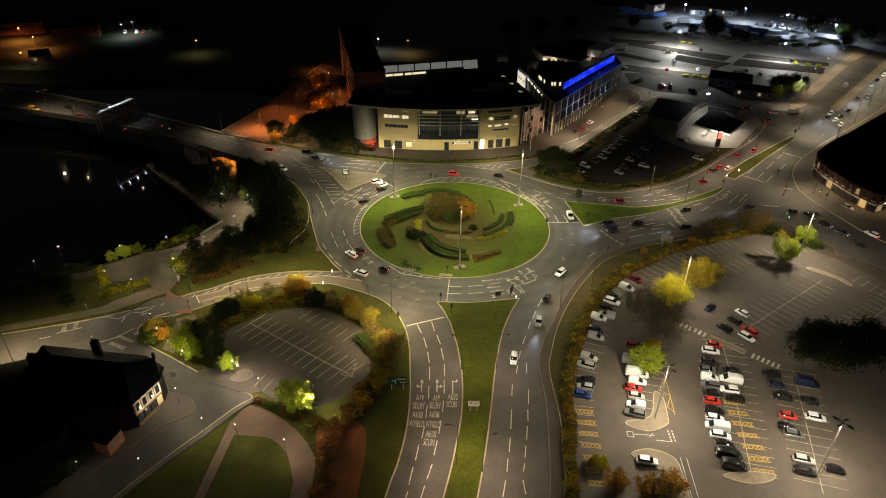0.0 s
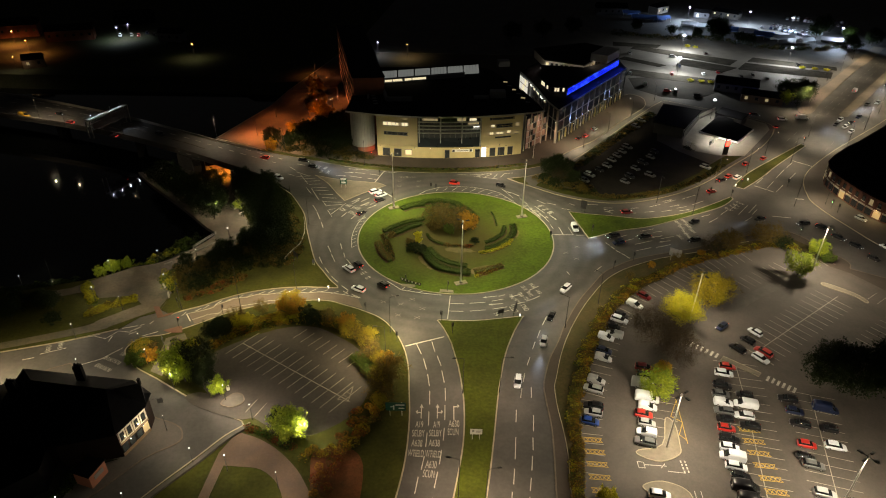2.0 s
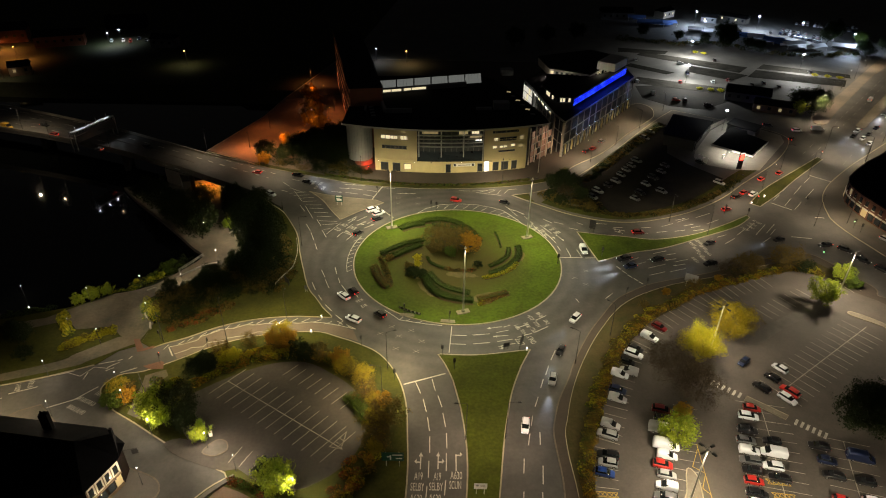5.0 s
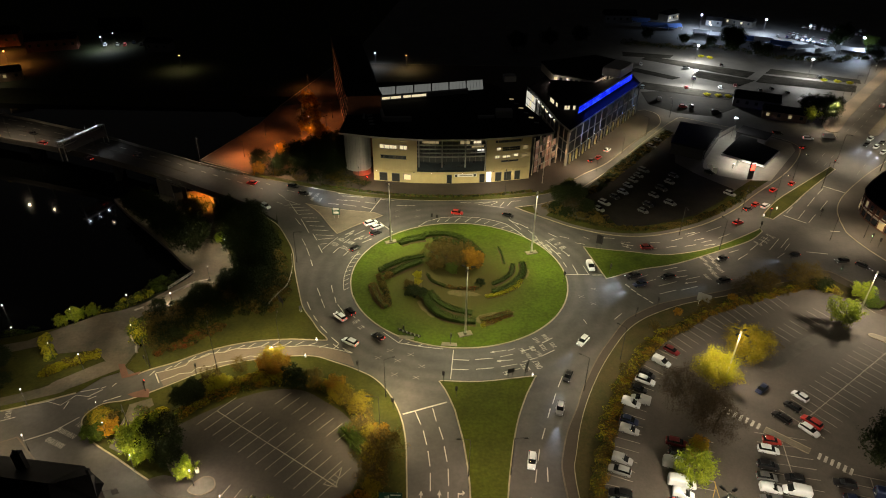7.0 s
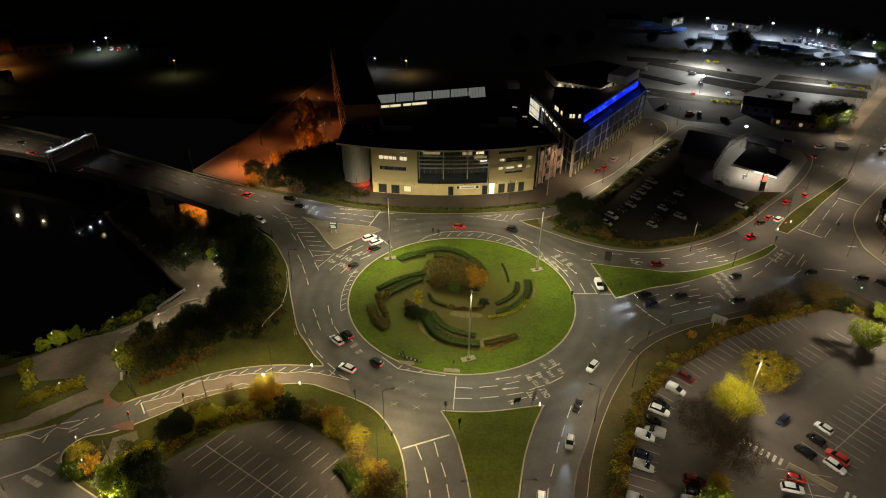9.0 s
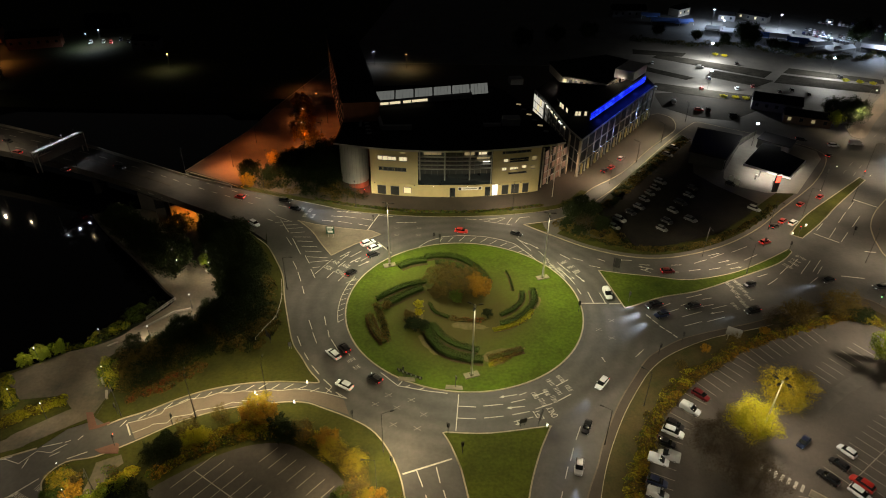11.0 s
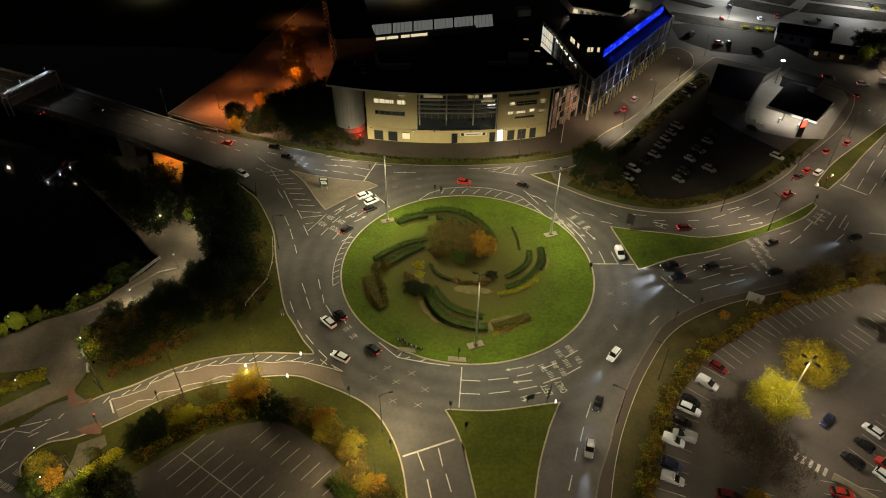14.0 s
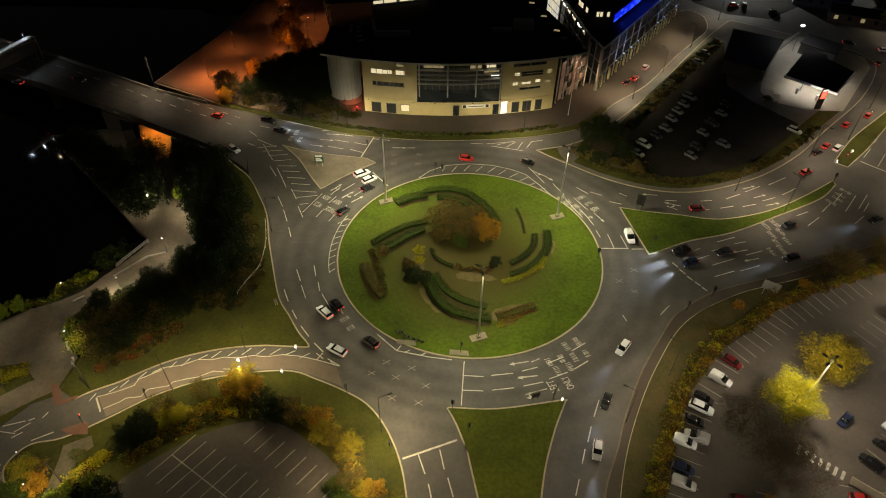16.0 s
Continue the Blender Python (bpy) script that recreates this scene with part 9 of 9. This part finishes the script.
for x, y, k, s in ((60.7, 136.6, "yellow", 0.82), (70.1, 144.6, "gold", 0.92), (75.5, 147.6, "brown", 0.75), (47.0, 110.0, "lime", 1.25), (49.8, 115.8, "gold", 0.4), (50.2, 117.6, "orange", 0.6), (99.7, 158.0, "lime", 1.3), (110.4, 168.6, "lime", 1.0), (112.4, 166.4, "bush_green", 1.3),
                   (52.6, 127.5, "bare", 1.0), (55.0, 122.4, "bare", 0.95), (50.2, 132.2, "bare", 0.9), (56.6, 127.0, "bare", 0.8), (85.0, 114.5, "dark", 0.9), (91.0, 112.0, "dark", 1.15), (98.0, 114.0, "dark", 1.1), (90.0, 118.5, "dark", 0.8), (83.5, 171.4, "brown", 0.9), (79.0, 169.6, "bare", 0.7), (87.0, 173.4, "brown", 0.8), (81.4, 171.0, "bush_dark", 1.3), (100.6, 177.0, "brown", 0.85), (96.6, 175.2, "brown", 0.9), (102.0, 174.0, "bush_dark", 1.5),
                   (43.0, 78.0, "orange", 0.9), (38.5, 76.5, "orange", 0.95), (33.0, 78.5, "orange", 0.8), (41.4, 75.0, "brown", 0.8), (30.8, 84, "bush_yellow", 1.2)):
    plant(k, x, y, 0.17, s, rt)
# south-west verge planting
ring = [(-55.5, 124.6), (-50.0, 129.0), (-44.0, 132.6), (-38.0, 134.8), (-31.0, 135.4), (-25.0, 132.4), (-19.6, 128.0), (-15.6, 122.0), (-13.4, 114.0), (-13.6, 106.0), (-17.0, 99.0), (-22.0, 94.0), (-27.5, 93.4)]
shrubbery(curve(ring, 4)[:26], 0.7, 1.8, ("bush_dark", "bush_orange", "bush_green", "bush_yellow", "bush_brown"), 1.0, "mixed hedge of green and amber shrubs", 0.14, 6)
shrubbery(curve(ring, 4)[14:], 0.8, 2.8, ("bush_orange", "bush_orange", "bush_brown", "bush_brown", "bush_yellow"), 1.2, "amber and brown autumn shrubs round a car park", 0.14, 7)
scatter(curve(ring, 4)[18:36], 4.2, 2.4, ("orange", "brown", "orange"), 0.8, seed=8)
scatter(curve(ring, 4)[22:38], 6.5, 2.0, ("gold",), 0.42, seed=9)
shrubbery(curve([(-15.6, 106), (-18.4, 98), (-22.0, 89), (-22.0, 78), (-21.5, 66)], 4), 0.8, 4.4, ("bush_brown", "bush_red", "bush_orange"), 1.1, "dense brown and red shrubs beside the road", 0.14, 9)
shrubbery(curve([(-40.0, 99.6), (-34.6, 97.6), (-29.6, 94.4)], 4), 0.6, 1.0, ("bush_green", "bush_red", "bush_green", "bush_dark"), 0.9, "low mixed hedge beside a gate", 0.14, 10)
shrubbery(curve([(-58.0, 119.0), (-61.5, 122.5), (-64, 126)], 4), 0.7, 1.6, ("bush_dark", "bush_green", "bush_brown"), 1.0, "dark mixed hedge at a car park corner", 0.14, 12)
for x, y, k, s in ((-39.0, 139.8, "gold", 0.54), (-37.4, 138.4, "orange", 0.8), (-40.4, 138.4, "orange", 0.7), (-58.8, 114.4, "lime", 1.5), (-57.2, 112.8, "lime", 1.1), (-60.0, 116.0, "lime", 1.0), (-53.8, 114.0, "dark_tall", 0.78), (-52.6, 112.0, "dark", 0.5), (-48.4, 109.0, "lime", 0.75), (-30.2, 97.4, "lime", 1.25), (-31.8, 98.6, "lime", 1.0), (-33.0, 100.0, "dark", 0.45),
                   (-70.2, 121.6, "gold", 0.42), (-69.0, 122.6, "bush_brown", 1.3), (-67.4, 119.8, "bush_orange", 1.2), (-71.6, 118.8, "bush_green", 1.0), (-69.4, 117.9, "bush_green", 0.9), (-46.0, 138.0, "brown", 0.5), (-51.6, 134.2, "brown", 0.6), (-54.6, 131.6, "bush_dark", 1.4)):
    plant(k, x, y, 0.14, s, rt)


hedge(curve([(-20.4, 121.6), (-17.8, 118.6), (-15.4, 114.6)], 4), 3.0, 1.3, LEAF_GREEN, "wedge of clipped green hedge at a car park", seed=77)


overlay("garden_path", [(-67.0, 127.4), (-63.1, 129.4), (-61.8, 127.4), (-62.9, 126.0), (-63.0, 123.2), (-63.2, 118.6), (-63.0, 114.4), (-66.2, 115.9), (-66.4, 119.6), (-66.6, 124.7)], BUFF, "worn path from a crossing to a street", "path", 0.165)
overlay("leaf_litter", curve([(-22.4, 94.6), (-18.4, 94.8), (-15.8, 92.6), (-14.8, 87.8), (-15.2, 77.2), (-17.0, 60.0), (-23.0, 60.0), (-23.4, 77.1), (-24.6, 86.3), (-25.4, 93.3)], 4, True), LITTER, "red-brown fallen leaves under roadside shrubs", "leaf litter", 0.15)
shrubbery([(-63.6, 120.2), (-61.5, 123.0), (-58.9, 125.9)], 0.35, 1.3, ("bush_yellow", "bush_orange", "bush_yellow"), 0.9, "amber hedge beside a path", 0.16, 81)
shrubbery(curve([(-51.6, 131.0), (-47.8, 133.4), (-44.0, 135.4), (-40.0, 136.6), (-35.0, 136.6)], 4), 0.3, 1.8, ("bush_yellow", "bush_orange", "bush_brown", "bush_yellow"), 1.0, "golden hedge along a car park edge", 0.14, 82)
for x, y, k, s in ((-55.0, 127.2, "dark", 0.5), (-53.0, 129.0, "dark", 0.42), (-50.4, 132.2, "yellow", 0.34), (-48.6, 133.4, "yellow", 0.3), (-70.6, 122.2, "bush_green", 1.4), (-68.2, 120.6, "bush_orange", 1.1), (-69.6, 119.2, "bush_green", 1.2), (-33.6, 134.6, "bush_dark", 1.6), (-31.6, 134.0, "bush_dark", 1.4)):
    plant(k, x, y, 0.14, s, rt)
ticket = thing("ticket_machine", "white ticket machine on a car park edge", "ticket machine", -46.9, 110.4, 0.16, 20)
part("cabinet", Shape().box((0, 0, 0), (0.6, 0.45, 1.55)), SIGN_WHITE, ticket)
part("display", Shape().box((0, -0.24, 1.0), (0.4, 0.03, 0.35)), BLACK, ticket)
part("hood", Shape().box((0, 0, 1.55), (0.7, 0.55, 0.1)), DARK_STEEL, ticket)


# north-west: embankment wood, canalside planting
def bank(x, y):
    e = np.interp(y, [p[1] for p in bank_top], [p[0] for p in bank_top])
    w = np.interp(y, [p[1] for p in plaza_e], [p[0] for p in plaza_e])
    low = np.interp(y, [p[1] for p in plaza_e], [p[2] for p in plaza_e])
    t = min(max((e - x) / max(e - w, 0.5), 0), 1)
    return float(0.08 + (low - 0.08) * t)


wood = [(-60, 209), (-53.5, 199), (-49.4, 191), (-47, 184), (-46, 176), (-46.6, 169), (-49.5, 163.5), (-57.5, 155.8), (-62, 152), (-66, 146), (-70.6, 147), (-74.5, 151.5), (-75.5, 160), (-71.5, 164.5), (-67, 168.4), (-60, 174.5), (-59, 182), (-63, 190), (-69, 200), (-74, 211), (-78, 219), (-73, 221), (-66, 216)]
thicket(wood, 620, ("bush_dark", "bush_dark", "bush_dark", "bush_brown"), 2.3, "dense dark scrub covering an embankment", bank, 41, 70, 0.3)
shrubbery(curve([(-68.3, 144.6), (-64.3, 146.7), (-60.6, 149.5), (-57.9, 152.0), (-55.8, 154.9)], 4), 0.24, 4.2, ("bush_red", "bush_brown", "bush_brown", "bush_dark"), 0.6, "row of dark red shrubs along a grass verge", 0.12, 13)
thicket([(-76.1, 158.2), (-69.4, 148.4), (-65.2, 149.0), (-57.0, 156.8), (-46.1, 162.5), (-43.6, 171.3), (-48.6, 178.0), (-62.1, 168.7)], 150, ("bush_dark", "bush_brown", "bush_brown", "bush_dark"), 1.25, "brown scrub spreading over a verge", lambda x, y: 0.12, 43, 60, 0.26)
shrubbery(curve([(-72.8, 147.0), (-75.2, 151.0), (-76.4, 154.6)], 4), 0.4, 2.6, ("bush_green", "bush_yellow", "bush_green"), 1.9, "dense bright green shrubs beside a path", 0.0, 14)
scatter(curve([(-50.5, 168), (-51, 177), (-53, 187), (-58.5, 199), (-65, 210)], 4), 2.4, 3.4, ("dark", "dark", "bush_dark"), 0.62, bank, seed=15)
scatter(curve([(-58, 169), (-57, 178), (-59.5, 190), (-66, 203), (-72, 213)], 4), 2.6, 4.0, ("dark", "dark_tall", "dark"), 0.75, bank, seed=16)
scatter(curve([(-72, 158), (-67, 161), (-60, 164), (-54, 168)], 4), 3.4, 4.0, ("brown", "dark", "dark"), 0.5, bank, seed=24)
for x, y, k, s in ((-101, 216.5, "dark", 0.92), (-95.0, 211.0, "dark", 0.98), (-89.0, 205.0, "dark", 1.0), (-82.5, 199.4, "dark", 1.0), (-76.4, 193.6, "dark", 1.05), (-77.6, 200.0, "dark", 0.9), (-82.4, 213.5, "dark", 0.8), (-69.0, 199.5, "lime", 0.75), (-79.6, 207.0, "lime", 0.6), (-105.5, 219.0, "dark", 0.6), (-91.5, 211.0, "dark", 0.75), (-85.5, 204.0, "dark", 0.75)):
    plant(k, x, y, -4.3, s, rt)
shrubbery(curve([(-121, 144.6), (-108, 148.6), (-100, 151.5)], 4), 0.7, 2.0, ("bush_dark", "bush_green", "bush_dark"), 1.2, "dark shrubs along the canal edge", -0.4, 17)
for x, y, s in ((-94.6, 153.4, 0.62), (-91.6, 155.6, 0.7), (-89.0, 157.8, 0.6), (-92.8, 156.6, 0.55)):
    plant("lime", x, y, -0.5, s, rt)
shrubbery(curve([(-88.6, 160.4), (-86, 163.4), (-83, 167), (-81, 171)], 4), 0.35, 3.0, ("bush_green", "bush_yellow", "bush_dark", "bush_green"), 1.4, "green and yellow shrubs on a canal bank", lambda x, y: -2.6, 27)
thicket([(-55.9, 159.0), (-47.5, 158.1), (-42.1, 162.4), (-42.0, 171.7), (-45.5, 180.9), (-52.3, 177.0), (-56.9, 166.2)], 110, ("bush_dark", "bush_brown", "bush_dark"), 0.9, "low dark scrub beside a grass verge", lambda x, y: 0.12, 44, 60, 0.24)
thicket([(-84.5, 176), (-79.5, 175), (-75.6, 182.5), (-79.5, 185), (-84, 181)], 60, ("bush_dark", "bush_green", "bush_dark"), 1.2, "dark green reeds at the water edge", lambda x, y: -5.8, 42)
shrubbery(curve([(-90.5, 136.4), (-87.5, 138.6), (-85.2, 140.5), (-80.6, 142.9)], 4), 0.24, 2.0, ("bush_yellow", "bush_brown", "bush_yellow"), 0.9, "amber clipped hedge between verge and apron", 0.12, 18)
shrubbery(curve([(-96.4, 149.0), (-94.0, 145.0), (-91.0, 141.0)], 4), 0.3, 1.8, ("bush_yellow", "bush_green", "bush_yellow"), 0.9, "yellow-green hedge beside a canal path", 0.12, 19)
for x, y, k, s in ((-104, 141, "bush_dark", 1.6), (-110, 139, "bush_dark", 1.8), (-100, 138, "dark", 0.5), (-108, 134, "dark", 0.55), (-116, 136, "dark", 0.6), (-97, 133, "bush_dark", 1.2)):
    plant(k, x, y, 0.12, s, rt)

shrubbery([(-68.4, 88.6), (-69.8, 84.6), (-70.8, 80.8), (-74, 76.4), (-84, 63)], 0.5, 1.6, ("bush_dark", "bush_dark", "bush_green"), 1.2, "dark unlit hedge along a yard", 0.16, 45)


def low_bench(x, y, z, a):
    b = thing("bench", "low pale stone bench beside a path", "bench", x, y, z, a)
    part("seat", Shape().box((0, 0, 0.38), (2.4, 0.5, 0.12)), CONCRETE, b)
    for u in (-0.9, 0.9):
        part("leg", Shape().box((u, 0, -0.15), (0.25, 0.42, 0.53)), CONCRETE, b)


for row in ((-79.6, 162.4, -1.75, 40), (-75.2, 148.4, 0.15, 125), (-72.6, 144.6, 0.15, 115), (-68.4, 197.4, -4.3, 60), (-71.0, 200.6, -4.3, 60)):
    low_bench(*row)
thicket([(31.5, 218.5), (36.4, 210.4), (45.4, 208.4), (54.0, 208.6), (48.3, 218.0), (47.0, 226.0), (44.2, 230.0)], 120, ("bush_dark", "bush_brown", "bush_dark"), 1.2, "dark rough scrub at a car park corner", lambda x, y: 0.14, 52, 60, 0.24)
# north side
for x, y, k, s in ((-68.5, 245.0, "dark", 0.7), (-61.0, 243.0, "dark", 0.62), (-57.0, 246.5, "dark", 0.7), (-52.5, 243.0, "dark", 0.85), (-48.0, 244.5, "dark_tall", 0.8), (-44.5, 240.5, "dark", 0.75), (-40.5, 240.0, "dark", 0.6), (-51.0, 255.0, "dark", 0.8), (-44.0, 247.5, "dark", 0.95), (-40.0, 246.5, "dark_tall", 0.8), (-46.0, 253.0, "dark", 0.95), (-42.5, 258.5, "dark", 0.9), (-55.5, 250.5, "dark", 0.8), (-37.5, 243.5, "dark", 0.7), (-46.5, 262.0, "orange", 1.0), (-50.0, 270.5, "orange", 1.1), (-57.0, 262.0, "orange", 0.8), (-53.4, 277.5, "orange", 1.2), (-57.5, 279.0, "orange", 1.1), (-58.6, 284.6, "brown", 0.9), (-57.6, 290.0, "orange", 1.2), (-60.6, 297.0, "brown", 0.9), (-60.0, 304.0, "orange", 1.2), (-63.4, 312.0, "orange", 1.2), (-67.6, 240.2, "orange", 0.8), (-62.6, 257.6, "orange", 0.9),
                   (37.6, 222.0, "dark", 0.6), (40.4, 216.0, "bare", 0.6), (42.0, 228.0, "dark", 0.5), (45.6, 214.6, "dark", 0.5), (38.6, 213.0, "bush_dark", 1.4), (44.5, 223.0, "dark", 0.55), (41.0, 222.0, "dark", 0.5), (37.0, 214.6, "bush_brown", 1.2), (36.0, 217.0, "bush_dark", 1.3), (48.0, 209.5, "bush_brown", 1.3)):
    plant(k, x, y, 0.14, s, rt)
shrubbery(curve([(-44, 232.5), (-30, 228.5), (-10, 225.4), (12, 226.4), (30, 230.6)], 4), 0.3, 1.3, ("bush_dark", "bush_green", "bush_brown"), 0.22, "low clipped shrubs along a grass strip", 0.16, 20)
thicket([(-70, 243.5), (-62, 238.6), (-48, 234.4), (-36, 231.6), (-31, 233.6), (-36.5, 239.5), (-40, 250), (-50, 252), (-60, 248), (-68, 248)], 130, ("bush_dark", "bush_dark", "bush_brown"), 1.7, "dark shrubs filling a forecourt corner", lambda x, y: 0.14, 51, 60, 0.28)
shrubbery([(-43, 238.5), (-34, 236.0), (-27.5, 233.5)], 0.5, 3.4, ("bush_dark", "bush_brown", "bush_dark"), 1.5, "dark shrubs under a silver tower", 0.14, 21)
shrubbery(curve([(44, 208.5), (58, 204.9), (70, 206.5), (84, 213.5), (97, 223.5), (105, 232)], 4), 0.8, 1.8, ("bush_brown", "bush_dark", "bush_brown"), 0.9, "low brown shrubs round an unlit car park", 0.16, 22)
thicket([(47.6, 229.0), (52.0, 229.6), (65.6, 247.6), (82.6, 269.6), (95.0, 286.0), (93.4, 289.4), (79.4, 273.0), (62.0, 250.2)], 420, ("bush_dark", "bush_brown", "bush_dark"), 0.42, "dark rough scrub between road and car park", lambda x, y: 0.14, 23, 34, 0.2)
for x, y, k, s in ((158.6, 301.0, "lime", 1.25), (165.4, 301.6, "dark", 1.05), (171.0, 309.5, "dark", 0.95), (163.4, 310.5, "dark", 0.9), (236, 430, "dark", 1.0), (246, 442, "dark", 1.1), (256, 430, "green", 1.0), (262, 412, "dark", 1.0), (176, 428, "dark", 0.7), (60, 420, "dark", 1.0), (80, 430, "dark", 1.0), (40, 410, "dark", 1.1)):
    plant(k, x, y, 0.0, s, rt)
for x, y in ((146, 404), (150, 402), (196, 362), (202, 360), (207, 358), (126, 336), (131, 335), (136, 334)):
    plant("bush_yellow", x, y, 0.0, 1.0, rt, 0.6)
# planting between the open parking ground and the market
shrubbery(curve([(106.6, 432.3), (144.8, 422.2), (160.2, 428.0), (170.2, 421.3), (184.6, 408.1), (201.6, 403.3), (217.0, 401.0), (241.6, 408.1)], 4), 1.3, 7.0, ("bush_dark", "bush_dark", "bush_brown"), 2.4, "dark belt of shrubs behind a parking ground", 0.0, 71, 60, 0.4)
for x, y, s in ((171.1, 431.1, 1.1), (171.7, 423.7, 1.2), (167.9, 416.4, 0.9), (180.3, 412.4, 0.7), (184.6, 408.1, 0.7), (245.2, 407.0, 0.8), (243.5, 398.1, 0.7), (158.1, 425.4, 0.6), (144.0, 432.0, 0.6), (123.7, 441.0, 0.7)):
    plant("dark", x, y, 0.0, s, rt)
